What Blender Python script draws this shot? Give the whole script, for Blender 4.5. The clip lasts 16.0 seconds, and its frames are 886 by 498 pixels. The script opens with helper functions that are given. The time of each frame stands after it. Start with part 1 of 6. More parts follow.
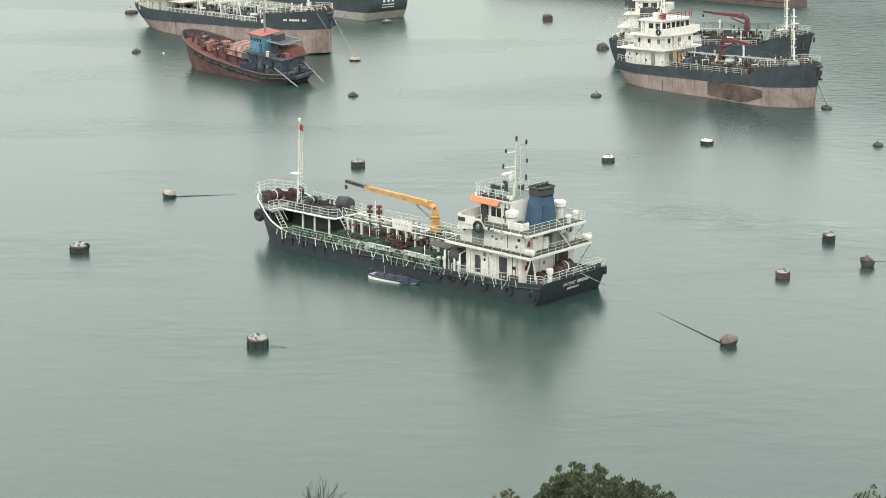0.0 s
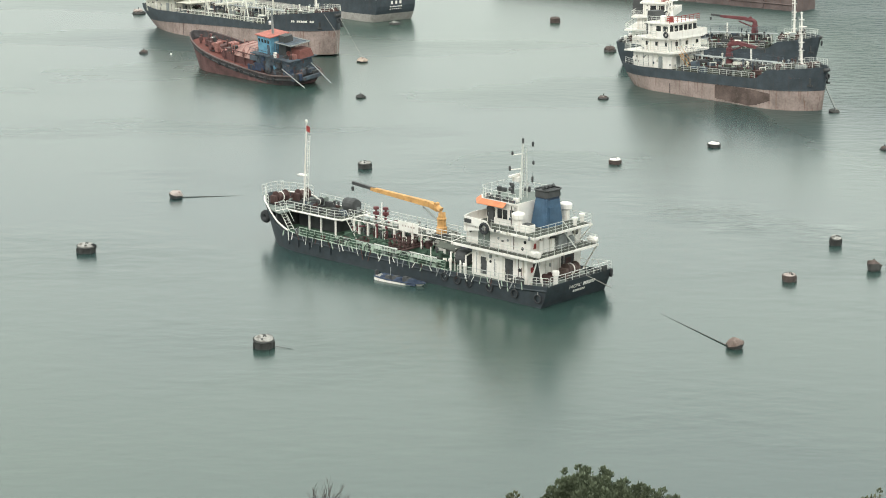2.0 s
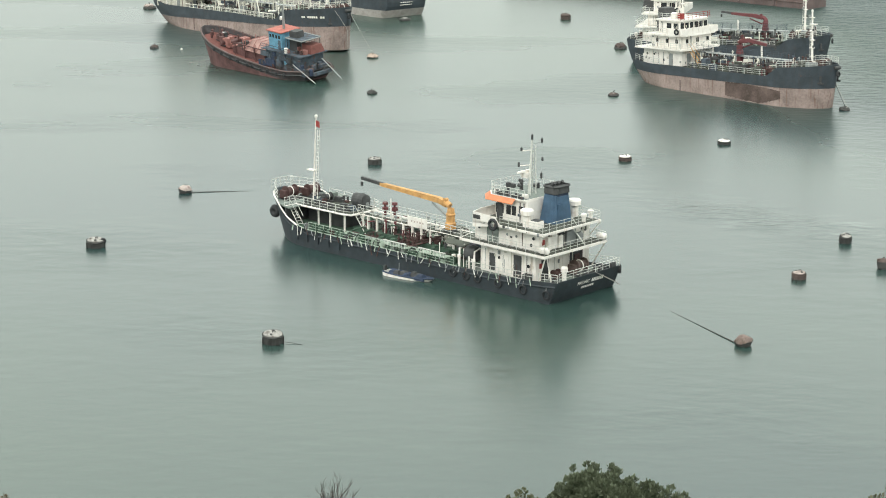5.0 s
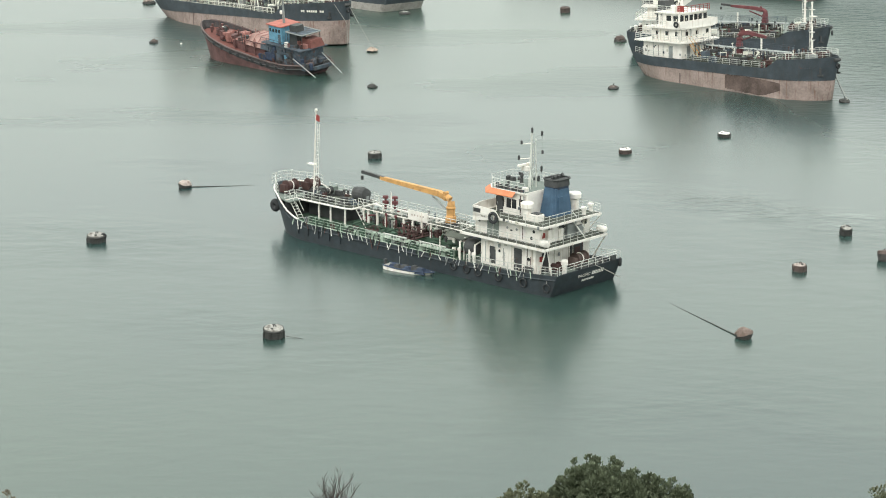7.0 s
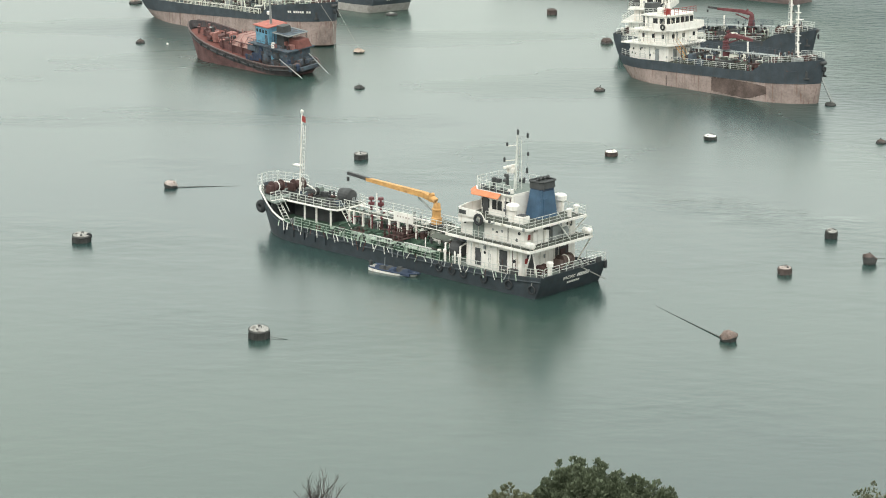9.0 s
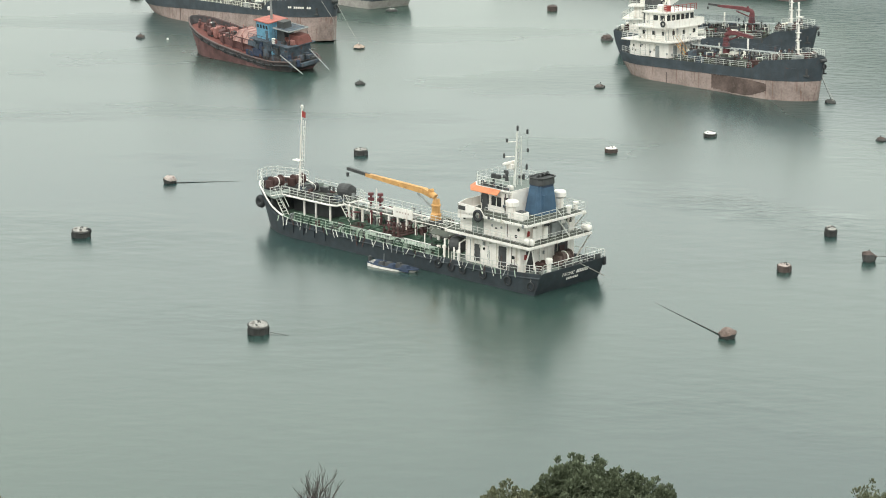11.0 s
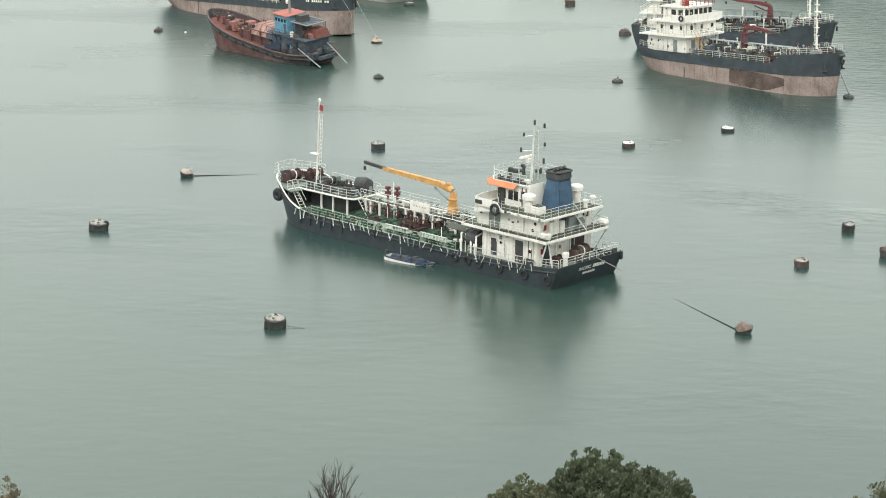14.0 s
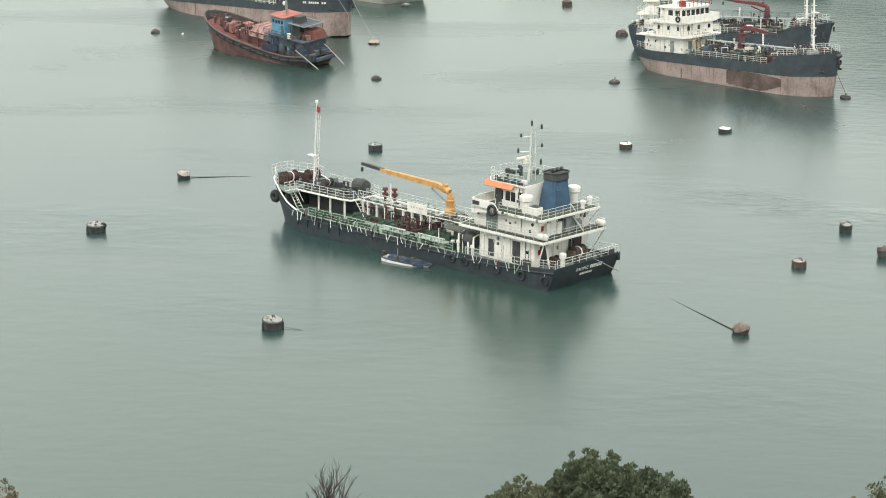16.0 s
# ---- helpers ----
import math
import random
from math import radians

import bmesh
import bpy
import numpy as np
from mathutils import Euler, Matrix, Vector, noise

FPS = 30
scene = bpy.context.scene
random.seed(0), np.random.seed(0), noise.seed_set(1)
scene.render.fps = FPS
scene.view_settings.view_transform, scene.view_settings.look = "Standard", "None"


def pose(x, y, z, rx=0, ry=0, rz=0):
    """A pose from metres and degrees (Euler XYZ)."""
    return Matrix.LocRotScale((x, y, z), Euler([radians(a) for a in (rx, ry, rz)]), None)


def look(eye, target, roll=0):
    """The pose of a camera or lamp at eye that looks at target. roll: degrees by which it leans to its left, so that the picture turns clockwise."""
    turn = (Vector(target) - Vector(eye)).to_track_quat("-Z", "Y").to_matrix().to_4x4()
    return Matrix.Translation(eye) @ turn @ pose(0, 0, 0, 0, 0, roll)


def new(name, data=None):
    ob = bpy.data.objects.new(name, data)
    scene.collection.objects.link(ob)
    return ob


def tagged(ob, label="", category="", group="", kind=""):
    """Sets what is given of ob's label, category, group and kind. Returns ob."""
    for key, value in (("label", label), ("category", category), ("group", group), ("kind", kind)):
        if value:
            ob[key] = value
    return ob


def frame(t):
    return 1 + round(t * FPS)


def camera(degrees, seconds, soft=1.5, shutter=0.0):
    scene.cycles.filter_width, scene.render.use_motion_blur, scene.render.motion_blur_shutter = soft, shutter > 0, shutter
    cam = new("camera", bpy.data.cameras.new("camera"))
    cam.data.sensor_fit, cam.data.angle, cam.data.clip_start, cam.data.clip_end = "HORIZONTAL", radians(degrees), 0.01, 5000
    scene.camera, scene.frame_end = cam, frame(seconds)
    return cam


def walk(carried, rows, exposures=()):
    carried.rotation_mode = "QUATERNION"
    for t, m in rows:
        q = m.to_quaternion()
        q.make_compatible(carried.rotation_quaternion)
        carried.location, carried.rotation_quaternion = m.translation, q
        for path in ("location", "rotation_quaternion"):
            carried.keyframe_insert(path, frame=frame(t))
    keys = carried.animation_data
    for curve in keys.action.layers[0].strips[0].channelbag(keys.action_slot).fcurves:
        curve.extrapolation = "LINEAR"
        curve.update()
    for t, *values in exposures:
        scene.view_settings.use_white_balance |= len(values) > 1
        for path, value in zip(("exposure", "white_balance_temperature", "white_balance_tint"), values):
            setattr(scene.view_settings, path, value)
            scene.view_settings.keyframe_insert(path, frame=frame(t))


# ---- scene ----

FOV = 2 * math.degrees(math.atan(784 / 3800))
EYE = Vector((0.0, 0.0, 55.0))
# seconds, heading to the right, tilt down, lean: a hand-held camera on a hillside
ROWS = [
    (0.0, 0.2415, 13.8664, -0.4258), (0.5, 0.3051, 13.7682, -0.4674), (1.0, 0.4290, 13.7244, -0.5615),
    (1.5, 0.3187, 13.7802, -0.4418), (2.0, 0.0605, 13.8136, -0.2340), (2.5, -0.1301, 13.8045, -0.1946),
    (3.0, -0.1443, 13.7419, -0.1459), (3.5, -0.0906, 13.6980, -0.0222), (4.0, -0.1644, 13.7847, 0.1519),
    (6.5, -0.2630, 14.0261, -0.3711), (7.0, -0.2118, 14.0848, -0.2649), (7.5, -0.1402, 14.0173, -0.1734),
    (8.0, -0.0334, 14.0101, -0.0251), (8.5, 0.0955, 14.0498, 0.0704), (9.0, 0.1789, 14.0470, 0.0738),
    (11.5, 0.1900, 14.1620, 0.2927), (12.0, 0.2576, 14.0359, 0.1952), (12.5, 0.2197, 13.9577, 0.3351),
    (13.0, 0.0850, 14.0058, 0.3559), (13.5, -0.0942, 14.1778, 0.4130), (14.0, -0.2723, 14.3133, 0.3564),
    (14.5, -0.2282, 14.3037, 0.2480), (15.0, -0.1816, 14.2687, 0.3099), (15.5, -0.2244, 14.2769, 0.2667),
    (16.0, -0.2029, 14.2812, 0.2588),
]


def aim(heading, tilt, lean):
    a, d = radians(heading), radians(tilt)
    way = Vector((math.sin(a) * math.cos(d), math.cos(a) * math.cos(d), -math.sin(d)))
    return look(EYE, EYE + way * 100, lean)


cam = camera(FOV, 16.0, soft=1.0)
walk(cam, [(t, aim(h, d, r)) for t, h, d, r in ROWS])

# ---- world: an overcast, misty sky; a wide weak sun behind the cloud ----
SUN_ELEV, SUN_ROT = radians(46), radians(197)
world = bpy.data.worlds.new("overcast_sky")
scene.world = world
world.use_nodes = True
wn, wl = world.node_tree.nodes, world.node_tree.links
wn.clear()
sky = wn.new("ShaderNodeTexSky")
sky.sky_type, sky.sun_disc = "NISHITA", False
sky.sun_elevation, sky.sun_rotation = SUN_ELEV, SUN_ROT
sky.air_density, sky.dust_density, sky.ozone_density = 1.0, 6.0, 0.5
wbg = wn.new("ShaderNodeBackground")
wbg.inputs["Strength"].default_value = 0.112
wout = wn.new("ShaderNodeOutputWorld")
cloud = wn.new("ShaderNodeMix")
cloud.data_type = "RGBA"
cloud.inputs[0].default_value = 0.86
cloud.inputs[7].default_value = (15.7, 16.6, 15.35, 1)
wl.new(sky.outputs[0], cloud.inputs[6])
wl.new(cloud.outputs[2], wbg.inputs["Color"])
wl.new(wbg.outputs[0], wout.inputs[0])

sun = new("sun", bpy.data.lights.new("sun", "SUN"))
sun.data.energy, sun.data.angle, sun.data.color = 1.3, radians(25), (1.0, 0.97, 0.92)
sun.matrix_world = look((-30, -100, 110), (0, 0, 0))
scene.view_settings.exposure = 0.0


# ---- materials ----
def mat(name, color, rough=0.6, metal=0.0, var=0.25, scale=1.2, rust=0.0, streak=0.0, bump=0.15, spec=0.4, rust_color=(0.16, 0.06, 0.03), rust_cut=0.60):
    """A painted or worn surface: two scales of tone, rust blotches and downward streaks, fine relief."""
    m = bpy.data.materials.new(name)
    m.use_nodes = True
    n, l = m.node_tree.nodes, m.node_tree.links
    b = n["Principled BSDF"]
    b.inputs["Roughness"].default_value = rough
    b.inputs["Metallic"].default_value = metal
    b.inputs["Specular IOR Level"].default_value = spec
    co = n.new("ShaderNodeTexCoord")
    big = n.new("ShaderNodeTexNoise")
    big.inputs["Scale"].default_value, big.inputs["Detail"].default_value = scale, 6
    fine = n.new("ShaderNodeTexNoise")
    fine.inputs["Scale"].default_value, fine.inputs["Detail"].default_value = scale * 9, 4
    for x in (big, fine):
        l.new(co.outputs["Object"], x.inputs["Vector"])
    mixn = n.new("ShaderNodeMath")
    mixn.operation = "MULTIPLY_ADD"
    l.new(fine.outputs[0], mixn.inputs[0])
    mixn.inputs[1].default_value = 0.4
    l.new(big.outputs[0], mixn.inputs[2])
    ramp = n.new("ShaderNodeValToRGB")
    ramp.color_ramp.elements[0].position, ramp.color_ramp.elements[1].position = 0.45, 0.95
    lo, hi = 1 - var, 1 + var * 0.5
    ramp.color_ramp.elements[0].color = (*[c * lo for c in color], 1)
    ramp.color_ramp.elements[1].color = (*[min(0.9, c * hi) for c in color], 1)
    l.new(mixn.outputs[0], ramp.inputs[0])
    last = ramp.outputs[0]
    for amount, stretch, cut in ((rust, 1.0, rust_cut), (streak, 0.07, 0.56)):
        if not amount:
            continue
        mp = n.new("ShaderNodeMapping")
        mp.inputs["Scale"].default_value = (1, 1, stretch)
        l.new(co.outputs["Object"], mp.inputs["Vector"])
        no = n.new("ShaderNodeTexNoise")
        no.inputs["Scale"].default_value, no.inputs["Detail"].default_value = 1.6 if stretch == 1 else 3.2, 7
        l.new(mp.outputs[0], no.inputs["Vector"])
        rr = n.new("ShaderNodeValToRGB")
        rr.color_ramp.elements[0].position, rr.color_ramp.elements[1].position = cut, cut + 0.14
        rr.color_ramp.elements[1].color = (amount, amount, amount, 1)
        l.new(no.outputs[0], rr.inputs[0])
        mx = n.new("ShaderNodeMix")
        mx.data_type = "RGBA"
        l.new(rr.outputs[0], mx.inputs[0])
        l.new(last, mx.inputs[6])
        mx.inputs[7].default_value = (*rust_color, 1)
        last = mx.outputs[2]
    l.new(last, b.inputs["Base Color"])
    if bump:
        bp = n.new("ShaderNodeBump")
        bp.inputs["Strength"].default_value, bp.inputs["Distance"].default_value = bump, 0.03
        l.new(mixn.outputs[0], bp.inputs["Height"])
        l.new(bp.outputs[0], b.inputs["Normal"])
    return m


def water_material():
    m = bpy.data.materials.new("sea_water")
    m.use_nodes = True
    n, l = m.node_tree.nodes, m.node_tree.links
    b = n["Principled BSDF"]
    b.inputs["IOR"].default_value = 1.54
    co = n.new("ShaderNodeTexCoord")

    def noise_tex(scale, sx, sy, detail, turn=0.0):
        mp = n.new("ShaderNodeMapping")
        mp.inputs["Scale"].default_value = (sx, sy, 1)
        mp.inputs["Rotation"].default_value = (0, 0, turn)
        l.new(co.outputs["Object"], mp.inputs["Vector"])
        t = n.new("ShaderNodeTexNoise")
        t.inputs["Scale"].default_value, t.inputs["Detail"].default_value = scale, detail
        l.new(mp.outputs[0], t.inputs["Vector"])
        return t.outputs[0]

    # silt in the water: broad soft patches
    silt = noise_tex(0.012, 1, 0.6, 4, 0.5)
    ramp = n.new("ShaderNodeValToRGB")
    ramp.color_ramp.elements[0].position, ramp.color_ramp.elements[1].position = 0.33, 0.64
    ramp.color_ramp.elements[0].color = (0.016, 0.041, 0.043, 1)
    ramp.color_ramp.elements[1].color = (0.039, 0.070, 0.055, 1)
    l.new(silt, ramp.inputs[0])
    l.new(ramp.outputs[0], b.inputs["Base Color"])
    # wind patches: calm lanes and ruffled lanes
    wind = noise_tex(0.028, 0.5, 1.1, 5, 0.2)
    wr = n.new("ShaderNodeMapRange")
    wr.inputs[1].default_value, wr.inputs[2].default_value = 0.5, 0.66
    wr.inputs[3].default_value, wr.inputs[4].default_value = 0.26, 1.0
    l.new(wind, wr.inputs[0])
    sep = n.new("ShaderNodeSeparateXYZ")
    l.new(co.outputs["Object"], sep.inputs[0])
    gx, gy = n.new("ShaderNodeMapRange"), n.new("ShaderNodeMapRange")
    gx.inputs[1].default_value, gx.inputs[2].default_value = 44, 72
    gy.inputs[1].default_value, gy.inputs[2].default_value = 235, 330
    l.new(sep.outputs[0], gx.inputs[0])
    l.new(sep.outputs[1], gy.inputs[0])
    lane = n.new("ShaderNodeMath")
    lane.operation = "MULTIPLY"
    l.new(gx.outputs[0], lane.inputs[0])
    l.new(gy.outputs[0], lane.inputs[1])
    ruffle = n.new("ShaderNodeMath")
    ruffle.operation = "MULTIPLY_ADD"
    l.new(lane.outputs[0], ruffle.inputs[0])
    ruffle.inputs[1].default_value = 2.5
    l.new(wr.outputs[0], ruffle.inputs[2])
    rr = n.new("ShaderNodeMapRange")
    rr.inputs[3].default_value, rr.inputs[4].default_value = 0.21, 0.27
    l.new(wr.outputs[0], rr.inputs[0])
    lane_rough = n.new("ShaderNodeMath")
    lane_rough.operation = "MULTIPLY_ADD"
    l.new(lane.outputs[0], lane_rough.inputs[0])
    lane_rough.inputs[1].default_value = 0.22
    far_rough = n.new("ShaderNodeMath")
    far_rough.operation = "MULTIPLY_ADD"
    far_rough.inputs[1].default_value = 0.035
    l.new(gy.outputs[0], far_rough.inputs[0])
    l.new(rr.outputs[0], far_rough.inputs[2])
    l.new(far_rough.outputs[0], lane_rough.inputs[2])
    l.new(lane_rough.outputs[0], b.inputs["Roughness"])
    small = noise_tex(1.8, 0.75, 1.0, 5, 0.5)
    swell = noise_tex(0.42, 0.7, 1.0, 3, 0.8)
    fine = n.new("ShaderNodeMath")
    fine.operation = "MULTIPLY"
    fine.inputs[1].default_value = 0.32
    l.new(small, fine.inputs[0])
    add = n.new("ShaderNodeMath")
    add.operation = "MULTIPLY_ADD"
    l.new(swell, add.inputs[0])
    add.inputs[1].default_value = 2.4
    l.new(fine.outputs[0], add.inputs[2])
    chop = noise_tex(0.62, 0.55, 1.0, 4, 0.35)
    # a cat's paw: one ruffled patch abeam of the tanker's stern, broken up by the wind noise
    paw_map = n.new("ShaderNodeMapping")
    paw_map.vector_type = "TEXTURE"
    paw_map.inputs["Location"].default_value = (34.0, 238.0, 0)
    paw_map.inputs["Rotation"].default_value = (0, 0, radians(-38))
    paw_map.inputs["Scale"].default_value = (17.0, 8.0, 1)
    l.new(co.outputs["Object"], paw_map.inputs["Vector"])
    paw_len = n.new("ShaderNodeVectorMath")
    paw_len.operation = "LENGTH"
    l.new(paw_map.outputs[0], paw_len.inputs[0])
    paw = n.new("ShaderNodeMapRange")
    paw.inputs[1].default_value, paw.inputs[2].default_value = 1.1, 0.2
    paw.inputs[3].default_value, paw.inputs[4].default_value = 0.0, 1.9
    l.new(paw_len.outputs["Value"], paw.inputs[0])
    gust = noise_tex(0.11, 1, 1, 3, 0.2)
    gust_range = n.new("ShaderNodeMapRange")
    gust_range.inputs[1].default_value, gust_range.inputs[2].default_value = 0.42, 0.6
    l.new(gust, gust_range.inputs[0])
    paw_gust = n.new("ShaderNodeMath")
    paw_gust.operation = "MULTIPLY"
    l.new(paw.outputs[0], paw_gust.inputs[0])
    l.new(gust_range.outputs[0], paw_gust.inputs[1])
    ruffled = n.new("ShaderNodeMath")
    l.new(lane.outputs[0], ruffled.inputs[0])
    l.new(paw_gust.outputs[0], ruffled.inputs[1])
    chopped = n.new("ShaderNodeMath")
    chopped.operation = "MULTIPLY"
    chop_amount = n.new("ShaderNodeMath")
    chop_amount.inputs[1].default_value = 0.10
    l.new(ruffled.outputs[0], chop_amount.inputs[0])
    l.new(chop, chopped.inputs[0])
    l.new(chop_amount.outputs[0], chopped.inputs[1])
    both = n.new("ShaderNodeMath")
    both.operation = "MULTIPLY_ADD"
    l.new(chopped.outputs[0], both.inputs[0])
    both.inputs[1].default_value = 14.0
    l.new(add.outputs[0], both.inputs[2])
    mul = n.new("ShaderNodeMath")
    mul.operation = "MULTIPLY"
    l.new(both.outputs[0], mul.inputs[0])
    l.new(ruffle.outputs[0], mul.inputs[1])
    bp = n.new("ShaderNodeBump")
    bp.inputs["Strength"].default_value, bp.inputs["Distance"].default_value = 1.0, 0.031
    l.new(mul.outputs[0], bp.inputs["Height"])
    l.new(bp.outputs[0], b.inputs["Normal"])
    return m


M_WATER = water_material()
M_BLACK = mat("black_hull_paint", (0.038, 0.049, 0.058), 0.5, var=0.35, rust=0.25, streak=0.15, rust_color=(0.07, 0.045, 0.035))
# the far ships' black hull paint, colour lifted and blued to imitate haze
M_BLACK_HAZED = mat("hazed_black_hull_paint", (0.050, 0.064, 0.077), 0.6, var=0.4, scale=0.7, rust=0.3, streak=0.2, rust_color=(0.08, 0.055, 0.045))
M_BOOT = mat("tan_boot_paint", (0.34, 0.268, 0.245), 0.75, var=0.5, scale=0.35, rust=0.4, streak=0.6, rust_color=(0.15, 0.07, 0.05))
M_BOOT_GREY = mat("grey_boot_paint", (0.36, 0.34, 0.32), 0.75, var=0.3, rust=0.3)
M_REDHULL = mat("red_oxide_hull", (0.150, 0.080, 0.078), 0.85, var=0.55, scale=0.6, rust=0.4, streak=0.4, rust_color=(0.09, 0.035, 0.025))
M_SCUFF = mat("scuffed_black_bulwark", (0.066, 0.062, 0.066), 0.8, var=0.6, scale=0.8, rust=0.8, streak=0.5, rust_color=(0.11, 0.058, 0.052))
M_PATCHRED = mat("dull_red_tarpaulin", (0.19, 0.075, 0.065), 0.85, var=0.4, scale=1.0)
M_BROWN = mat("brown_primer", (0.15, 0.115, 0.112), 0.8, var=0.4, scale=0.4, rust=0.3, streak=0.3)
M_WHITE = mat("white_ship_paint", (0.84, 0.812, 0.768), 0.5, var=0.12, rust=0.3, streak=0.36, rust_color=(0.42, 0.30, 0.20))
M_CREAM = mat("cream_ship_paint", (0.60, 0.58, 0.51), 0.55, var=0.12, rust=0.12, streak=0.25, rust_color=(0.38, 0.26, 0.17))
M_RAIL = mat("white_rail_paint", (0.62, 0.635, 0.60), 0.5, var=0.15, rust=0.2, rust_color=(0.35, 0.25, 0.17))
M_RAILC = mat("cream_rail_paint", (0.74, 0.73, 0.66), 0.55, var=0.2, rust=0.3, rust_color=(0.3, 0.2, 0.14))
M_RAILG = mat("pale_green_rail_paint", (0.36, 0.445, 0.37), 0.5, var=0.2, rust=0.25)
M_GREEN = mat("green_deck_paint", (0.058, 0.108, 0.076), 0.7, var=0.5, scale=0.8, rust=0.5, rust_color=(0.06, 0.06, 0.045))
M_DECKDARK = mat("grimy_dark_deck", (0.075, 0.085, 0.070), 0.8, var=0.5, scale=0.7, rust=0.6, rust_color=(0.07, 0.05, 0.04))
M_PATCH = mat("dark_brown_primer", (0.135, 0.098, 0.087), 0.85, var=0.6, scale=0.5, rust=0.4, rust_color=(0.2, 0.15, 0.13))
M_TANBUOY = mat("pale_tan_buoy_paint", (0.45, 0.36, 0.30), 0.8, var=0.4, scale=2.0, rust=0.6)
M_GREYDECK = mat("grey_green_deck_paint", (0.20, 0.235, 0.215), 0.75, var=0.25, rust=0.3, rust_color=(0.12, 0.09, 0.07))
M_DARK = mat("dark_steel", (0.064, 0.067, 0.069), 0.6, var=0.4)
M_MAROON = mat("maroon_winch_paint", (0.082, 0.045, 0.042), 0.65, var=0.4, rust=0.3)
M_RED = mat("red_paint", (0.30, 0.045, 0.04), 0.55, var=0.3)
M_CRANE_RED = mat("dark_red_crane_paint", (0.145, 0.047, 0.053), 0.65, var=0.45, rust=0.3)
M_YELLOW = mat("orange_yellow_crane_paint", (0.63, 0.35, 0.13), 0.55, var=0.35, rust=0.45, streak=0.3)
M_ORANGE = mat("orange_awning_paint", (0.66, 0.235, 0.115), 0.7, var=0.3, rust=0.2, rust_color=(0.5, 0.3, 0.22))
M_ROOFRED = mat("faded_red_roof_paint", (0.44, 0.155, 0.125), 0.75, var=0.35, rust=0.3, rust_color=(0.3, 0.15, 0.13))
M_PINK = mat("faded_pink_hatch_paint", (0.36, 0.175, 0.155), 0.8, var=0.45, rust=0.5)
M_HATCH = mat("pale_pink_tarpaulin", (0.40, 0.25, 0.225), 0.85, var=0.35, scale=0.7, rust=0.35, rust_color=(0.24, 0.12, 0.11))
M_BLUE = mat("blue_funnel_paint", (0.056, 0.112, 0.185), 0.55, var=0.3, streak=0.2, rust_color=(0.03, 0.05, 0.08))
M_SKYBLUE = mat("sky_blue_house_paint", (0.15, 0.35, 0.49), 0.65, var=0.35, rust=0.5, streak=0.4)
M_TEALGREY = mat("worn_blue_grey_paint", (0.082, 0.108, 0.135), 0.75, var=0.6, rust=0.7, streak=0.4)
M_RUBBER = mat("black_rubber", (0.040, 0.043, 0.046), 0.85, var=0.3)
M_GLASS = mat("dark_window_glass", (0.022, 0.025, 0.028), 0.08, var=0.1, bump=0, spec=0.6)
M_GREYMETAL = mat("grey_galvanised_steel", (0.32, 0.34, 0.34), 0.5, metal=0.3, var=0.25, rust=0.2)
M_ROPE = mat("weathered_rope", (0.40, 0.39, 0.36), 0.9, var=0.3)
M_ROPE_DARK = mat("wet_dark_rope", (0.06, 0.06, 0.055), 0.85, var=0.3)
M_TARP = mat("blue_tarpaulin", (0.040, 0.060, 0.105), 0.75, var=0.4)
M_BUOYTOP = mat("bird_stained_buoy_top", (0.37, 0.36, 0.34), 0.85, var=0.5, scale=2.2, rust=0.85, rust_color=(0.10, 0.09, 0.08), rust_cut=0.47)
M_BUOYDARK = mat("dark_weedy_buoy_side", (0.062, 0.063, 0.061), 0.85, var=0.4, scale=2.0)
M_BUOYRUST = mat("rusty_buoy_steel", (0.115, 0.088, 0.080), 0.85, var=0.5, scale=2.0, rust=0.7, rust_color=(0.06, 0.05, 0.048), rust_cut=0.5)
M_BUOYPALE = mat("pale_pinkish_buoy_paint", (0.48, 0.41, 0.38), 0.8, var=0.5, scale=2.0, rust=0.8, rust_color=(0.12, 0.08, 0.07), rust_cut=0.52)
M_BUOYRED = mat("faded_orange_buoy_paint", (0.22, 0.168, 0.148), 0.85, var=0.6, scale=3.0, rust=0.8, rust_color=(0.11, 0.075, 0.06), rust_cut=0.5)
M_SOIL = mat("hillside_soil", (0.07, 0.065, 0.045), 0.95, var=0.5, scale=0.4, bump=0.4)
M_BARK = mat("grey_brown_bark", (0.10, 0.085, 0.07), 0.9, var=0.4, scale=3, bump=0.5)
M_TWIG = mat("grey_bare_twig", (0.085, 0.074, 0.068), 0.9, var=0.3, scale=3)


def leaf_material(name, a, b_):
    m = bpy.data.materials.new(name)
    m.use_nodes = True
    n, l = m.node_tree.nodes, m.node_tree.links
    b = n["Principled BSDF"]
    b.inputs["Roughness"].default_value = 0.55
    b.inputs["Specular IOR Level"].default_value = 0.3
    g = n.new("ShaderNodeNewGeometry")
    r = n.new("ShaderNodeValToRGB")
    r.color_ramp.elements[0].color, r.color_ramp.elements[1].color = (*a, 1), (*b_, 1)
    l.new(g.outputs["Random Per Island"], r.inputs[0])
    l.new(r.outputs[0], b.inputs["Base Color"])
    return m


M_LEAF = leaf_material("dark_green_leaf", (0.094, 0.117, 0.072), (0.130, 0.156, 0.098))
M_LEAF_PALE = leaf_material("pale_olive_leaf", (0.10, 0.115, 0.065), (0.17, 0.18, 0.11))
M_LEAF_DRY = leaf_material("dry_tan_leaf", (0.12, 0.105, 0.07), (0.24, 0.205, 0.14))


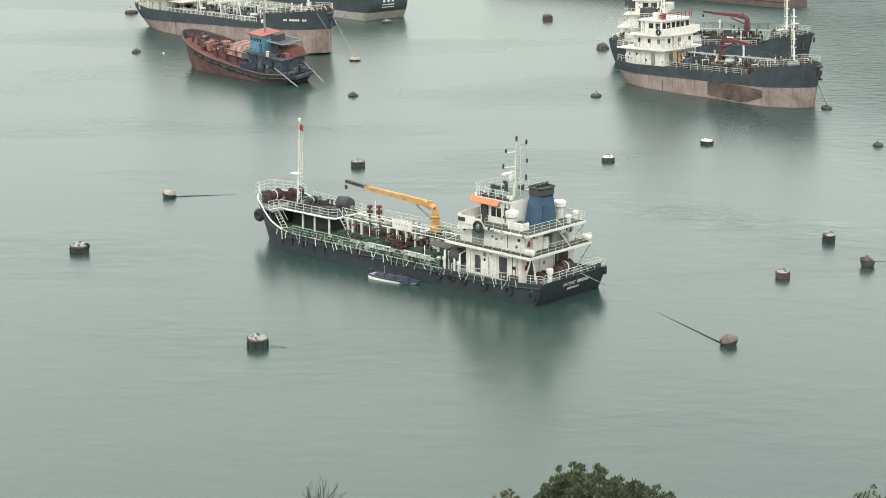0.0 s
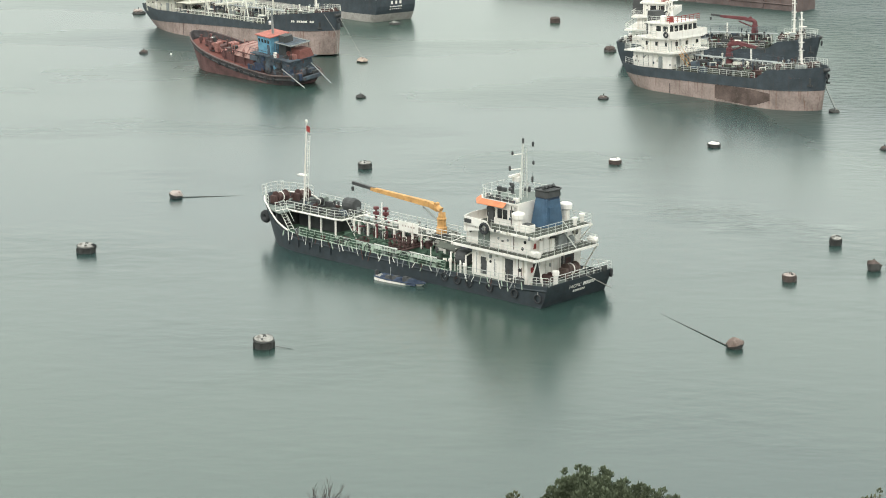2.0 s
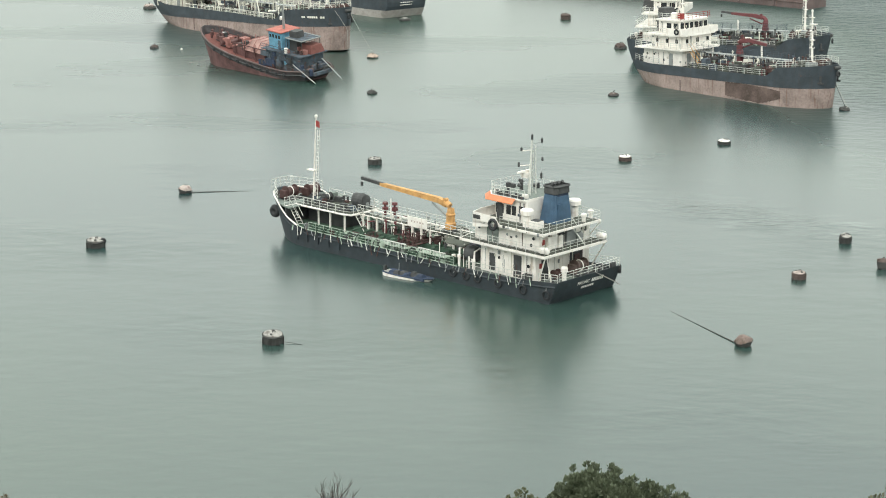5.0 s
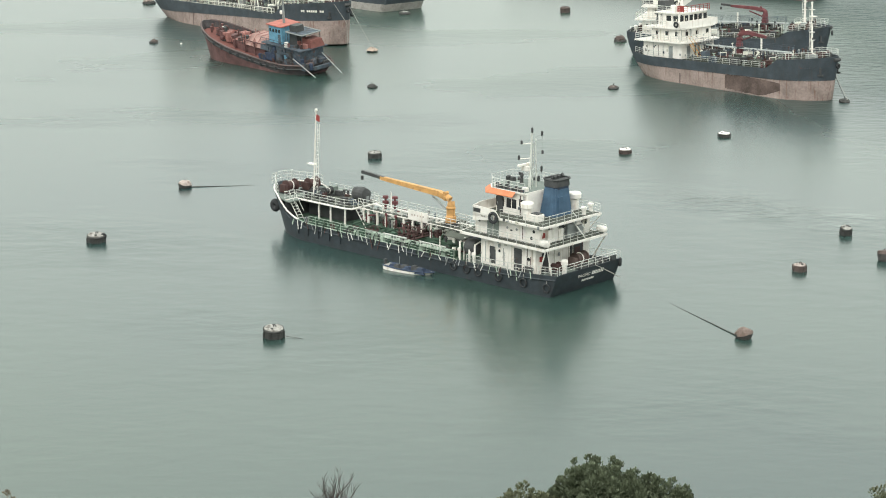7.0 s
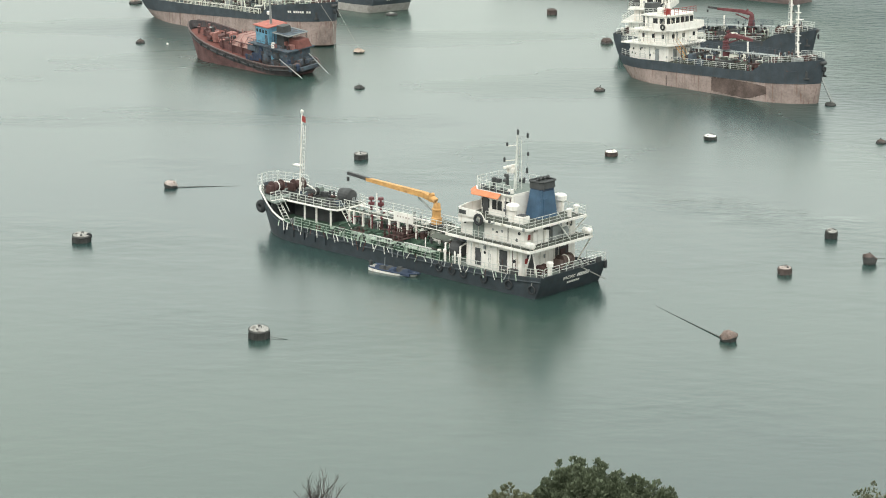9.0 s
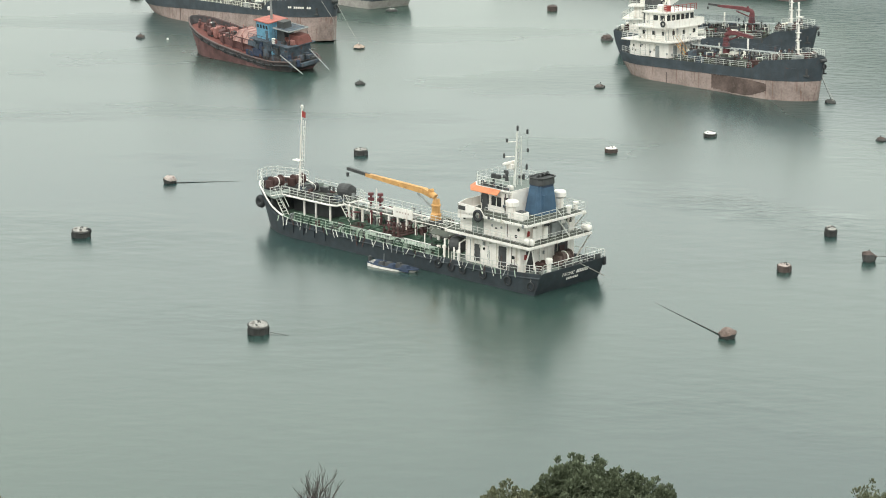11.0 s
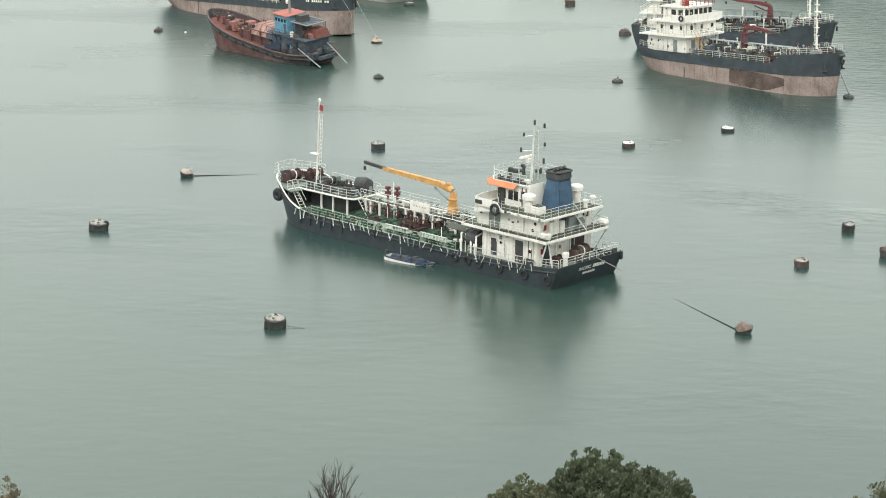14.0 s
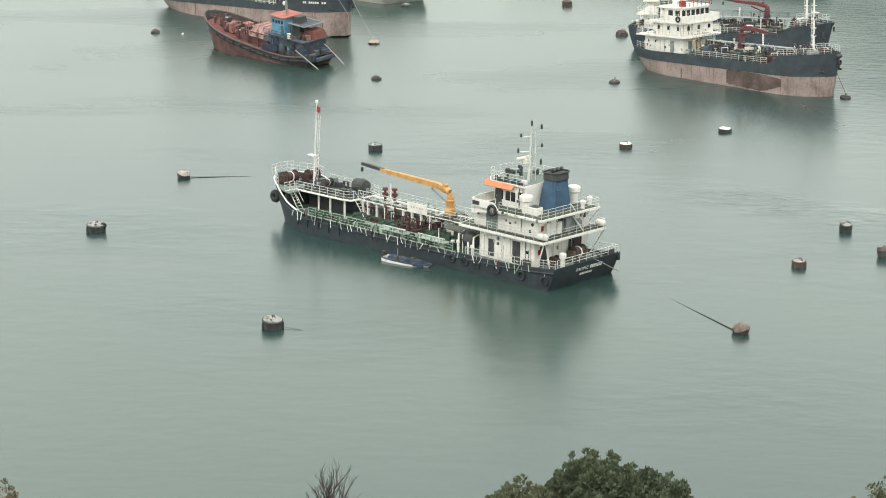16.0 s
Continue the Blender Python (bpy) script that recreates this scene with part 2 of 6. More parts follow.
# ---- mesh helpers ----
class Geo:
    def __init__(self):
        self.bm = bmesh.new()

    def faces(self, pts, idx):
        v = [self.bm.verts.new(p) for p in pts]
        for f in idx:
            try:
                self.bm.faces.new([v[i] for i in f])
            except ValueError:
                pass
        return self

    def box(self, x0, x1, y0, y1, z0, z1, bevel=0.0, slope=0.0):
        """A box; slope leans its +x face back by that much at the top."""
        p = [(x0, y0, z0), (x1, y0, z0), (x1, y1, z0), (x0, y1, z0), (x0, y0, z1), (x1 - slope, y0, z1), (x1 - slope, y1, z1), (x0, y1, z1)]
        f = [(3, 2, 1, 0), (4, 5, 6, 7), (0, 1, 5, 4), (1, 2, 6, 5), (2, 3, 7, 6), (3, 0, 4, 7)]
        if not bevel:
            return self.faces(p, f)
        tmp = bmesh.new()
        v = [tmp.verts.new(q) for q in p]
        for i in f:
            tmp.faces.new([v[k] for k in i])
        bmesh.ops.bevel(tmp, geom=tmp.edges[:], offset=bevel, segments=2, affect="EDGES")
        me = bpy.data.meshes.new("tmp")
        tmp.to_mesh(me)
        tmp.free()
        self.bm.from_mesh(me)
        bpy.data.meshes.remove(me)
        return self

    def prism(self, poly, z0, z1, poly_top=None):
        n = len(poly)
        top = poly_top or poly
        pts = [(x, y, z0) for x, y in poly] + [(x, y, z1) for x, y in top]
        return self.faces(pts, [tuple(range(n))[::-1], tuple(range(n, 2 * n))] + [(i, (i + 1) % n, n + (i + 1) % n, n + i) for i in range(n)])

    def tube(self, pts, r, seg=6, r_end=None, caps=True):
        pts = [Vector(p) for p in pts]
        rings = []
        for i, p in enumerate(pts):
            d = (pts[min(i + 1, len(pts) - 1)] - pts[max(i - 1, 0)]).normalized()
            a = d.cross(Vector((0, 0, 1)) if abs(d.z) < 0.95 else Vector((1, 0, 0))).normalized()
            b = d.cross(a)
            rad = r if r_end is None else r + (r_end - r) * i / (len(pts) - 1)
            rings.append([p + (a * math.cos(k * math.tau / seg) + b * math.sin(k * math.tau / seg)) * rad for k in range(seg)])
        n = len(rings)
        allp = [q for ring in rings for q in ring]
        f = [(i * seg + k, i * seg + (k + 1) % seg, (i + 1) * seg + (k + 1) % seg, (i + 1) * seg + k) for i in range(n - 1) for k in range(seg)]
        if caps:
            f += [tuple(range(seg))[::-1], tuple(range((n - 1) * seg, n * seg))]
        return self.faces(allp, f)

    def lathe(self, profile, center=(0, 0, 0), seg=16, axis="z"):
        """profile: (radius, height) from below to above."""
        c = Vector(center)
        pts = []
        for r, h in profile:
            for k in range(seg):
                a = k * math.tau / seg
                u, v = r * math.cos(a), r * math.sin(a)
                pts.append(c + Vector({"z": (u, v, h), "y": (u, h, v), "x": (h, u, v)}[axis]))
        n = len(profile)
        f = [(i * seg + k, i * seg + (k + 1) % seg, (i + 1) * seg + (k + 1) % seg, (i + 1) * seg + k) for i in range(n - 1) for k in range(seg)]
        f += [tuple(range(seg))[::-1], tuple(range((n - 1) * seg, n * seg))]
        return self.faces(pts, f)

    def torus(self, c, R, r, axis="y", seg=16, ring=8):
        pts = []
        for i in range(seg):
            a = i * math.tau / seg
            for k in range(ring):
                b = k * math.tau / ring
                u, v, w = (R + r * math.cos(b)) * math.cos(a), (R + r * math.cos(b)) * math.sin(a), r * math.sin(b)
                pts.append(Vector(c) + Vector({"y": (u, w, v), "x": (w, u, v), "z": (u, v, w)}[axis]))
        f = [(i * ring + k, ((i + 1) % seg) * ring + k, ((i + 1) % seg) * ring + (k + 1) % ring, i * ring + (k + 1) % ring) for i in range(seg) for k in range(ring)]
        return self.faces(pts, f)

    def rough(self, amount, scale=1.5, seed=0.0):
        """Dents and lumps."""
        for v in self.bm.verts:
            n = noise.noise_vector(v.co * scale + Vector((seed, seed * 0.7, 0)))
            v.co += n * amount
        return self

    def mesh(self, name, material, smooth=False):
        bmesh.ops.recalc_face_normals(self.bm, faces=self.bm.faces[:])
        me = bpy.data.meshes.new(name)
        self.bm.to_mesh(me)
        self.bm.free()
        me.materials.append(material)
        if smooth:
            for p in me.polygons:
                p.use_smooth = True
        return me


def part(name, g, material, parent=None, label="", smooth=False):
    ob = new(name, g.mesh(name, material, smooth) if isinstance(g, Geo) else g)
    if parent is not None:
        ob.parent = parent
    if label:
        ob["label"] = label
    return ob


def thing(name, m, label, category, group=""):
    e = new(name)
    e.empty_display_size = 0.5
    e.matrix_world = m
    return tagged(e, label, category, group)


def lerp_table(table):
    def f(x):
        if x <= table[0][0]:
            return table[0][1]
        for (a, u), (b, v) in zip(table, table[1:]):
            if x <= b:
                return u + (v - u) * (x - a) / (b - a)
        return table[-1][1]
    return f


# ---- hulls ----
class Hull:
    """A ship's hull: x from the stern (0) to the bow (length), y to port, z up from the water."""

    def __init__(self, length, beam, top, keel=-1.0, rake=1.5, counter=0.0, full=0.78, stern=0.9, bluntness=0.6, height=4.0, off=0.0):
        self.L, self.B, self.top, self.keel, self.rake, self.counter = length, beam, lerp_table(top), keel, rake, counter
        self.full, self.stern, self.blunt, self.height = full, stern, bluntness, height
        self.off = off

    def plan(self, s):
        aft = self.stern + (1 - self.stern) * math.sin(min(1, s / 0.18) * math.pi / 2)
        if s > self.full:
            aft *= max(0.0, 1 - ((s - self.full) / (1 - self.full)) ** 2.0) ** self.blunt
        return aft

    def point(self, s, z, inset=0.0):
        f = min(1.2, max(0, (z - self.keel) / (self.height - self.keel)))
        x0 = self.counter * (1 - min(1, f * 1.35)) ** 1.4
        x1 = self.L - self.rake * (1 - f)
        y = self.B / 2 * self.plan(s) - inset
        return (self.off + x0 + (x1 - x0) * s + (0 if s < 0.9 else -inset * (s - 0.9) * 10), max(0.0, y), z)

    def stations(self, n=52, a=0.0, b=1.0):
        return [a + (b - a) * (1 - (1 - i / n) ** 1.5) for i in range(n + 1)]

    def band(self, lo, hi, levels=4, n=52, wall=0.0, deck=None, a=0.0, b=1.0):
        """The shell between the heights lo(x) and hi(x); wall: bulwark thickness, down to deck(x) inside."""
        g = Geo()
        for side in (1, -1):
            cols = []
            for s in self.stations(n, a, b):
                x = s * self.L
                z0, z1 = lo(x), hi(x)
                col = [self.point(s, z0 + (z1 - z0) * j / levels) for j in range(levels + 1)]
                if wall:
                    col.append(self.point(s, z1, wall))
                    col.append(self.point(s, min(z1 - 0.02, deck(x)), wall))
                cols.append([(x_, y_ * side, z_) for x_, y_, z_ in col])
            m = len(cols[0])
            pts = [p for c in cols for p in c]
            g.faces(pts, [(i * m + j, (i + 1) * m + j, (i + 1) * m + j + 1, i * m + j + 1) for i in range(len(cols) - 1) for j in range(m - 1)])
        # the transom
        s = a
        if a == 0.0:
            z0, z1 = lo(0), hi(0)
            rows = [self.point(0, z0 + (z1 - z0) * j / levels) for j in range(levels + 1)]
            pts = [(x, y * k, z) for x, y, z in rows for k in (1, -1)]
            g.faces(pts, [(2 * j, 2 * j + 1, 2 * j + 3, 2 * j + 2) for j in range(levels)])
            if wall:
                x, y, z = rows[-1]
                d = deck(0)
                xd = self.point(0, d)[0]
                g.faces([(q + e, k * y, h) for k in (-1, 1) for q, e, h in ((xd, 0.004, d), (xd, wall, d), (x, wall, z + 0.01), (x, 0.004, z + 0.01))],
                        [(0, 1, 2, 3), (7, 6, 5, 4), (0, 1, 5, 4), (1, 2, 6, 5), (2, 3, 7, 6), (3, 0, 4, 7)])
        bmesh.ops.remove_doubles(g.bm, verts=g.bm.verts[:], dist=0.002)
        return g

    def deck(self, z, a=0.0, b=1.0, n=40, inset=0.1, thick=0.0):
        g = Geo()
        pts = []
        st = self.stations(n, a, b)
        for s in st:
            x, y, zz = self.point(s, z(s * self.L), inset)
            pts += [(x, y, zz), (x, -y, zz)]
        f = [(2 * i, 2 * i + 1, 2 * i + 3, 2 * i + 2) for i in range(len(st) - 1)]
        g.faces(pts, f)
        if thick:
            g.faces([(x, y, zz - thick) for x, y, zz in pts], f)
            rim = [pts[2 * i] for i in range(len(st))] + [pts[2 * i + 1] for i in reversed(range(len(st)))]
            k = len(rim)
            g.faces(rim + [(x, y, zz - thick) for x, y, zz in rim], [(i, (i + 1) % k, k + (i + 1) % k, k + i) for i in range(k)])
        bmesh.ops.remove_doubles(g.bm, verts=g.bm.verts[:], dist=0.002)
        return g

    def edge(self, z, a, b, n=30, side=1, inset=0.05):
        return [(p[0], p[1] * side, p[2]) for p in (self.point(s, z(s * self.L), inset) for s in (a + (b - a) * i / n for i in range(n + 1)))]


POSTS = {}


def railing(parent, path, height=1.0, material=None, spacing=1.3, r=0.035, bars=3, label=""):
    """Horizontal bars along a path on the deck, with a post of its own every spacing metres."""
    material = material or M_RAIL
    path = [Vector(p) for p in path]
    g = Geo()
    for k in range(bars):
        h = height * (k + 1) / bars
        g.tube([p + Vector((0, 0, h)) for p in path], r if k == bars - 1 else r * 0.7, 5)
    rail = part("railing", g, material, parent, label)
    key = (round(height, 2), r, material.name)
    if key not in POSTS:
        POSTS[key] = Geo().tube([(0, 0, -0.02), (0, 0, height)], r * 0.9, 5).mesh("post", material)
    total = 0.0
    marks = [path[0]]
    for a, b in zip(path, path[1:]):
        d = (b - a).length
        while total + d >= spacing * len(marks):
            marks.append(a + (b - a) * ((spacing * len(marks) - total) / d))
        total += d
    if (marks[-1] - path[-1]).length > 0.4:
        marks.append(path[-1])
    for p in marks:
        part("post", POSTS[key], None, rail).location = p
    return rail


def window(parent, x, y, z, w, h, axis, sign=1, round_=False, frame_mat=None):
    """A dark pane in a shallow frame on a wall that faces the axis."""
    g, f = Geo(), Geo()
    d = 0.02 * sign
    if round_:
        g.lathe([(w / 2, -0.03), (w / 2, 0.03)], (x, y, z), 14, axis)
        f.torus((x, y, z), w / 2 + 0.03, 0.035, axis, 14, 6)
    elif axis == "y":
        g.box(x - w / 2, x + w / 2, y - 0.03, y + 0.02, z - h / 2, z + h / 2) if sign > 0 else g.box(x - w / 2, x + w / 2, y - 0.02, y + 0.03, z - h / 2, z + h / 2)
        for a, b, c, e in ((-w / 2 - 0.06, w / 2 + 0.06, h / 2, h / 2 + 0.06), (-w / 2 - 0.06, w / 2 + 0.06, -h / 2 - 0.06, -h / 2), (-w / 2 - 0.06, -w / 2, -h / 2, h / 2), (w / 2, w / 2 + 0.06, -h / 2, h / 2)):
            f.box(x + a, x + b, y - 0.04, y + 0.04, z + c, z + e)
    else:
        g.box(x - 0.03, x + 0.03, y - w / 2, y + w / 2, z - h / 2, z + h / 2)
        for a, b, c, e in ((-w / 2 - 0.06, w / 2 + 0.06, h / 2, h / 2 + 0.06), (-w / 2 - 0.06, w / 2 + 0.06, -h / 2 - 0.06, -h / 2), (-w / 2 - 0.06, -w / 2, -h / 2, h / 2), (w / 2, w / 2 + 0.06, -h / 2, h / 2)):
            f.box(x - 0.045, x + 0.045, y + a, y + b, z + c, z + e)
    pane = part("window", f, frame_mat or M_WHITE, parent)
    part("pane", g, M_GLASS, pane)
    return pane


def door(parent, x, y, z0, w, h, material, axis="y"):
    g = Geo()
    if axis == "y":
        g.box(x - w / 2, x + w / 2, y - 0.05, y + 0.05, z0, z0 + h, 0.02)
    else:
        g.box(x - 0.05, x + 0.05, y - w / 2, y + w / 2, z0, z0 + h, 0.02)
    d = part("door", g, material, parent)
    k = Geo()
    k.tube([(x + (w * 0.35 if axis == "y" else 0.09), y + (0.09 if axis == "y" else w * 0.35), z0 + h * 0.5 - 0.12), (x + (w * 0.35 if axis == "y" else 0.09), y + (0.09 if axis == "y" else w * 0.35), z0 + h * 0.5 + 0.12)], 0.025, 5)
    part("door_handle", k, M_GREYMETAL, d)
    return d


def wall_fittings(parent, seed, count, x0, x1, z0, z1, y=None, x=None, out=1):
    """Lamps, boxes, pipes and vents screwed to a wall: y gives a side wall, x an end wall."""
    random.seed(seed)
    for _ in range(count):
        u, z = random.uniform(x0, x1), random.uniform(z0, z1)
        c = random.random()
        mt = random.choice((M_DARK, M_GREYMETAL, M_GREYMETAL, M_CREAM, M_MAROON, M_TEALGREY))
        if c < 0.55:
            w, h = random.uniform(0.05, 0.13), random.uniform(0.05, 0.18)
            g = Geo().box(u - w, u + w, y - 0.02, y + 0.12 * out, z - h, z + h, 0.015) if x is None and out > 0 else (Geo().box(u - w, u + w, y - 0.12, y + 0.02, z - h, z + h, 0.015) if x is None else Geo().box(min(x, x + 0.12 * out), max(x, x + 0.12 * out), u - w, u + w, z - h, z + h, 0.015))
            part("wall_box", g, mt, parent)
        else:
            h = random.uniform(0.5, 1.4)
            zt = min(z1, z + h)
            p = (u, y + 0.06 * out) if x is None else (x + 0.06 * out, u)
            part("wall_pipe", Geo().tube([(*p, z0), (*p, zt)], 0.035, 5), random.choice((M_GREYMETAL, M_CREAM, M_MAROON)), parent)


def ladder(parent, a, b, width, across, steps=8, material=None):
    """An inclined ladder from a to b; across: the unit way of its treads."""
    material = material or M_RAIL
    a, b, w = Vector(a), Vector(b), Vector(across) * width / 2
    g = Geo()
    for k in (-1, 1):
        g.tube([a + w * k, b + w * k], 0.05, 5)
        g.tube([a + w * k + Vector((0, 0, 0.9)), b + w * k + Vector((0, 0, 0.9))], 0.03, 5)
    lad = part("ladder", g, material, parent)
    for i in range(steps):
        p = a + (b - a) * (i + 0.5) / steps
        t = Geo().tube([p - w, p + w], 0.04, 5)
        part("tread", t, material, lad)
    return lad


# ---- water and hillside ----
def build_ground():
    g = Geo()
    xs = [-4000, -1500, -600, -250, -100, 0, 100, 250, 600, 1500, 4000]
    ys = [90, 130, 200, 300, 450, 700, 1200, 2200, 4400]
    pts = [(x, y, 0) for y in ys for x in xs]
    n = len(xs)
    g.faces(pts, [(j * n + i, j * n + i + 1, (j + 1) * n + i + 1, (j + 1) * n + i) for j in range(len(ys) - 1) for i in range(n - 1)])
    global WATER
    WATER = tagged(part("water", g, M_WATER), "calm grey-green harbour water with faint ripples", "water", kind="structure")
    h = Geo()
    prof = [(-1500, 60), (-300, 60), (-60, 56), (-5, 53.2), (15, 47.5), (40, 35.5), (70, 22), (100, 9), (122, 0.6), (132, -4)]
    xs = [-4000, -1500, -600, -300] + [i * 12 for i in range(-14, 15)] + [300, 600, 1500, 4000]
    pts = []
    for x in xs:
        for y, z in prof:
            k = 1.2 * noise.noise((x * 0.05, y * 0.05, 0)) if -4 < y < 130 and y > 20 else 0
            pts.append((x, y, z + k - (0.9 if y > 20 else 0)))
    n = len(prof)
    h.faces(pts, [(i * n + j, (i + 1) * n + j, (i + 1) * n + j + 1, i * n + j + 1) for i in range(len(xs) - 1) for j in range(n - 1)])
    tagged(part("hillside", h, M_SOIL, smooth=True), "steep soil hillside falling to the water", "hillside", kind="structure")


# ---- small ship fittings ----
def tyre(parent, x, y, z, R=0.45, r=0.17, axis="y", rope=0.0):
    t = part("tyre_fender", Geo().torus((x, y, z), R, r, axis, 18, 8), M_RUBBER, parent, smooth=True)
    if rope:
        part("fender_rope", Geo().tube([(x, y, z + R), (x, y * 0.985, z + R + rope)], 0.03, 5), M_ROPE, t)
    return t


def winch(parent, x, y, z, s=1.0, material=None, across=True):
    """A mooring winch: a bed, two cheeks, a wound drum."""
    material = material or M_MAROON
    b = part("winch", Geo().box(x - 0.9 * s, x + 0.9 * s, y - 1.0 * s, y + 1.0 * s, z, z + 0.18 * s, 0.03), M_DARK, parent)
    ax = "y" if across else "x"
    part("drum", Geo().lathe([(0.62 * s, -0.7 * s), (0.62 * s, -0.62 * s), (0.42 * s, -0.6 * s), (0.46 * s, 0), (0.42 * s, 0.6 * s), (0.62 * s, 0.62 * s), (0.62 * s, 0.7 * s)], (x, y, z + 0.78 * s), 18, ax), material, b, smooth=False)
    part("gearbox", Geo().box(x - 0.45 * s, x + 0.45 * s, y + 0.75 * s, y + 1.15 * s, z + 0.18 * s, z + 1.0 * s, 0.05), material, b)
    part("brake_band", Geo().torus((x, y, z + 0.78 * s), 0.5 * s, 0.06 * s, ax, 18, 5), M_WHITE, b)
    return b


def mushroom_vent(parent, x, y, z, h=1.5, r=0.38):
    part("mushroom_vent", Geo().lathe([(r, 0), (r, h * 0.62), (r * 1.1, h * 0.62), (r * 1.55, h * 0.68), (r * 1.6, h * 0.92), (r * 1.3, h)], (x, y, z), 16), M_WHITE, parent, smooth=False)


def bollard(parent, x, y, z, material=None):
    g = Geo().box(x - 0.5, x + 0.5, y - 0.2, y + 0.2, z, z + 0.08)
    for d in (-0.3, 0.3):
        g.lathe([(0.13, 0.05), (0.13, 0.5), (0.17, 0.52), (0.17, 0.6)], (x + d, y, z), 10)
    part("bollard", g, material or M_DARK, parent)


def pipe_run(parent, pts, r, material, name="pipe"):
    return part(name, Geo().tube(pts, r, 8), material, parent, smooth=True)


def valve(parent, x, y, z, material=None):
    v = part("valve", Geo().lathe([(0.12, 0), (0.12, 0.3), (0.2, 0.32), (0.2, 0.42), (0.1, 0.45), (0.05, 0.8)], (x, y, z), 10), material or M_RED, parent)
    part("handwheel", Geo().torus((x, y, z + 0.8), 0.22, 0.035, "z", 12, 5), material or M_RED, v)


def lattice_mast(parent, x, y, z, h, lean=0.0, material=None, table=0.36, gap=0.35, r=0.13):
    """A pole with a ladder beside it, a small table, lamps."""
    material = material or M_WHITE
    m = part("mast", Geo().tube([(x, y, z), (x - lean * h, y, z + h)], r, 10, r * 0.62), material, parent)
    g = Geo()
    for d in (0.0, 0.3):
        g.tube([(x - gap - d, y, z), (x - gap - d - lean * h * 0.86, y, z + h * 0.86)], 0.027, 5)
    part("mast_ladder", g, material, m)
    n = int(h * 0.86 / 0.45)
    r = Geo().tube([(-0.17, 0, 0), (0.17, 0, 0)], 0.028, 4).mesh("rung", material)
    for i in range(1, n):
        part("rung", r, None, m).location = (x - gap - 0.15 - lean * i * 0.45, y, z + i * 0.45)
    part("mast_table", Geo().box(x - 0.3, x + 0.75, y - 0.3, y + 0.3, z + h * table, z + h * table + 0.12, 0.02), material, m)
    part("masthead_lamp", Geo().lathe([(0.12, 0), (0.17, 0.1), (0.17, 0.3), (0.05, 0.38)], (x - lean * h, y, z + h), 10), M_WHITE, m)
    return m


def deck_crane(parent, x, y, z, h, reach, dirx, material, tip_material=None, drop=0.2):
    """A slewing crane: a pedestal on its seat, a bent head, a box boom with its extension, a ram, a hook."""
    c = part("deck_crane", Geo().lathe([(0.56, 0), (0.56, h * 0.32), (0.46, h * 0.36), (0.44, h * 0.6), (0.5, h * 0.62), (0.5, h * 0.66), (0.42, h * 0.7)], (x, y, z), 16), material, parent)
    part("neck", Geo().tube([(x, y, z + h * 0.55), (x - dirx * 0.04, y, z + h * 0.74), (x - dirx * 0.02, y, z + h * 0.86), (x + dirx * 0.14, y, z + h * 0.95), (x + dirx * 0.42, y, z + h + 0.02), (x + dirx * 0.8, y, z + h + 0.06), (x + dirx * 1.5, y, z + h + 0.08)], 0.43, 12, 0.27), material, c, smooth=True)
    part("seat", Geo().lathe([(0.75, 0), (0.75, 0.25), (0.66, 0.3)], (x, y, z - 0.02), 16), M_DARK, c)
    x1 = x + dirx * reach * 0.78
    g = Geo()
    for a, b, wa, wb, za, zb in ((x + dirx * 0.55, x1, 0.34, 0.22, z + h - 0.02, z + h - drop * 0.8),):
        p = []
        for xx, w, zz, dep in ((a, wa * 0.8, za, 0.6), (x + dirx * 1.6, wa * 0.8, za + 0.28, 0.58), (b, wb * 0.9, zb, 0.36)):
            p += [(xx, y - w, zz - dep / 2), (xx, y + w, zz - dep / 2), (xx, y + w, zz + dep / 2), (xx, y - w, zz + dep / 2)]
        f = [(0, 1, 2, 3), (8, 9, 10, 11)] + [(i + k, i + (k + 1) % 4, i + 4 + (k + 1) % 4, i + 4 + k) for i in (0, 4) for k in range(4)]
        g.faces(p, f)
    part("boom", g, material, c)
    x2 = x + dirx * reach
    zz = z + h - drop * 0.8
    e = Geo().faces([(q, y + sy * 0.16, zz + sz * 0.16 - (drop * 0.3 if q == x2 else 0)) for q in (x1 - dirx * 0.6, x2) for sy, sz in ((-1, -1), (1, -1), (1, 1), (-1, 1))], [(0, 1, 2, 3), (4, 5, 6, 7), (0, 1, 5, 4), (1, 2, 6, 5), (2, 3, 7, 6), (3, 0, 4, 7)])
    part("boom_extension", e, tip_material or M_DARK, c)
    part("ram", Geo().tube([(x + dirx * 0.5, y, z + h * 0.55), (x + dirx * 2.6, y, z + h - 0.2)], 0.11, 8), M_GREYMETAL if tip_material else material, c)
    part("hoist_motor", Geo().lathe([(0.2, -0.24), (0.2, 0.24)], (x + dirx * 0.7, y, z + h + 0.42), 12, "y"), material, c)
    part("hook_block", Geo().box(x2 - 0.14, x2 + 0.14, y - 0.1, y + 0.1, zz - 0.65, zz - 0.2, 0.03), M_DARK, c)


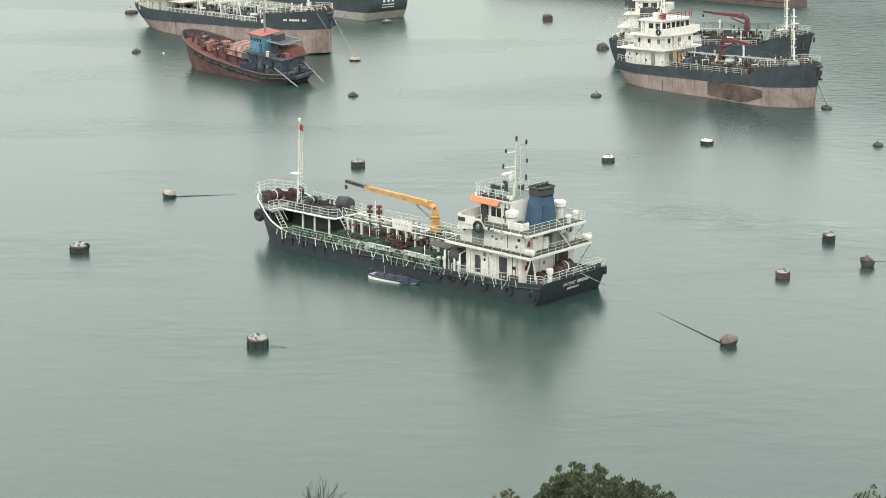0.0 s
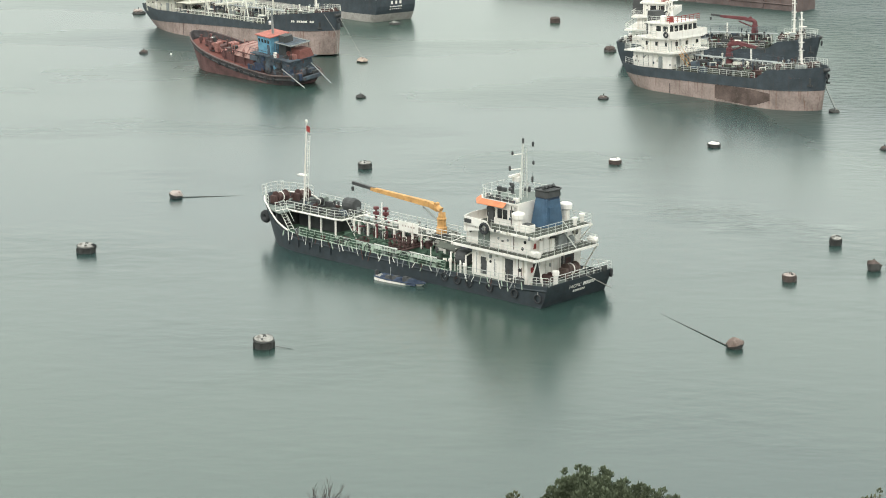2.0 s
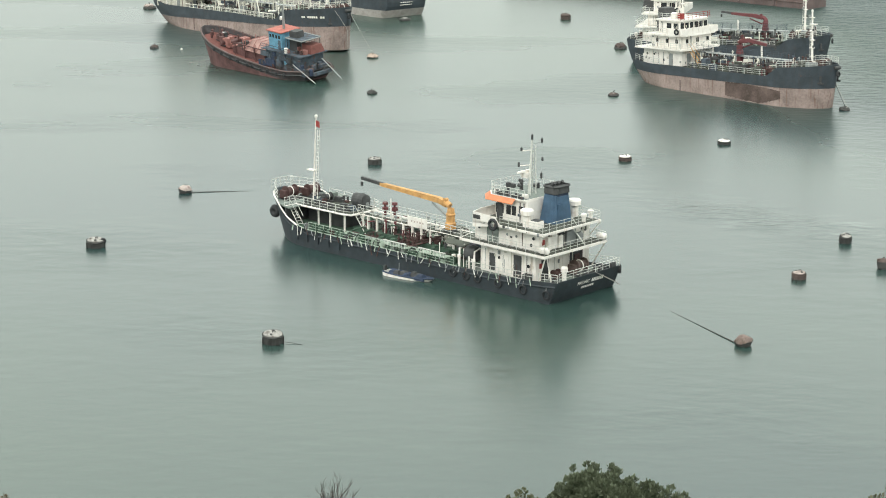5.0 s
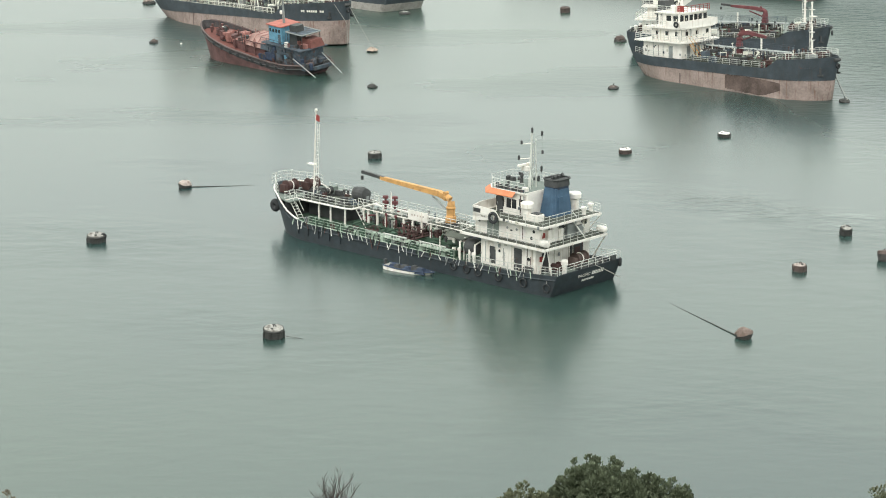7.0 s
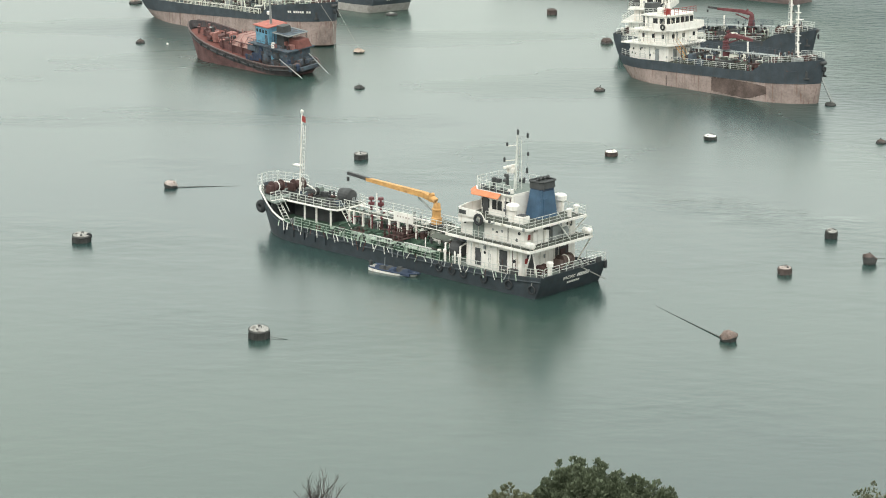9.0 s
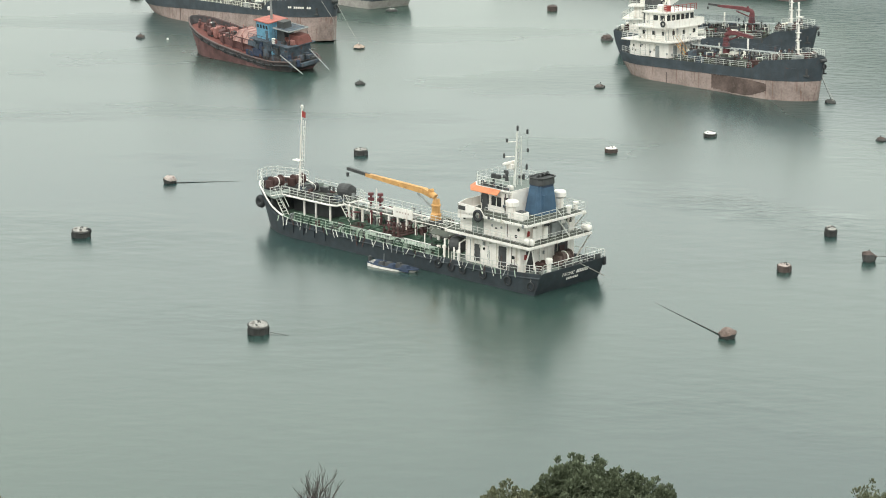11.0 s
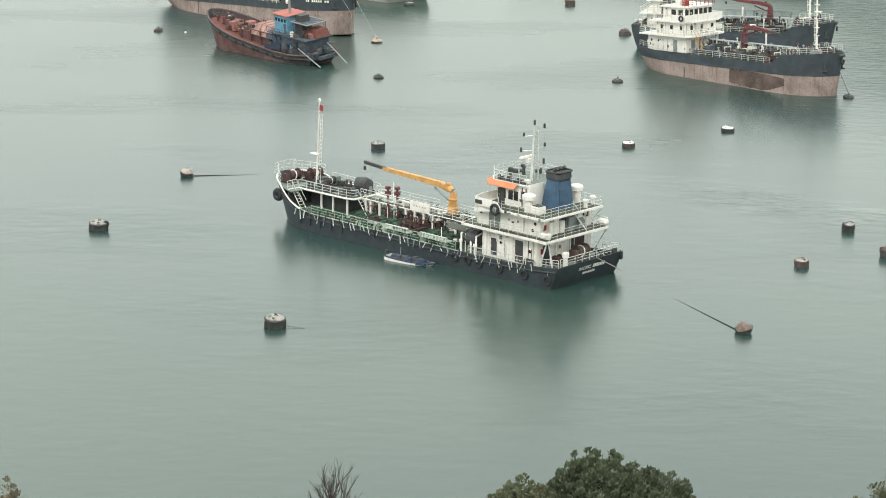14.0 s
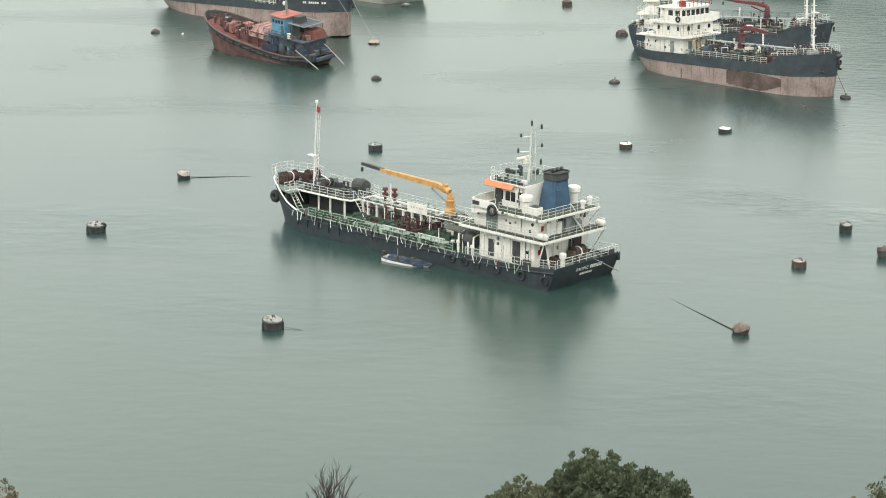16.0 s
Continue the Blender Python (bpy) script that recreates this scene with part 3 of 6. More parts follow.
# ---- the tanker in the middle ----
def build_main_tanker():
    ship = thing("tanker_ship", pose(12.975, 203.0, 0, 0, -0.6, 137), "small bunker tanker, black hull, green deck, white house, blue funnel", "ship")
    L = 44.3
    H = Hull(L, 9.8, [(0, 2.3), (2.4, 2.05), (6.5, 1.75), (12.5, 1.6), (35.6, 1.62), (37.6, 1.85), (39.2, 2.3), (40.4, 3.0), (41.4, 3.65), (44.3, 4.05)], keel=-0.6, rake=2.0, counter=1.3, full=0.80, stern=1.0, bluntness=0.62, height=4.0, off=-0.7)
    dk = lambda x: 1.45
    part("hull", H.band(lambda x: -0.6, H.top, 6, 64, wall=0.12, deck=dk), M_BLACK, ship, "black hull, faded and scuffed", smooth=False)
    part("main_deck", H.deck(dk, 0.0, 0.93, 44, 0.1), M_GREEN, ship, "worn green deck")
    part("poop_deck", H.deck(lambda x: 1.62, 0.004, 0.27, 14, 0.14, 0.1), M_GREYDECK, ship)
    part("forecastle_deck", H.deck(lambda x: 3.4, 0.865, 1.0, 22, 0.16, 0.14), M_GREYDECK, ship)
    part("forecastle_bulkhead", Geo().box(38.3, 38.45, -4.0, 4.0, 1.4, 3.3), M_DARK, ship)
    # rubbing strake and white gunwale
    for side in (1, -1):
        part("rubbing_strake", Geo().tube(H.edge(lambda x: H.top(x) - 0.45, 0.0, 0.9, 40, side, -0.06), 0.09, 6), M_BLACK, ship)
        part("gunwale", Geo().tube(H.edge(lambda x: H.top(x) + 0.02, 0.84, 0.985, 26, side, 0.04), 0.10, 6), M_WHITE, ship, "white gunwale", smooth=True)
        part("gunwale", Geo().tube(H.edge(lambda x: H.top(x) + 0.02, 0.30, 0.84, 30, side, 0.04), 0.055, 5), M_RAILG, ship)
        railing(ship, H.edge(lambda x: H.top(x), 0.31, 0.80, 34, side, 0.12), 0.85, M_RAILG, 1.25, 0.034, 3)
        railing(ship, H.edge(lambda x: max(3.4, H.top(x)), 0.93, 0.99, 12, side, 0.12), 1.1, M_RAIL, 0.9)
        railing(ship, H.edge(lambda x: H.top(x), 0.0, 0.055, 4, side, 0.12), 0.8, M_RAIL, 0.8)
        railing(ship, H.edge(lambda x: H.top(x), 0.07, 0.27, 10, side, 0.12), 0.75, M_RAIL, 1.1, bars=2)
    railing(ship, [(-0.5, -4.4, 2.3), (-0.5, 4.4, 2.3)], 0.8, M_RAIL, 1.1)
    railing(ship, [(43.2, -1.6, 4.0), (43.5, 0, 4.05), (43.2, 1.6, 4.0)], 1.1, M_RAIL, 0.8)
    # platform behind the forecastle on posts
    part("platform", Geo().prism([(30.2, -2.1), (31.2, -2.4), (38.4, -2.6), (38.4, 2.6), (31.2, 2.4), (30.2, 2.1)], 3.26, 3.4), M_DECKDARK, ship)
    e = [(38.3, 4.1, 3.36), (38.2, 2.6, 3.36), (31.2, 2.42, 3.36), (30.2, 2.1, 3.36), (30.2, -2.1, 3.36), (31.2, -2.42, 3.36), (38.2, -2.6, 3.36)]
    part("platform_edge", Geo().tube(e, 0.11, 6), M_WHITE, ship, "white edge beam")
    for x in (31.2, 33.4, 35.2):
        for y in (2.1, -2.1):
            part("platform_post", Geo().box(x - 0.09, x + 0.09, y - 0.09, y + 0.09, 1.45, 3.28, 0.02), M_WHITE, ship)
    # dark box added to stand for the shade below the platform
    part("platform_shade_box", Geo().box(32.2, 37.9, -1.5, 1.1, 1.45, 3.2, 0.05), M_DARK, ship)
    railing(ship, [(38.3, 2.55, 3.4), (31.2, 2.35, 3.4), (30.3, 2.05, 3.4), (30.3, 1.4, 3.4)], 0.9, M_RAIL, 1.2)
    railing(ship, [(38.3, -2.55, 3.4), (31.2, -2.35, 3.4), (30.3, -2.05, 3.4)], 0.9, M_RAIL, 1.2)
    railing(ship, [(38.4, 2.7, 3.4), (38.4, 4.2, 3.4)], 0.9, M_RAIL, 0.7)
    ladder(ship, (36.6, 3.4, 1.45), (38.2, 3.3, 3.4), 0.7, (0, 1, 0), 7)
    ladder(ship, (28.6, 1.2, 1.45), (30.2, 1.2, 3.4), 0.7, (0, 1, 0), 7)
    # forecastle gear
    winch(ship, 40.6, 1.2, 3.4, 1.05)
    winch(ship, 39.9, -1.4, 3.4, 1.0)
    part("covered_reel", Geo().lathe([(0.35, -0.9), (0.74, -0.78), (0.8, -0.3), (0.76, 0.1), (0.8, 0.5), (0.72, 0.8), (0.3, 0.9)], (32.0, -1.1, 4.2), 16, "x").rough(0.07, 1.5, 3), M_DARK, ship, "black tarpaulin over a rope reel")
    part("reel_stand", Geo().box(31.2, 32.8, -1.6, -0.6, 3.4, 3.75, 0.04), M_DARK, ship)
    winch(ship, 36.6, -0.6, 3.4, 0.7, M_DARK)
    for x, y in ((42.0, 1.5), (42.0, -1.5), (37.2, 1.8), (35.2, -2.0)):
        bollard(ship, x, y, 3.4, M_MAROON if x > 40 else M_DARK)
    part("paint_locker", Geo().box(36.6, 37.4, -2.2, -1.2, 3.4, 4.2, 0.05), M_GREYDECK, ship)
    part("hose_coil", Geo().torus((32.2, 1.2, 3.6), 0.6, 0.14, "z", 18, 7), M_DARK, ship)
    part("hose_coil", Geo().torus((34.8, 1.3, 3.56), 0.7, 0.13, "z", 18, 7), M_DARK, ship)
    part("vent_trunk", Geo().box(31.0, 31.4, -1.4, -1.0, 3.4, 4.1, 0.04), M_GREYMETAL, ship)
    fm = lattice_mast(ship, 38.1, 0.1, 3.4, 9.2, 0.055, None, 0.36, 0.3, 0.105)
    part("flag", Geo().faces([(37.6, 0.1, 12.35), (37.0, 0.14, 12.25), (36.95, 0.2, 11.6), (37.58, 0.13, 11.7), (37.6, 0.13, 12.35), (37.0, 0.17, 12.25), (36.95, 0.23, 11.6), (37.58, 0.16, 11.7)], [(0, 1, 2, 3), (7, 6, 5, 4), (0, 1, 5, 4), (1, 2, 6, 5), (2, 3, 7, 6), (3, 0, 4, 7)]), M_RED, fm, "small red flag")
    # cargo deck: raised trunk, catwalk, pipes, valves
    part("cargo_trunk", Geo().box(13.2, 30.6, -2.9, 1.5, 1.44, 1.95, 0.05), M_GREEN, ship, "worn maroon and green trunk top")
    part("trunk_top_paint", Geo().box(13.4, 30.4, -2.8, 0.2, 1.955, 1.975), M_MAROON, ship)
    part("catwalk", Geo().box(15.4, 30.2, 0.5, 1.1, 3.36, 3.44), M_DECKDARK, ship)
    part("pipe_bridge", Geo().box(15.4, 30.2, -1.35, -1.1, 3.3, 3.42), M_WHITE, ship)
    part("catwalk_edge", Geo().tube([(15.4, 1.12, 3.4), (30.2, 1.12, 3.4)], 0.06, 5), M_WHITE, ship)
    for x in (16.4, 19.6, 20.9, 22.2, 23.5, 24.8, 26.1, 27.4, 28.7):
        for y in (-1.2, 1.05):
            part("catwalk_post", Geo().box(x - 0.1, x + 0.1, y - 0.1, y + 0.1, 1.9, 3.4), M_WHITE, ship)
    for x in (19.6, 23.2, 26.8):
        part("catwalk_beam", Geo().box(x - 0.08, x + 0.08, -1.3, 1.1, 3.24, 3.37), M_WHITE, ship)
    railing(ship, [(15.4, 1.08, 3.44), (30.2, 1.08, 3.44)], 0.95, M_RAIL, 1.4)
    railing(ship, [(15.4, -1.28, 3.44), (30.2, -1.28, 3.44)], 0.95, M_RAIL, 1.4)
    bd = part("notice_board", Geo().box(20.0, 22.8, 1.14, 1.19, 3.45, 4.45, 0.01), M_WHITE, ship, "white board with a row of red marks")
    for i in range(5):
        part("red_mark", Geo().box(20.5 + i * 0.4, 20.68 + i * 0.4, 1.192, 1.204, 3.88, 4.06), M_BUOYPALE, bd)
    for i, (x, z) in enumerate(((27.6, 3.44), (26.7, 3.44))):
        part("fire_monitor", Geo().lathe([(0.14, 0), (0.14, 0.5), (0.34, 0.55), (0.34, 0.85), (0.12, 0.9), (0.12, 1.1), (0.32, 1.15), (0.3, 1.4)], (x, -0.4 - 0.5 * i, z), 12), M_CRANE_RED, ship)
    for y, r, mt in ((2.6, 0.12, M_MAROON), (2.95, 0.12, M_GREYMETAL), (3.3, 0.10, M_RAILG), (-3.3, 0.12, M_GREYMETAL), (-3.7, 0.12, M_RED)):
        pipe_run(ship, [(14.0, y, 1.75), (30.0, y, 1.75)], r, mt, "cargo_pipe")
    for x in (20.0, 20.7, 21.4, 22.1):
        pipe_run(ship, [(x, -4.2, 2.1), (x, 4.2, 2.1)], 0.11, M_MAROON, "manifold_pipe")
        part("manifold_flange", Geo().lathe([(0.22, 0), (0.22, 0.1)], (x, 4.2, 2.1), 12, "y"), M_MAROON, ship)
        valve(ship, x, 3.2, 2.1, M_MAROON)
        valve(ship, x, 1.9, 2.1, M_MAROON)
    random.seed(5)
    for x in (15.6, 17.2, 18.9, 23.4, 24.5, 25.6, 26.6, 28.0, 29.2):
        valve(ship, x, random.uniform(0.8, 1.4), 1.97, random.choice((M_CRANE_RED, M_MAROON, M_DARK)))
        part("tank_hatch", Geo().lathe([(0.45, 0), (0.45, 0.35), (0.5, 0.36), (0.5, 0.46), (0.2, 0.5)], (x + 0.4, random.uniform(-2.4, -1.7), 1.97), 14), random.choice((M_MAROON, M_DARK, M_GREYDECK)), ship)
    for x in (24.6, 26.0, 29.4):
        part("vent_pipe", Geo().lathe([(0.1, 0), (0.1, 1.2), (0.18, 1.25), (0.18, 1.5)], (x, 1.1, 1.97), 10), random.choice((M_CRANE_RED, M_WHITE)), ship)
    for x in (22.6, 24.0, 27.5, 29.0):
        pipe_run(ship, [(x, 1.5, 2.2), (x, 2.6, 2.2), (x + 0.8, 2.6, 1.75)], 0.09, M_GREEN, "branch_pipe")
    deck_clutter(ship, 14.0, 29.6, 1.6, 1.96, 78, 70, -1.2)
    # standpipes, bends and vent lines below and behind the catwalk
    random.seed(83)
    for i in range(48):
        x, y, z = random.uniform(14.4, 29.8), random.uniform(-2.6, 1.3), random.uniform(2.5, 3.25)
        dx, dy = random.choice((-0.9, -0.5, 0.5, 0.9)), random.choice((-0.7, 0.0, 0.7))
        part("bent_pipe", Geo().tube([(x, y, 1.95), (x, y, z - 0.15), (x + dx * 0.2, y + dy * 0.2, z), (x + dx, y + dy, z)], random.choice((0.05, 0.07, 0.09)), 6), random.choice((M_MAROON, M_MAROON, M_CRANE_RED, M_WHITE, M_RAIL, M_DARK, M_BROWN, M_GREEN)), ship, smooth=True)
    # loose gear between the trunk and the rail: drums, hoses, low lockers, stools
    random.seed(33)
    for i in range(60):
        x, y = 13.6 + 15.5 * random.random() ** 1.2, random.uniform(1.7, 4.3)
        c = random.random()
        if c < 0.25:
            part("drum", Geo().lathe([(0.26, 0), (0.28, 0.3), (0.26, 0.6), (0.22, 0.62)], (x, y, 1.46), 12), random.choice((M_DARK, M_GREEN, M_MAROON, M_GREEN)), ship)
        elif c < 0.55:
            q = [(x + 0.5 * k + random.uniform(-0.1, 0.1), y + 0.35 * math.sin(k * 1.3 + i), 1.55 + 0.12 * (k % 2)) for k in range(5)]
            part("hose", Geo().tube(q, 0.075, 6), random.choice((M_DARK, M_DARK, M_GREEN, M_MAROON)), ship, smooth=True)
        elif c < 0.8:
            w = random.uniform(0.15, 0.4)
            part("low_locker", Geo().box(x - w, x + w, y - 0.2, y + 0.2, 1.45, 1.6 + random.uniform(0.15, 0.8), 0.03), random.choice((M_DARK, M_GREEN, M_DECKDARK, M_GREYMETAL, M_GREEN)), ship)
        else:
            valve(ship, x, y, 1.46, random.choice((M_GREEN, M_DARK, M_MAROON, M_GREEN)))
    for i in range(14):
        x = 14.0 + i * 1.55 + random.uniform(-0.5, 0.5)
        part("hung_hose", Geo().tube([(x, 4.2, 1.7), (x + 0.1, 4.75, 2.45), (x + 0.3, 4.95, 2.0), (x + 0.4, 5.02, 1.1 + random.uniform(0, 0.4))], 0.05, 6), random.choice((M_DARK, M_GREEN, M_GREEN, M_GREYMETAL)), ship, smooth=True)
    random.seed(9)
    for i in range(26):
        x, y = random.uniform(31.0, 37.8), random.uniform(-2.0, 1.9)
        w, h = random.uniform(0.12, 0.45), random.uniform(0.15, 0.7)
        part("deck_gear", Geo().box(x - w, x + w, y - w * 0.6, y + w * 0.6, 3.4, 3.4 + h, 0.04), random.choice((M_DARK, M_DARK, M_TEALGREY, M_MAROON, M_GREYMETAL)), ship)
    part("white_pole", Geo().tube([(25.9, 0.5, 3.4), (25.9, 0.5, 5.7)], 0.06, 6), M_WHITE, ship)
    # gangways stowed on the rail, fender brackets
    for x0, x1, z in ((13.9, 17.6, 2.15), (19.4, 22.6, 2.1)):
        gw = part("gangway", Geo().box(x0, x1, 4.2, 4.95, z, z + 0.1), M_RAILG, ship, "stowed pale green gangway")
        for k in range(8):
            x = x0 + (x1 - x0) * (k + 0.5) / 8
            part("gangway_post", Geo().tube([(x, 4.95, z), (x, 4.95, z + 0.5)], 0.045, 4), M_RAIL, gw)
        part("gangway_rail", Geo().tube([(x0, 4.95, z + 0.5), (x1, 4.95, z + 0.5)], 0.06, 5), M_RAIL, gw)
    random.seed(14)
    for i in range(46):
        x = 3.0 + i * 0.74 + random.uniform(-0.25, 0.25)
        zt = H.top(x)
        part("fender_bracket", Geo().tube([(x, 4.88, zt + random.uniform(0, 0.2)), (x - random.choice((0.5, 0.3, -0.25, 0.0)), 5.08, zt - random.uniform(0.35, 0.95))], random.choice((0.035, 0.05, 0.06)), 5), random.choice((M_RAIL, M_RAIL, M_RAILG, M_GREYMETAL, M_MAROON)), ship)
    for i in range(16):
        x = 13.5 + i * 1.4 + random.uniform(-0.4, 0.4)
        part("rail_gear", Geo().box(x - random.uniform(0.1, 0.4), x + 0.2, 4.3, 4.7, 1.5, 1.6 + random.uniform(0.2, 0.9), 0.03), random.choice((M_GREEN, M_DARK, M_RAILG, M_MAROON, M_GREYMETAL)), ship)
    for x in (0.6, 3.55, 6.8, 9.5, 11.05, 12.8):
        tyre(ship, x, 5.02, 0.92, 0.40, 0.085, rope=0.5)
    for i in range(5):
        x = 30.5 + i * 1.7
        p = H.point(x / L, 1.0, -0.05)
        part("chafing_plate", Geo().box(p[0] - 0.05, p[0] + 0.05, p[1] - 0.05, p[1] + 0.1, 0.3, 1.5), M_BLACK, ship)
    tyre(ship, 41.4, 2.75, 2.1, 0.42, 0.32, "y")
    # crane
    part("crane_foundation", Geo().lathe([(0.55, 0), (0.55, 1.7), (0.95, 1.75), (0.95, 1.9)], (17.8, 0.0, 1.5), 16), M_WHITE, ship)
    deck_crane(ship, 17.8, 0.0, 3.42, 2.8, 12.9, 1, M_YELLOW, M_DARK, -0.75)
    part("crane_platform", Geo().box(16.2, 19.0, -1.2, 1.2, 3.3, 3.4), M_DECKDARK, ship)
    part("awning", Geo().faces([(12.3, 2.9, 3.62), (15.9, 2.2, 3.5), (15.4, 3.6, 3.36), (12.3, 4.2, 3.45), (12.3, 2.9, 3.67), (15.9, 2.2, 3.55), (15.4, 3.6, 3.41), (12.3, 4.2, 3.50)], [(3, 2, 1, 0), (4, 5, 6, 7), (0, 1, 5, 4), (1, 2, 6, 5), (2, 3, 7, 6), (3, 0, 4, 7)]), M_DECKDARK, ship, "grimy dark awning over the deck")
    for x in (12.1, 15.4):
        part("awning_post", Geo().tube([(x, 4.2, 1.5), (x, 4.2, 3.4)], 0.05, 6), M_WHITE, ship)
    # house, tier by tier
    part("house_tier", Geo().box(2.7, 9.9, -4.1, 4.15, 1.62, 4.5, 0.05), M_WHITE, ship, "white lower house with doors")
    # dark sheet painting the shaded opening in the aft wall
    part("aft_opening_shade", Geo().box(2.6, 2.7, -2.9, -1.0, 1.62, 3.9), M_DARK, ship)
    # dark sheet added as the wedge of shade beside the slanting strut
    part("aft_wall_shade", Geo().box(2.62, 2.7, 2.3, 3.3, 1.62, 3.7), M_DARK, ship)
    part("covered_winch", Geo().lathe([(0.4, -0.75), (0.78, -0.6), (0.85, 0), (0.78, 0.6), (0.4, 0.75)], (11.3, 3.7, 2.95), 16, "x"), M_DARK, ship, "dark covered drum")
    for x in (10.3, 11.0, 12.3):
        part("davit_frame", Geo().tube([(x, 4.6, 1.6), (x, 4.6, 2.5), (x + 0.35, 4.2, 3.3), (x + 0.35, 3.4, 3.5)], 0.11, 6), M_WHITE, ship)
    for x, y in ((10.6, 4.4), (12.9, 4.0), (13.3, 4.4)):
        part("white_vent", Geo().lathe([(0.13, 0), (0.13, 0.7), (0.22, 0.75), (0.2, 1.0)], (x, y, 1.6), 10), M_WHITE, ship)
    part("forward_bulkhead", Geo().box(9.9, 10.2, -3.8, 3.4, 1.62, 4.42), M_CREAM, ship)
    part("deck_slab", Geo().prism([(0.9, -4.6), (12.0, -4.6), (12.5, -3.0), (12.5, 3.0), (12.0, 4.95), (0.9, 4.95)], 4.42, 4.66), M_WHITE, ship)
    part("slab_walkway", Geo().prism([(1.05, -4.45), (11.9, -4.45), (12.35, -3.0), (12.35, 3.0), (11.9, 4.8), (1.05, 4.8)], 4.664, 4.674), M_DECKDARK, ship)
    part("house_tier", Geo().box(2.5, 10.9, -3.85, 3.9, 4.67, 6.6, 0.05), M_WHITE, ship, "white middle house")
    part("deck_slab", Geo().prism([(1.4, -4.2), (6.9, -4.2), (10.5, -4.2), (10.9, -3.0), (10.9, 3.0), (10.5, 4.7), (6.9, 4.7), (1.4, 4.7)], 6.52, 6.74), M_WHITE, ship)
    part("slab_walkway", Geo().box(1.55, 10.4, -4.05, 4.55, 6.744, 6.754), M_DECKDARK, ship)
    # solid bulwark round the fore part of the bridge deck
    for side in (1, -0.893):
        part("bridge_bulwark", Geo().faces([(x, side * y, z) for x, y, z in ((6.9, 4.7, 6.6), (7.6, 4.7, 7.45), (10.5, 4.7, 7.55), (10.5, 4.7, 6.0), (6.9, 4.6, 6.6), (7.6, 4.6, 7.45), (10.5, 4.6, 7.55), (10.5, 4.6, 6.0))], [(0, 1, 2, 3), (7, 6, 5, 4), (0, 1, 5, 4), (1, 2, 6, 5), (2, 3, 7, 6), (3, 0, 4, 7)]), M_WHITE, ship)
    part("bridge_bulwark", Geo().prism([(10.4, -4.2), (10.5, -4.2), (11.0, -3.0), (11.0, 3.0), (10.5, 4.7), (10.4, 4.7), (10.9, 3.0), (10.9, -3.0)], 6.7, 7.55), M_WHITE, ship)
    part("name_board", Geo().box(9.5, 10.4, 4.7, 4.74, 6.9, 7.3), M_DARK, ship)
    tyre(ship, 7.7, 4.85, 6.7, 0.47, 0.15)
    railing(ship, [(1.0, 4.85, 4.67), (11.9, 4.85, 4.67), (12.4, 3.0, 4.67)], 0.85, M_RAIL, 1.2, 0.027)
    railing(ship, [(1.0, -4.5, 4.67), (11.9, -4.5, 4.67), (12.4, -3.0, 4.67)], 0.85, M_RAIL, 1.2)
    railing(ship, [(1.0, -4.5, 4.67), (1.0, 4.85, 4.67)], 0.85, M_RAIL, 1.1, 0.027)
    railing(ship, [(7.0, 4.6, 6.75), (1.5, 4.6, 6.75)], 0.9, M_RAIL, 1.1, 0.027)
    railing(ship, [(7.0, -4.1, 6.75), (1.5, -4.1, 6.75)], 0.9, M_RAIL, 1.1)
    railing(ship, [(1.5, -4.1, 6.75), (1.5, 4.6, 6.75)], 0.9, M_RAIL, 1.1, 0.027)
    # doors, ports and panels
    door(ship, 8.3, 4.16, 1.85, 0.75, 1.75, M_DARK)
    door(ship, 9.4, 4.16, 1.85, 0.85, 1.75, M_WHITE)
    door(ship, 5.0, 4.16, 1.75, 1.0, 2.2, M_DARK)
    door(ship, 6.6, 4.16, 1.85, 0.8, 1.75, M_WHITE)
    part("deck_locker", Geo().box(3.0, 3.9, 4.2, 4.75, 1.6, 2.4, 0.04), M_DARK, ship)
    window(ship, 3.6, 4.16, 3.1, 0.36, 0.36, "y", 1, True)
    window(ship, 7.4, 4.16, 3.3, 0.30, 0.30, "y", 1, True)
    for x, z in ((3.2, 5.9), (3.5, 5.2), (10.3, 5.9)):
        window(ship, x, 3.91, z, 0.34, 0.34, "y", 1, True)
    door(ship, 8.9, 3.91, 4.7, 0.7, 1.7, M_GREYDECK)
    door(ship, 8.1, 3.91, 4.7, 0.7, 1.7, M_GREYDECK)
    for x in (6.6, 5.4):
        part("wall_vent", Geo().lathe([(0.1, 0), (0.14, 0.05), (0.08, 0.12)], (x, 3.9, 5.75), 10, "y"), M_GREYMETAL, ship)
    for z in (2.9, 5.3):
        part("fire_locker", Geo().box(2.58 if z < 4 else 2.36, 2.75, 3.2, 3.6, z, z + 0.5, 0.02), M_RED, ship)
    door(ship, 2.47, 0.6, 4.7, 0.8, 1.7, M_DARK, "x")
    door(ship, 2.47, -1.2, 4.7, 0.8, 1.7, M_GREYMETAL, "x")
    door(ship, 2.58, -2.0, 1.65, 0.8, 1.8, M_MAROON, "x")
    for y in (-3.2, -2.5, 2.0):
        window(ship, 2.49, y, 5.9, 0.34, 0.34, "x", 1, True)
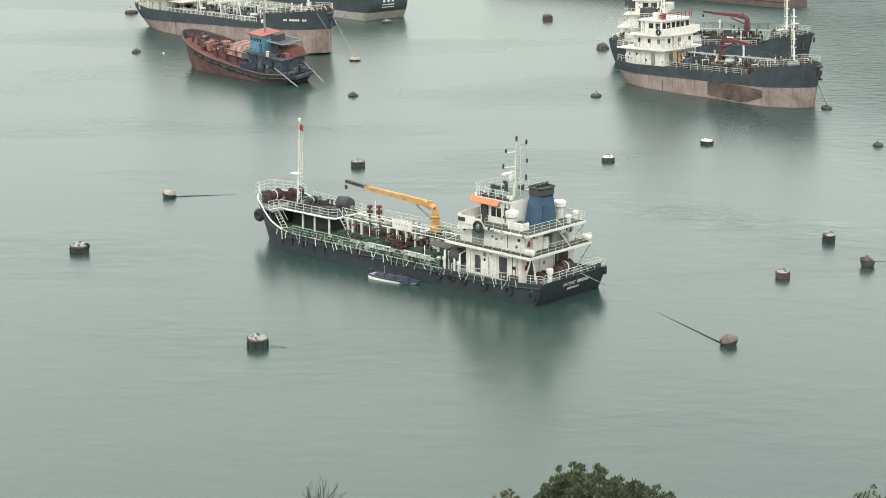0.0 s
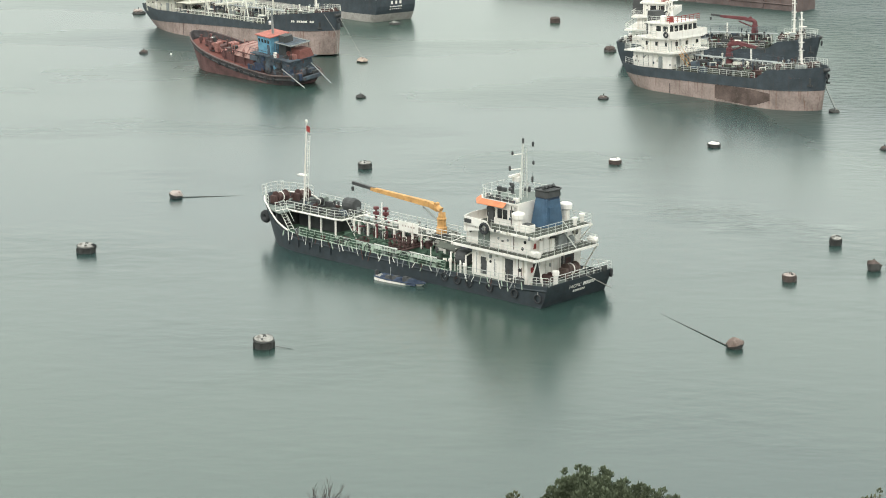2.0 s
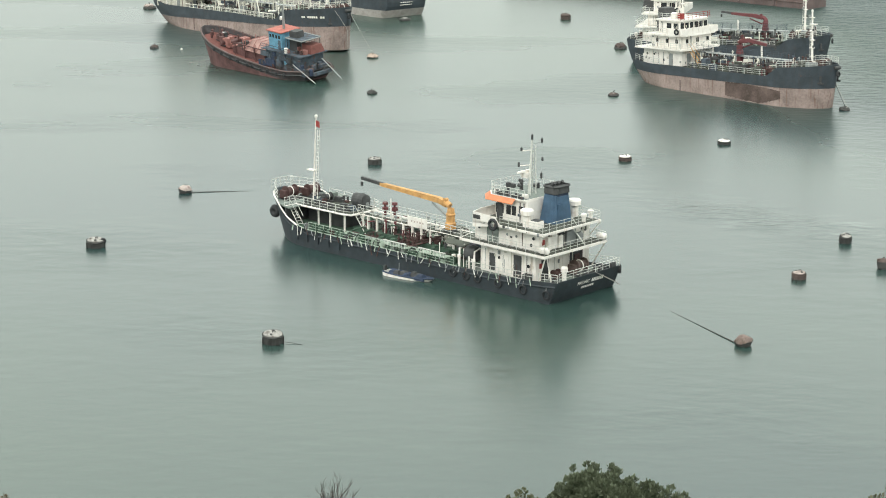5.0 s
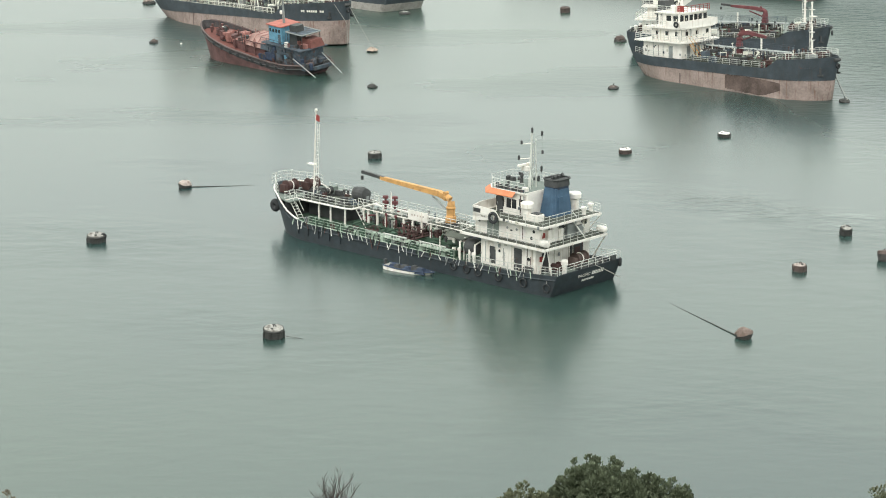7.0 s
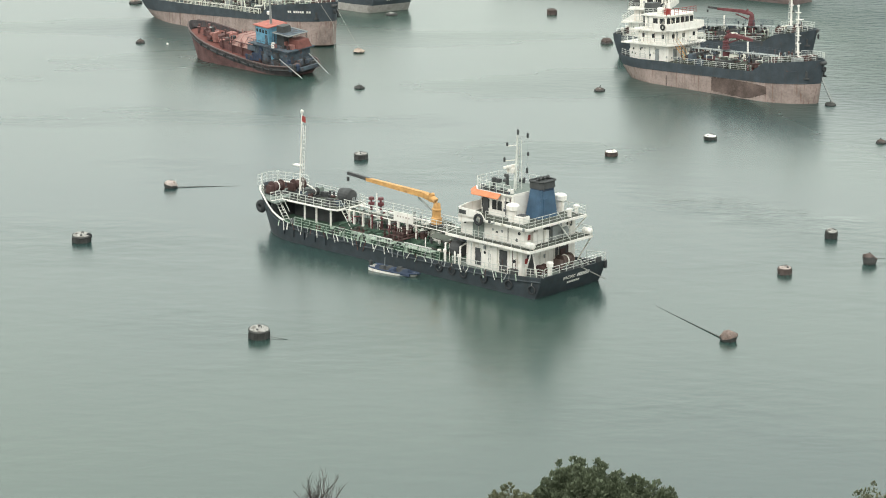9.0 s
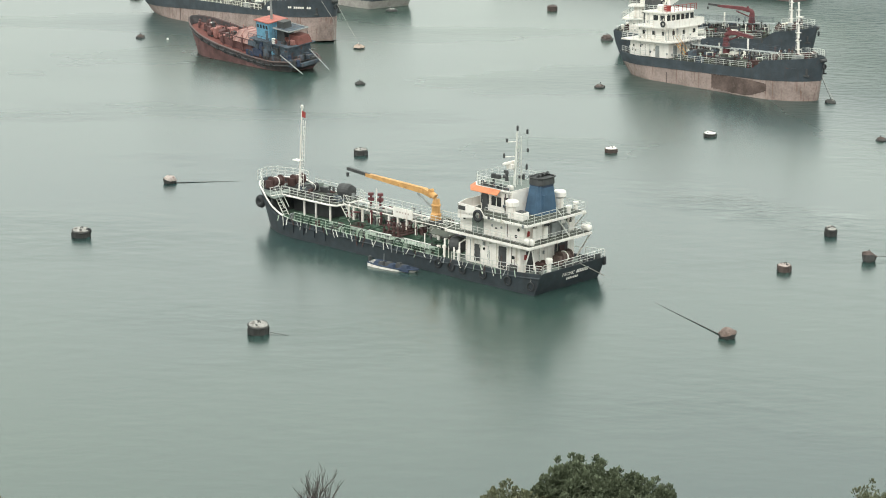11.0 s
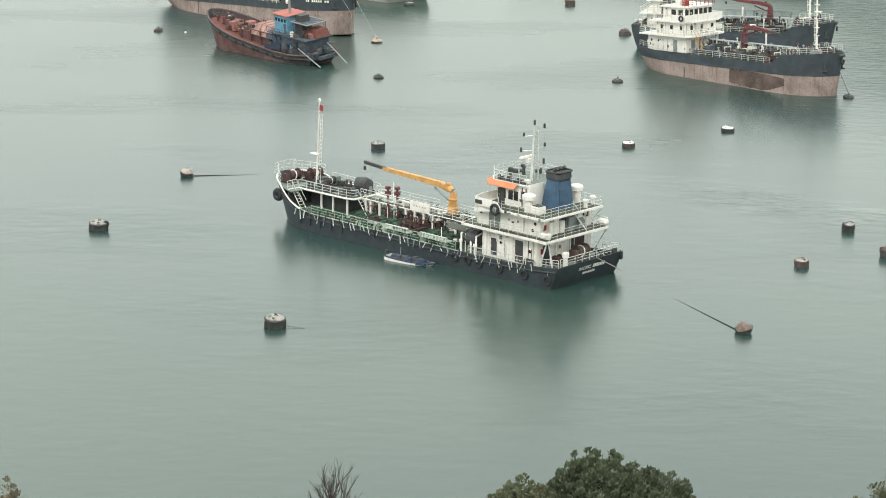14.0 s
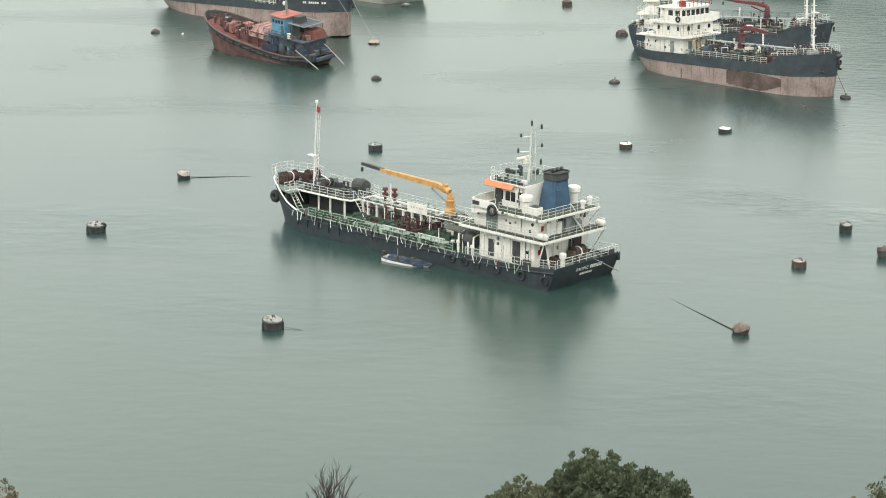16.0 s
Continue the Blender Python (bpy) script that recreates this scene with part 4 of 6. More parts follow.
    for y, w, h, mt in ((-0.3, 0.4, 1.4, M_GREYMETAL), (1.0, 0.35, 1.2, M_WHITE), (-2.0, 0.4, 1.0, M_GREYMETAL), (2.7, 0.3, 1.3, M_WHITE)):
        part("equipment_cabinet", Geo().box(2.15, 2.5, y - w, y + w, 4.7, 4.7 + h, 0.03), mt, ship)
    part("cable_trunk", Geo().box(2.3, 2.5, 1.4, 2.2, 4.7, 6.4), M_WHITE, ship)
    for y in (4.6, -4.6):
        part("slab_bracket", Geo().tube([(2.3, y * 0.88, 2.0), (1.1, y, 4.45)], 0.08, 6), M_WHITE, ship)
        part("slab_bracket", Geo().tube([(2.5, y * 0.8, 5.0), (1.6, y * 0.97, 6.55)], 0.07, 6), M_WHITE, ship)
    part("slab_strut", Geo().tube([(1.3, 3.4, 1.7), (2.0, 3.4, 4.45)], 0.07, 6), M_WHITE, ship)
    ladder(ship, (1.3, -1.6, 4.67), (2.3, -0.6, 6.6), 0.6, (0.7, -0.7, 0), 7)
    for x, y, z in ((1.5, 4.3, 4.95), (1.3, -4.2, 5.0)):
        part("life_raft", Geo().lathe([(0.2, -0.55), (0.32, -0.45), (0.34, 0), (0.32, 0.45), (0.2, 0.55)], (x, y, z + 0.1), 14, "x"), M_WHITE, ship, "white life raft canister", smooth=True)
    wall_fittings(ship, 41, 18, 2.9, 9.7, 1.9, 4.2, y=4.15)
    wall_fittings(ship, 42, 4, 2.8, 10.6, 4.9, 6.4, y=3.9)
    wall_fittings(ship, 43, 12, -3.5, 3.6, 4.8, 6.4, x=2.5, out=-1)
    wall_fittings(ship, 44, 10, -3.2, 3.2, 1.8, 4.2, x=2.6, out=-1)
    wall_fittings(ship, 45, 10, 5.4, 6.6, 6.9, 8.8, y=2.55)
    wall_fittings(ship, 46, 14, 1.5, 9.8, 6.6, 6.7, y=4.72)
    # wheelhouse and monkey island
    part("wheelhouse", Geo().prism([(6.6, -2.6), (9.3, -2.6), (10.0, -1.5), (10.0, 1.5), (9.3, 2.6), (6.6, 2.6)], 6.75, 9.0), M_WHITE, ship, "white wheelhouse with dark windows")
    part("wheelhouse_block", Geo().box(5.3, 6.6, -2.5, 2.55, 6.75, 9.0, 0.04), M_WHITE, ship)
    part("wheelhouse_roof", Geo().prism([(5.35, -2.8), (9.8, -2.8), (10.95, -1.6), (10.95, 1.6), (9.8, 2.8), (5.35, 2.8)], 9.0, 9.14), M_WHITE, ship)
    part("roof_deck", Geo().prism([(5.45, -2.7), (9.7, -2.7), (10.85, -1.55), (10.85, 1.55), (9.7, 2.7), (5.45, 2.7)], 9.145, 9.155), M_GREYDECK, ship)
    inner = [(6.6, 2.82), (9.8, 2.82), (10.97, 1.62), (10.97, -1.62), (9.8, -2.82), (6.6, -2.82)]
    outer = [(6.6, 3.3), (10.1, 3.3), (11.5, 1.8), (11.5, -1.8), (10.1, -3.3), (6.6, -3.3)]
    g = Geo()
    pts = [(x, y, 9.1) for x, y in inner] + [(x, y, 8.68) for x, y in outer] + [(x, y, 9.04) for x, y in inner] + [(x, y, 8.62) for x, y in outer]
    n = len(inner)
    g.faces(pts, [(i, i + 1, n + i + 1, n + i) for i in range(n - 1)] + [(2 * n + i + 1, 2 * n + i, 3 * n + i, 3 * n + i + 1) for i in range(n - 1)] + [(n + i, n + i + 1, 3 * n + i + 1, 3 * n + i) for i in range(n - 1)] + [(0, n, 3 * n, 2 * n), (n - 1, 2 * n - 1, 4 * n - 1, 3 * n - 1)])
    part("sun_visor", g, M_ORANGE, ship, "orange sloping sun visor")
    for x, w in ((8.75, 1.05), (7.6, 0.62), (6.9, 0.6)):
        window(ship, x, 2.61, 7.85, w, 0.95, "y")
    door(ship, 8.75, 2.63, 6.8, 0.75, 1.75, M_DARK)
    for y in (-1.0, 0, 1.0):
        window(ship, 10.01, y, 8.0, 0.85, 0.8, "x")
    part("window", Geo().box(5.7, 6.3, 2.55, 2.6, 7.7, 8.4), M_GLASS, ship)
    part("engine_hatch", Geo().box(3.0, 4.2, 2.6, 3.6, 6.75, 7.5, 0.05), M_WHITE, ship)
    part("hatch_vent", Geo().box(3.1, 4.0, 2.7, 3.5, 7.5, 7.56), M_DARK, ship)
    railing(ship, [(5.5, 2.7, 9.14), (9.7, 2.7, 9.14), (10.85, 1.55, 9.14), (10.85, -1.55, 9.14), (9.7, -2.7, 9.14), (5.5, -2.7, 9.14)], 0.95, M_RAIL, 0.9, 0.028)
    m = part("radar_mast", Geo().tube([(7.0, 0.25, 9.14), (6.75, 0.25, 14.7)], 0.16, 8, 0.08), M_RAIL, ship, "pale lattice radar mast with lamps")
    part("mast_leg", Geo().tube([(6.45, -0.12, 9.14), (6.5, -0.02, 14.1)], 0.06, 8, 0.045), M_RAIL, m)
    part("mast_leg", Geo().tube([(6.3, 0.95, 9.14), (6.72, 0.35, 12.6)], 0.05, 8, 0.04), M_RAIL, m)
    for i in range(14):
        z = 9.5 + i * 0.33
        part("mast_rung", Geo().tube([(6.95 - 0.015 * i, 0.25, z), (6.47, -0.1, z)], 0.025, 5), M_GREYMETAL, m)
    for x, y, z, h in ((6.75, 0.25, 14.65, 0.55), (7.5, 0.95, 13.5, 0.4), (7.7, 1.1, 11.9, 0.5), (6.2, -0.6, 14.3, 0.5), (6.1, -0.6, 12.5, 0.4), (6.2, -0.6, 10.7, 0.6), (7.3, -1.5, 9.4, 0.6), (8.0, 0.6, 10.3, 0.3)):
        part("signal_lamp", Geo().lathe([(0.08, 0), (0.115, 0.05), (0.115, h - 0.08), (0.04, h)], (x, y, z), 10), M_DARK, m)
    part("mast_arm", Geo().tube([(6.8, 0.3, 13.6), (7.5, 0.95, 13.5)], 0.05, 5), M_WHITE, m)
    part("mast_arm", Geo().tube([(6.9, 0.3, 12.1), (7.7, 1.1, 12.0)], 0.05, 5), M_WHITE, m)
    part("mast_arm", Geo().tube([(6.2, -0.6, 9.3), (6.15, -0.6, 14.4)], 0.014, 4), M_GREYMETAL, m)
    for z in (10.9, 12.6, 14.35):
        part("mast_arm", Geo().tube([(6.7, 0.2, z - 0.1), (6.17, -0.6, z)], 0.022, 5), M_GREYMETAL, m)
    part("radar_scanner", Geo().box(7.2, 7.5, -0.4, 1.6, 11.3, 11.55, 0.05), M_WHITE, m)
    part("radar_base", Geo().box(6.9, 7.7, 0.2, 0.8, 10.8, 11.3, 0.05), M_WHITE, m)
    part("loud_hailer", Geo().lathe([(0.08, 0), (0.2, 0.35)], (7.5, 0.9, 10.0), 10, "x"), M_DARK, m)
    for i in range(9):
        x = 5.9 + i * 0.42
        part("life_jacket_box", Geo().box(x - 0.15, x + 0.15, 2.4, 2.62, 9.16, 9.42 + 0.12 * (i % 3), 0.03), M_DARK if i % 4 else M_TEALGREY, ship)
    part("mast_leg", Geo().tube([(6.95, -0.15, 9.14), (6.7, 0.02, 13.6)], 0.05, 8, 0.04), M_RAIL, m)
    part("searchlight", Geo().lathe([(0.12, 0), (0.12, 0.4), (0.26, 0.45), (0.26, 0.9), (0.1, 0.98)], (9.2, 0.9, 9.15), 12), M_DARK, ship)
    part("compass_stand", Geo().lathe([(0.2, 0), (0.16, 0.8), (0.24, 0.85), (0.12, 1.15)], (8.6, -0.4, 9.15), 12), M_DARK, ship)
    for x, y in ((9.4, 2.3), (10.1, -0.8), (6.0, -2.0), (8.4, -2.4), (6.0, 2.0)):
        part("roof_locker", Geo().box(x - 0.3, x + 0.3, y - 0.2, y + 0.2, 9.15, 9.55, 0.04), M_DARK if y < 0 else M_WHITE, ship)
    # funnel: tapered casing, black cap, pipes
    def ring(x0, x1, w, c=0.3, m=-0.6):
        return [(x0, m - w + c), (x0 + c, m - w), (x1 - c, m - w), (x1, m - w + c), (x1, m + w - c), (x1 - c, m + w), (x0 + c, m + w), (x0, m + w - c)]
    f = part("funnel", Geo().prism(ring(3.2, 5.3, 1.52), 6.74, 9.65, ring(3.4, 5.02, 1.12)), M_BLUE, ship, "tapered blue funnel with black cap")
    part("funnel_band", Geo().prism(ring(3.38, 5.04, 1.14), 9.3, 9.64, ring(3.39, 5.03, 1.13)), M_TARP, f)
    cap = ring(3.28, 5.1, 1.2)
    part("funnel_cap", Geo().prism(cap, 9.66, 10.3, ring(3.34, 5.06, 1.16)), M_DARK, f, "sooty black cap")
    for a, b in zip(cap, cap[1:] + cap[:1]):
        part("cap_rim", Geo().tube([(*a, 10.36), (*b, 10.36)], 0.09, 5), M_DARK, f)
    for y in (-1.4, -0.8, -0.2):
        part("exhaust_pipe", Geo().tube([(4.5, y, 10.3), (4.1, y, 10.65)], 0.18, 8), M_DARK, f)
    part("funnel_door", Geo().box(3.2, 3.4, -0.4, 0.3, 7.2, 8.7, 0.02), M_BLUE, f)
    part("funnel_rung_rail", Geo().tube([(3.2, 0.7, 7.0), (3.42, 0.5, 9.6)], 0.04, 5), M_BLUE, f)
    mushroom_vent(ship, 4.7, 3.2, 6.75, 1.75, 0.42)
    mushroom_vent(ship, 4.2, -3.4, 6.75, 1.75, 0.42)
    for x, y in ((2.0, -2.2), (2.6, -4.0)):
        mushroom_vent(ship, x, y, 6.75, 0.8, 0.2)
    # after deck
    winch(ship, 1.7, -1.3, 1.72, 1.08, M_PATCH, True)
    for y in (-3.9, -3.0, 3.4):
        bollard(ship, 0.8, y, 1.72)
    mushroom_vent(ship, 0.7, 2.2, 1.72, 1.5, 0.22)
    part("stern_fairlead", Geo().box(-0.62, -0.3, -4.2, -3.4, 2.25, 2.8, 0.06), M_DARK, ship)
    part("mooring_reel", Geo().lathe([(0.5, -0.4), (0.5, -0.34), (0.25, -0.32), (0.25, 0.32), (0.5, 0.34), (0.5, 0.4)], (1.7, 2.2, 2.3), 14, "y"), M_MAROON, ship)
    part("mooring_rope", Geo().tube([(-0.68, -1.0, 2.32), (-0.74, -2.8, 1.4), (-0.6, -4.9, 0.35)], 0.04, 5), M_ROPE, ship)
    part("stern_fender", Geo().lathe([(0.1, -0.45), (0.2, -0.32), (0.2, 0.32), (0.1, 0.45)], (-0.5, -4.92, 1.9), 14, "z"), M_RUBBER, ship, smooth=True)
    # lettering on the transom: the first word can be read, the rest is bars
    txt = bpy.data.curves.new("stern_lettering", "FONT")
    txt.body, txt.size, txt.extrude, txt.align_x = "PACIFIC", 0.52, 0.008, "LEFT"
    txt.materials.append(M_WHITE)
    t = new("stern_lettering", txt)
    t.parent = ship
    # the transom leans: its face lies further forward towards the water
    face = lambda z: H.point(0, z)[0]
    lean = (face(1.9) - face(1.4)) / 0.5
    k = 1 / math.hypot(1, lean)
    t.matrix_local = Matrix.Translation((face(1.4) - 0.03, 1.45, 1.4)) @ Matrix(((0, lean * k, -k), (-1, 0, 0), (0, k, lean * k))).to_4x4()

    def transom_bar(name, y0, y1, z0, z1):
        pts = [(face(z) + d, y, z) for d in (-0.025, 0.02) for y, z in ((y0, z0), (y1, z0), (y1, z1), (y0, z1))]
        part(name, Geo().faces(pts, [(0, 1, 2, 3), (7, 6, 5, 4), (0, 1, 5, 4), (1, 2, 6, 5), (2, 3, 7, 6), (3, 0, 4, 7)]), M_WHITE, ship)

    for i in range(7):
        y = -0.72 - i * 0.26
        transom_bar("stern_name_bar", y - 0.19, y, 1.4, 1.77)
        y = 0.6 - i * 0.27
        transom_bar("stern_port_bar", y - 0.18, y, 0.9, 1.13)
    return ship


# ---- the other tankers ----
def deck_clutter(ship, x0, x1, half, z, seed, count, shift=0.0):
    """Pipes, hatches, valves and lockers on a cargo deck."""
    random.seed(seed)
    for k in range(4):
        y = shift - half * 0.7 + k * half * 0.45
        pipe_run(ship, [(x0, y, z + 0.35), (x1, y, z + 0.35)], 0.13, random.choice((M_GREYMETAL, M_MAROON, M_RAILG, M_DARK)), "cargo_pipe")
    for k in range(count):
        x, y = random.uniform(x0, x1), shift + random.uniform(-half, half)
        c = random.random()
        if c < 0.3:
            valve(ship, x, y, z, random.choice((M_CRANE_RED, M_MAROON, M_DARK, M_RAILG, M_DARK, M_GREYDECK)))
        elif c < 0.5:
            part("tank_hatch", Geo().lathe([(0.5, 0), (0.5, 0.5), (0.56, 0.52), (0.56, 0.62), (0.2, 0.66)], (x, y, z), 14), random.choice((M_DECKDARK, M_DARK, M_GREYDECK, M_MAROON)), ship)
        elif c < 0.72:
            h = random.uniform(0.6, 1.7)
            part("vent_pipe", Geo().lathe([(0.09, 0), (0.09, h), (0.16, h + 0.04), (0.16, h + 0.22), (0.07, h + 0.28)], (x, y, z), 10), random.choice((M_RAILC, M_DARK, M_DARK, M_GREYMETAL, M_MAROON, M_TEALGREY)), ship)
        elif c < 0.86:
            w, d, h = random.uniform(0.4, 0.9), random.uniform(0.3, 0.6), random.uniform(0.6, 1.3)
            part("deck_locker", Geo().box(x - w, x + w, y - d, y + d, z, z + h, 0.04), random.choice((M_RAILC, M_GREYMETAL, M_DARK, M_DARK, M_DECKDARK, M_TEALGREY)), ship)
        else:
            pipe_run(ship, [(x, y, z), (x, y, z + 1.0), (x + 0.5, y + 0.8, z + 1.0), (x + 0.5, y + 0.8, z)], 0.09, random.choice((M_RAILC, M_GREYMETAL, M_MAROON, M_DARK)), "crossover_pipe")


def build_tanker(m, label, L, B, top, boot, deck_z, fc_x, fc_z, tiers, paint, crane=None, mast=None, boot_mat=None, seed=1, clutter=30, patch=None, trunk=True, counter=5.0, name=(0.9, 5, 0.05, M_TEALGREY)):
    ship = thing("tanker_ship", m, label, "ship", "anchored tankers")
    H = Hull(L, B, top, keel=-1.6, rake=1.4, counter=counter, full=0.76, stern=0.62, bluntness=0.7, height=fc_z + 0.6)
    bt = lerp_table(boot)
    dk = lambda x: deck_z
    part("boot_topping", H.band(lambda x: -1.6, bt, 6, 56), boot_mat or M_BOOT, ship, "stained tan boot topping", smooth=True)
    part("hull", H.band(bt, H.top, 4, 64, wall=0.12, deck=dk), M_BLACK_HAZED, ship, "black upper hull")
    fs = fc_x / L
    part("main_deck", H.deck(dk, 0.01, min(0.97, fs + 0.06), 40, 0.12), M_DECKDARK, ship, "grimy dark deck")
    part("forecastle_deck", H.deck(lambda x: fc_z - 0.35, fs, 1.0, 20, 0.14, 0.12), M_GREYDECK, ship)
    part("forecastle_bulkhead", Geo().box(fc_x + 0.1, fc_x + 0.25, -B * 0.42, B * 0.42, deck_z, fc_z - 0.4), M_DARK, ship)
    for side in (1, -1):
        part("rubbing_strake", Geo().tube(H.edge(lambda x: bt(x) + 0.05, 0.05, 0.97, 40, side, -0.04), 0.06, 5), M_BLACK_HAZED, ship)
        railing(ship, H.edge(lambda x: H.top(x), 0.02, 0.20, 10, side, 0.12), 0.9, paint, 1.3)
        railing(ship, H.edge(lambda x: H.top(x), 0.34, fs - 0.03, 24, side, 0.12), 0.85, paint, 1.4, 0.03)
        railing(ship, H.edge(lambda x: H.top(x), fs + 0.02, 0.985, 14, side, 0.12), 0.9, paint, 1.0, 0.034)
        part("rust_scupper", Geo().box(L * 0.3, L * 0.3 + 0.18, side * (B / 2 - 0.05), side * (B / 2 + 0.03), -0.5, 1.6), M_BROWN, ship)
    if patch:
        x0, x1, z0, z1 = patch
        n = 40
        pts = [(x0 + (x1 - x0) * i / n, -(B / 2 * H.plan((x0 + (x1 - x0) * i / n) / L) + 0.02), z) for i in range(n + 1) for z in (z0 + 0.7 * (1 - i / n) ** 2 + 1.5 * max(0, i / n - 0.62) ** 1.3 * 2.6 + 0.28 * noise.noise((i * 0.7, 3.1, 0)), z1 - 0.55 * (i / n) ** 3 + 0.10 * noise.noise((i * 0.9, 8.2, 0)))]
        part("primer_patch", Geo().faces(pts + [(x, y - 0.006, z) for x, y, z in pts], [(2 * i, 2 * i + 1, 2 * i + 3, 2 * i + 2) for i in range(n)] + [(2 * n + 2 + 2 * i, 2 * n + 4 + 2 * i, 2 * n + 5 + 2 * i, 2 * n + 3 + 2 * i) for i in range(n)]), M_PATCH, ship, "patch of dark brown primer")
    # bow marks and anchor
    for side in (1, -1):
        x, y, z = H.point(0.93, fc_z - 1.0)
        s0, bars, tall, name_mat = name
        for i in range(bars):
            if bars > 8 and i in (2, 8):
                continue
            a = H.point(s0 + i * 0.0068, fc_z - 1.0, -0.03)
            b = H.point(s0 + i * 0.0068 + 0.005, fc_z - 1.0, -0.03)
            q = [(a[0], a[1] * side, a[2] - tall), (b[0], b[1] * side, b[2] - tall), (b[0], b[1] * side, b[2] + tall), (a[0], a[1] * side, a[2] + tall)]
            part("bow_name_bar", Geo().faces(q + [(c[0], c[1] - 0.05 * side, c[2]) for c in q], [(0, 1, 2, 3), (7, 6, 5, 4), (0, 1, 5, 4), (1, 2, 6, 5), (2, 3, 7, 6), (3, 0, 4, 7)]), name_mat, ship)
        p = H.point(0.965, fc_z - 1.3, -0.1)
        part("anchor", Geo().box(p[0] - 0.12, p[0] + 0.12, side * p[1] - 0.15, side * p[1] + 0.15, p[2] - 0.8, p[2] + 0.3, 0.04).box(p[0] - 0.5, p[0] + 0.5, side * p[1] - 0.15, side * p[1] + 0.15, p[2] - 0.9, p[2] - 0.65, 0.04), M_DARK, ship)
    part("bow_roller", Geo().lathe([(0.2, -0.6), (0.3, -0.5), (0.3, 0.5), (0.2, 0.6)], (L - 0.15, 0, fc_z + 0.1), 12, "y"), M_DARK, ship)
    part("bow_fender", Geo().torus((L + 0.05, 0, fc_z - 0.8), 0.3, 0.14, "x", 16, 8), M_RUBBER, ship)
    winch(ship, L - 3.4, 1.3, fc_z - 0.35, 1.0)
    winch(ship, L - 3.4, -1.3, fc_z - 0.35, 1.0)
    winch(ship, fc_x + 1.0, -1.6, fc_z - 0.35, 0.8, M_MAROON)
    for y in (-2.6, 2.6):
        bollard(ship, L - 5.0, y, fc_z - 0.35)
        bollard(ship, 1.6, y * 0.9, deck_z)
    for x, y in ((1.2, -1.5), (1.4, 1.2), (3.0, -3.2)):
        mushroom_vent(ship, x, y, deck_z, 1.2, 0.2)
    winch(ship, 1.9, 0, deck_z, 0.8)
    # tiers: (x0, x1, half width, z0, z1, slab overhang, windows)
    for i, (x0, x1, w, z0, z1, over, rows) in enumerate(tiers):
        part("house_tier", Geo().box(x0, x1, -w, w, z0, z1, 0.05), M_WHITE if paint is M_RAIL else M_CREAM, ship, "painted steel house tier with windows")
        s0, s1, sw = x0 - over, x1 + over * 0.9, w + over * 0.75
        part("deck_slab", Geo().prism([(s0, -sw), (s1 - 0.6, -sw), (s1, -sw + 1.0), (s1, sw - 1.0), (s1 - 0.6, sw), (s0, sw)], z1, z1 + 0.22), M_WHITE if paint is M_RAIL else M_CREAM, ship)
        if over > 0.5:
            for side in (1, -1):
                railing(ship, [(s0 + 0.1, side * (sw - 0.1), z1 + 0.22), (s1 - 0.7, side * (sw - 0.1), z1 + 0.22)], 0.9, paint, 1.2, 0.04)
            railing(ship, [(s1 - 0.6, -sw + 0.1, z1 + 0.22), (s1 - 0.1, -sw + 1.0, z1 + 0.22), (s1 - 0.1, sw - 1.0, z1 + 0.22), (s1 - 0.6, sw - 0.1, z1 + 0.22)], 0.9, paint, 1.2, 0.04)
            railing(ship, [(s0 + 0.1, -sw + 0.1, z1 + 0.22), (s0 + 0.1, sw - 0.1, z1 + 0.22)], 0.9, paint, 1.2, 0.04)
        zc = (z0 + z1) / 2 + 0.15
        wall_fittings(ship, seed * 10 + i, 12, x0 + 0.2, x1 - 0.2, z0 + 0.2, z1 - 0.2, y=-w, out=-1)
        wall_fittings(ship, seed * 10 + i + 5, 10, -w + 0.2, w - 0.2, z0 + 0.2, z1 - 0.2, x=x1, out=1)
        if rows == "ports":
            for x in (x0 + 0.8, x0 + 2.2):
                window(ship, x, -w - 0.01, zc + 0.2, 0.36, 0.36, "y", -1, True)
            door(ship, x1 - 2.2, -w - 0.01, z0 + 0.05, 0.8, 1.8, M_GREYMETAL)
            door(ship, x0 + 3.4, -w - 0.01, z0 + 0.05, 0.8, 1.8, M_WHITE)
            for y in (-2.2, 0.4, 2.4):
                door(ship, x1 + 0.02, y, z0 + 0.05, 0.8, 1.8, M_GREYMETAL if y else M_DARK, "x")
        elif rows == "squares":
            n = max(2, int((x1 - x0) / 1.9))
            for k in range(n):
                window(ship, x0 + (k + 0.6) * (x1 - x0) / n, -w - 0.01, zc, 0.5, 0.65, "y", -1)
            for k in range(3):
                window(ship, x1 + 0.01, -w + (k + 0.6) * 2 * w / 3, zc, 0.6, 0.65, "x")
        elif rows == "bridge":
            for k in range(6):
                window(ship, x1 + 0.01, -w + (k + 0.5) * 2 * w / 6, zc + 0.15, 2 * w / 6 - 0.25, 0.85, "x")
            for k in range(2):
                window(ship, x1 - 0.7 - k * 1.4, -w - 0.01, zc + 0.15, 0.95, 0.8, "y", -1)
            fx = x1 + 1.25
            g = Geo().box(fx - 0.08, fx, -w - 0.9, w + 0.9, z0, z0 + 1.0)
            g.box(x1 - 1.8, fx, -w - 0.98, -w - 0.9, z0, z0 + 1.0)
            g.box(x1 - 1.8, fx, w + 0.9, w + 0.98, z0, z0 + 1.0)
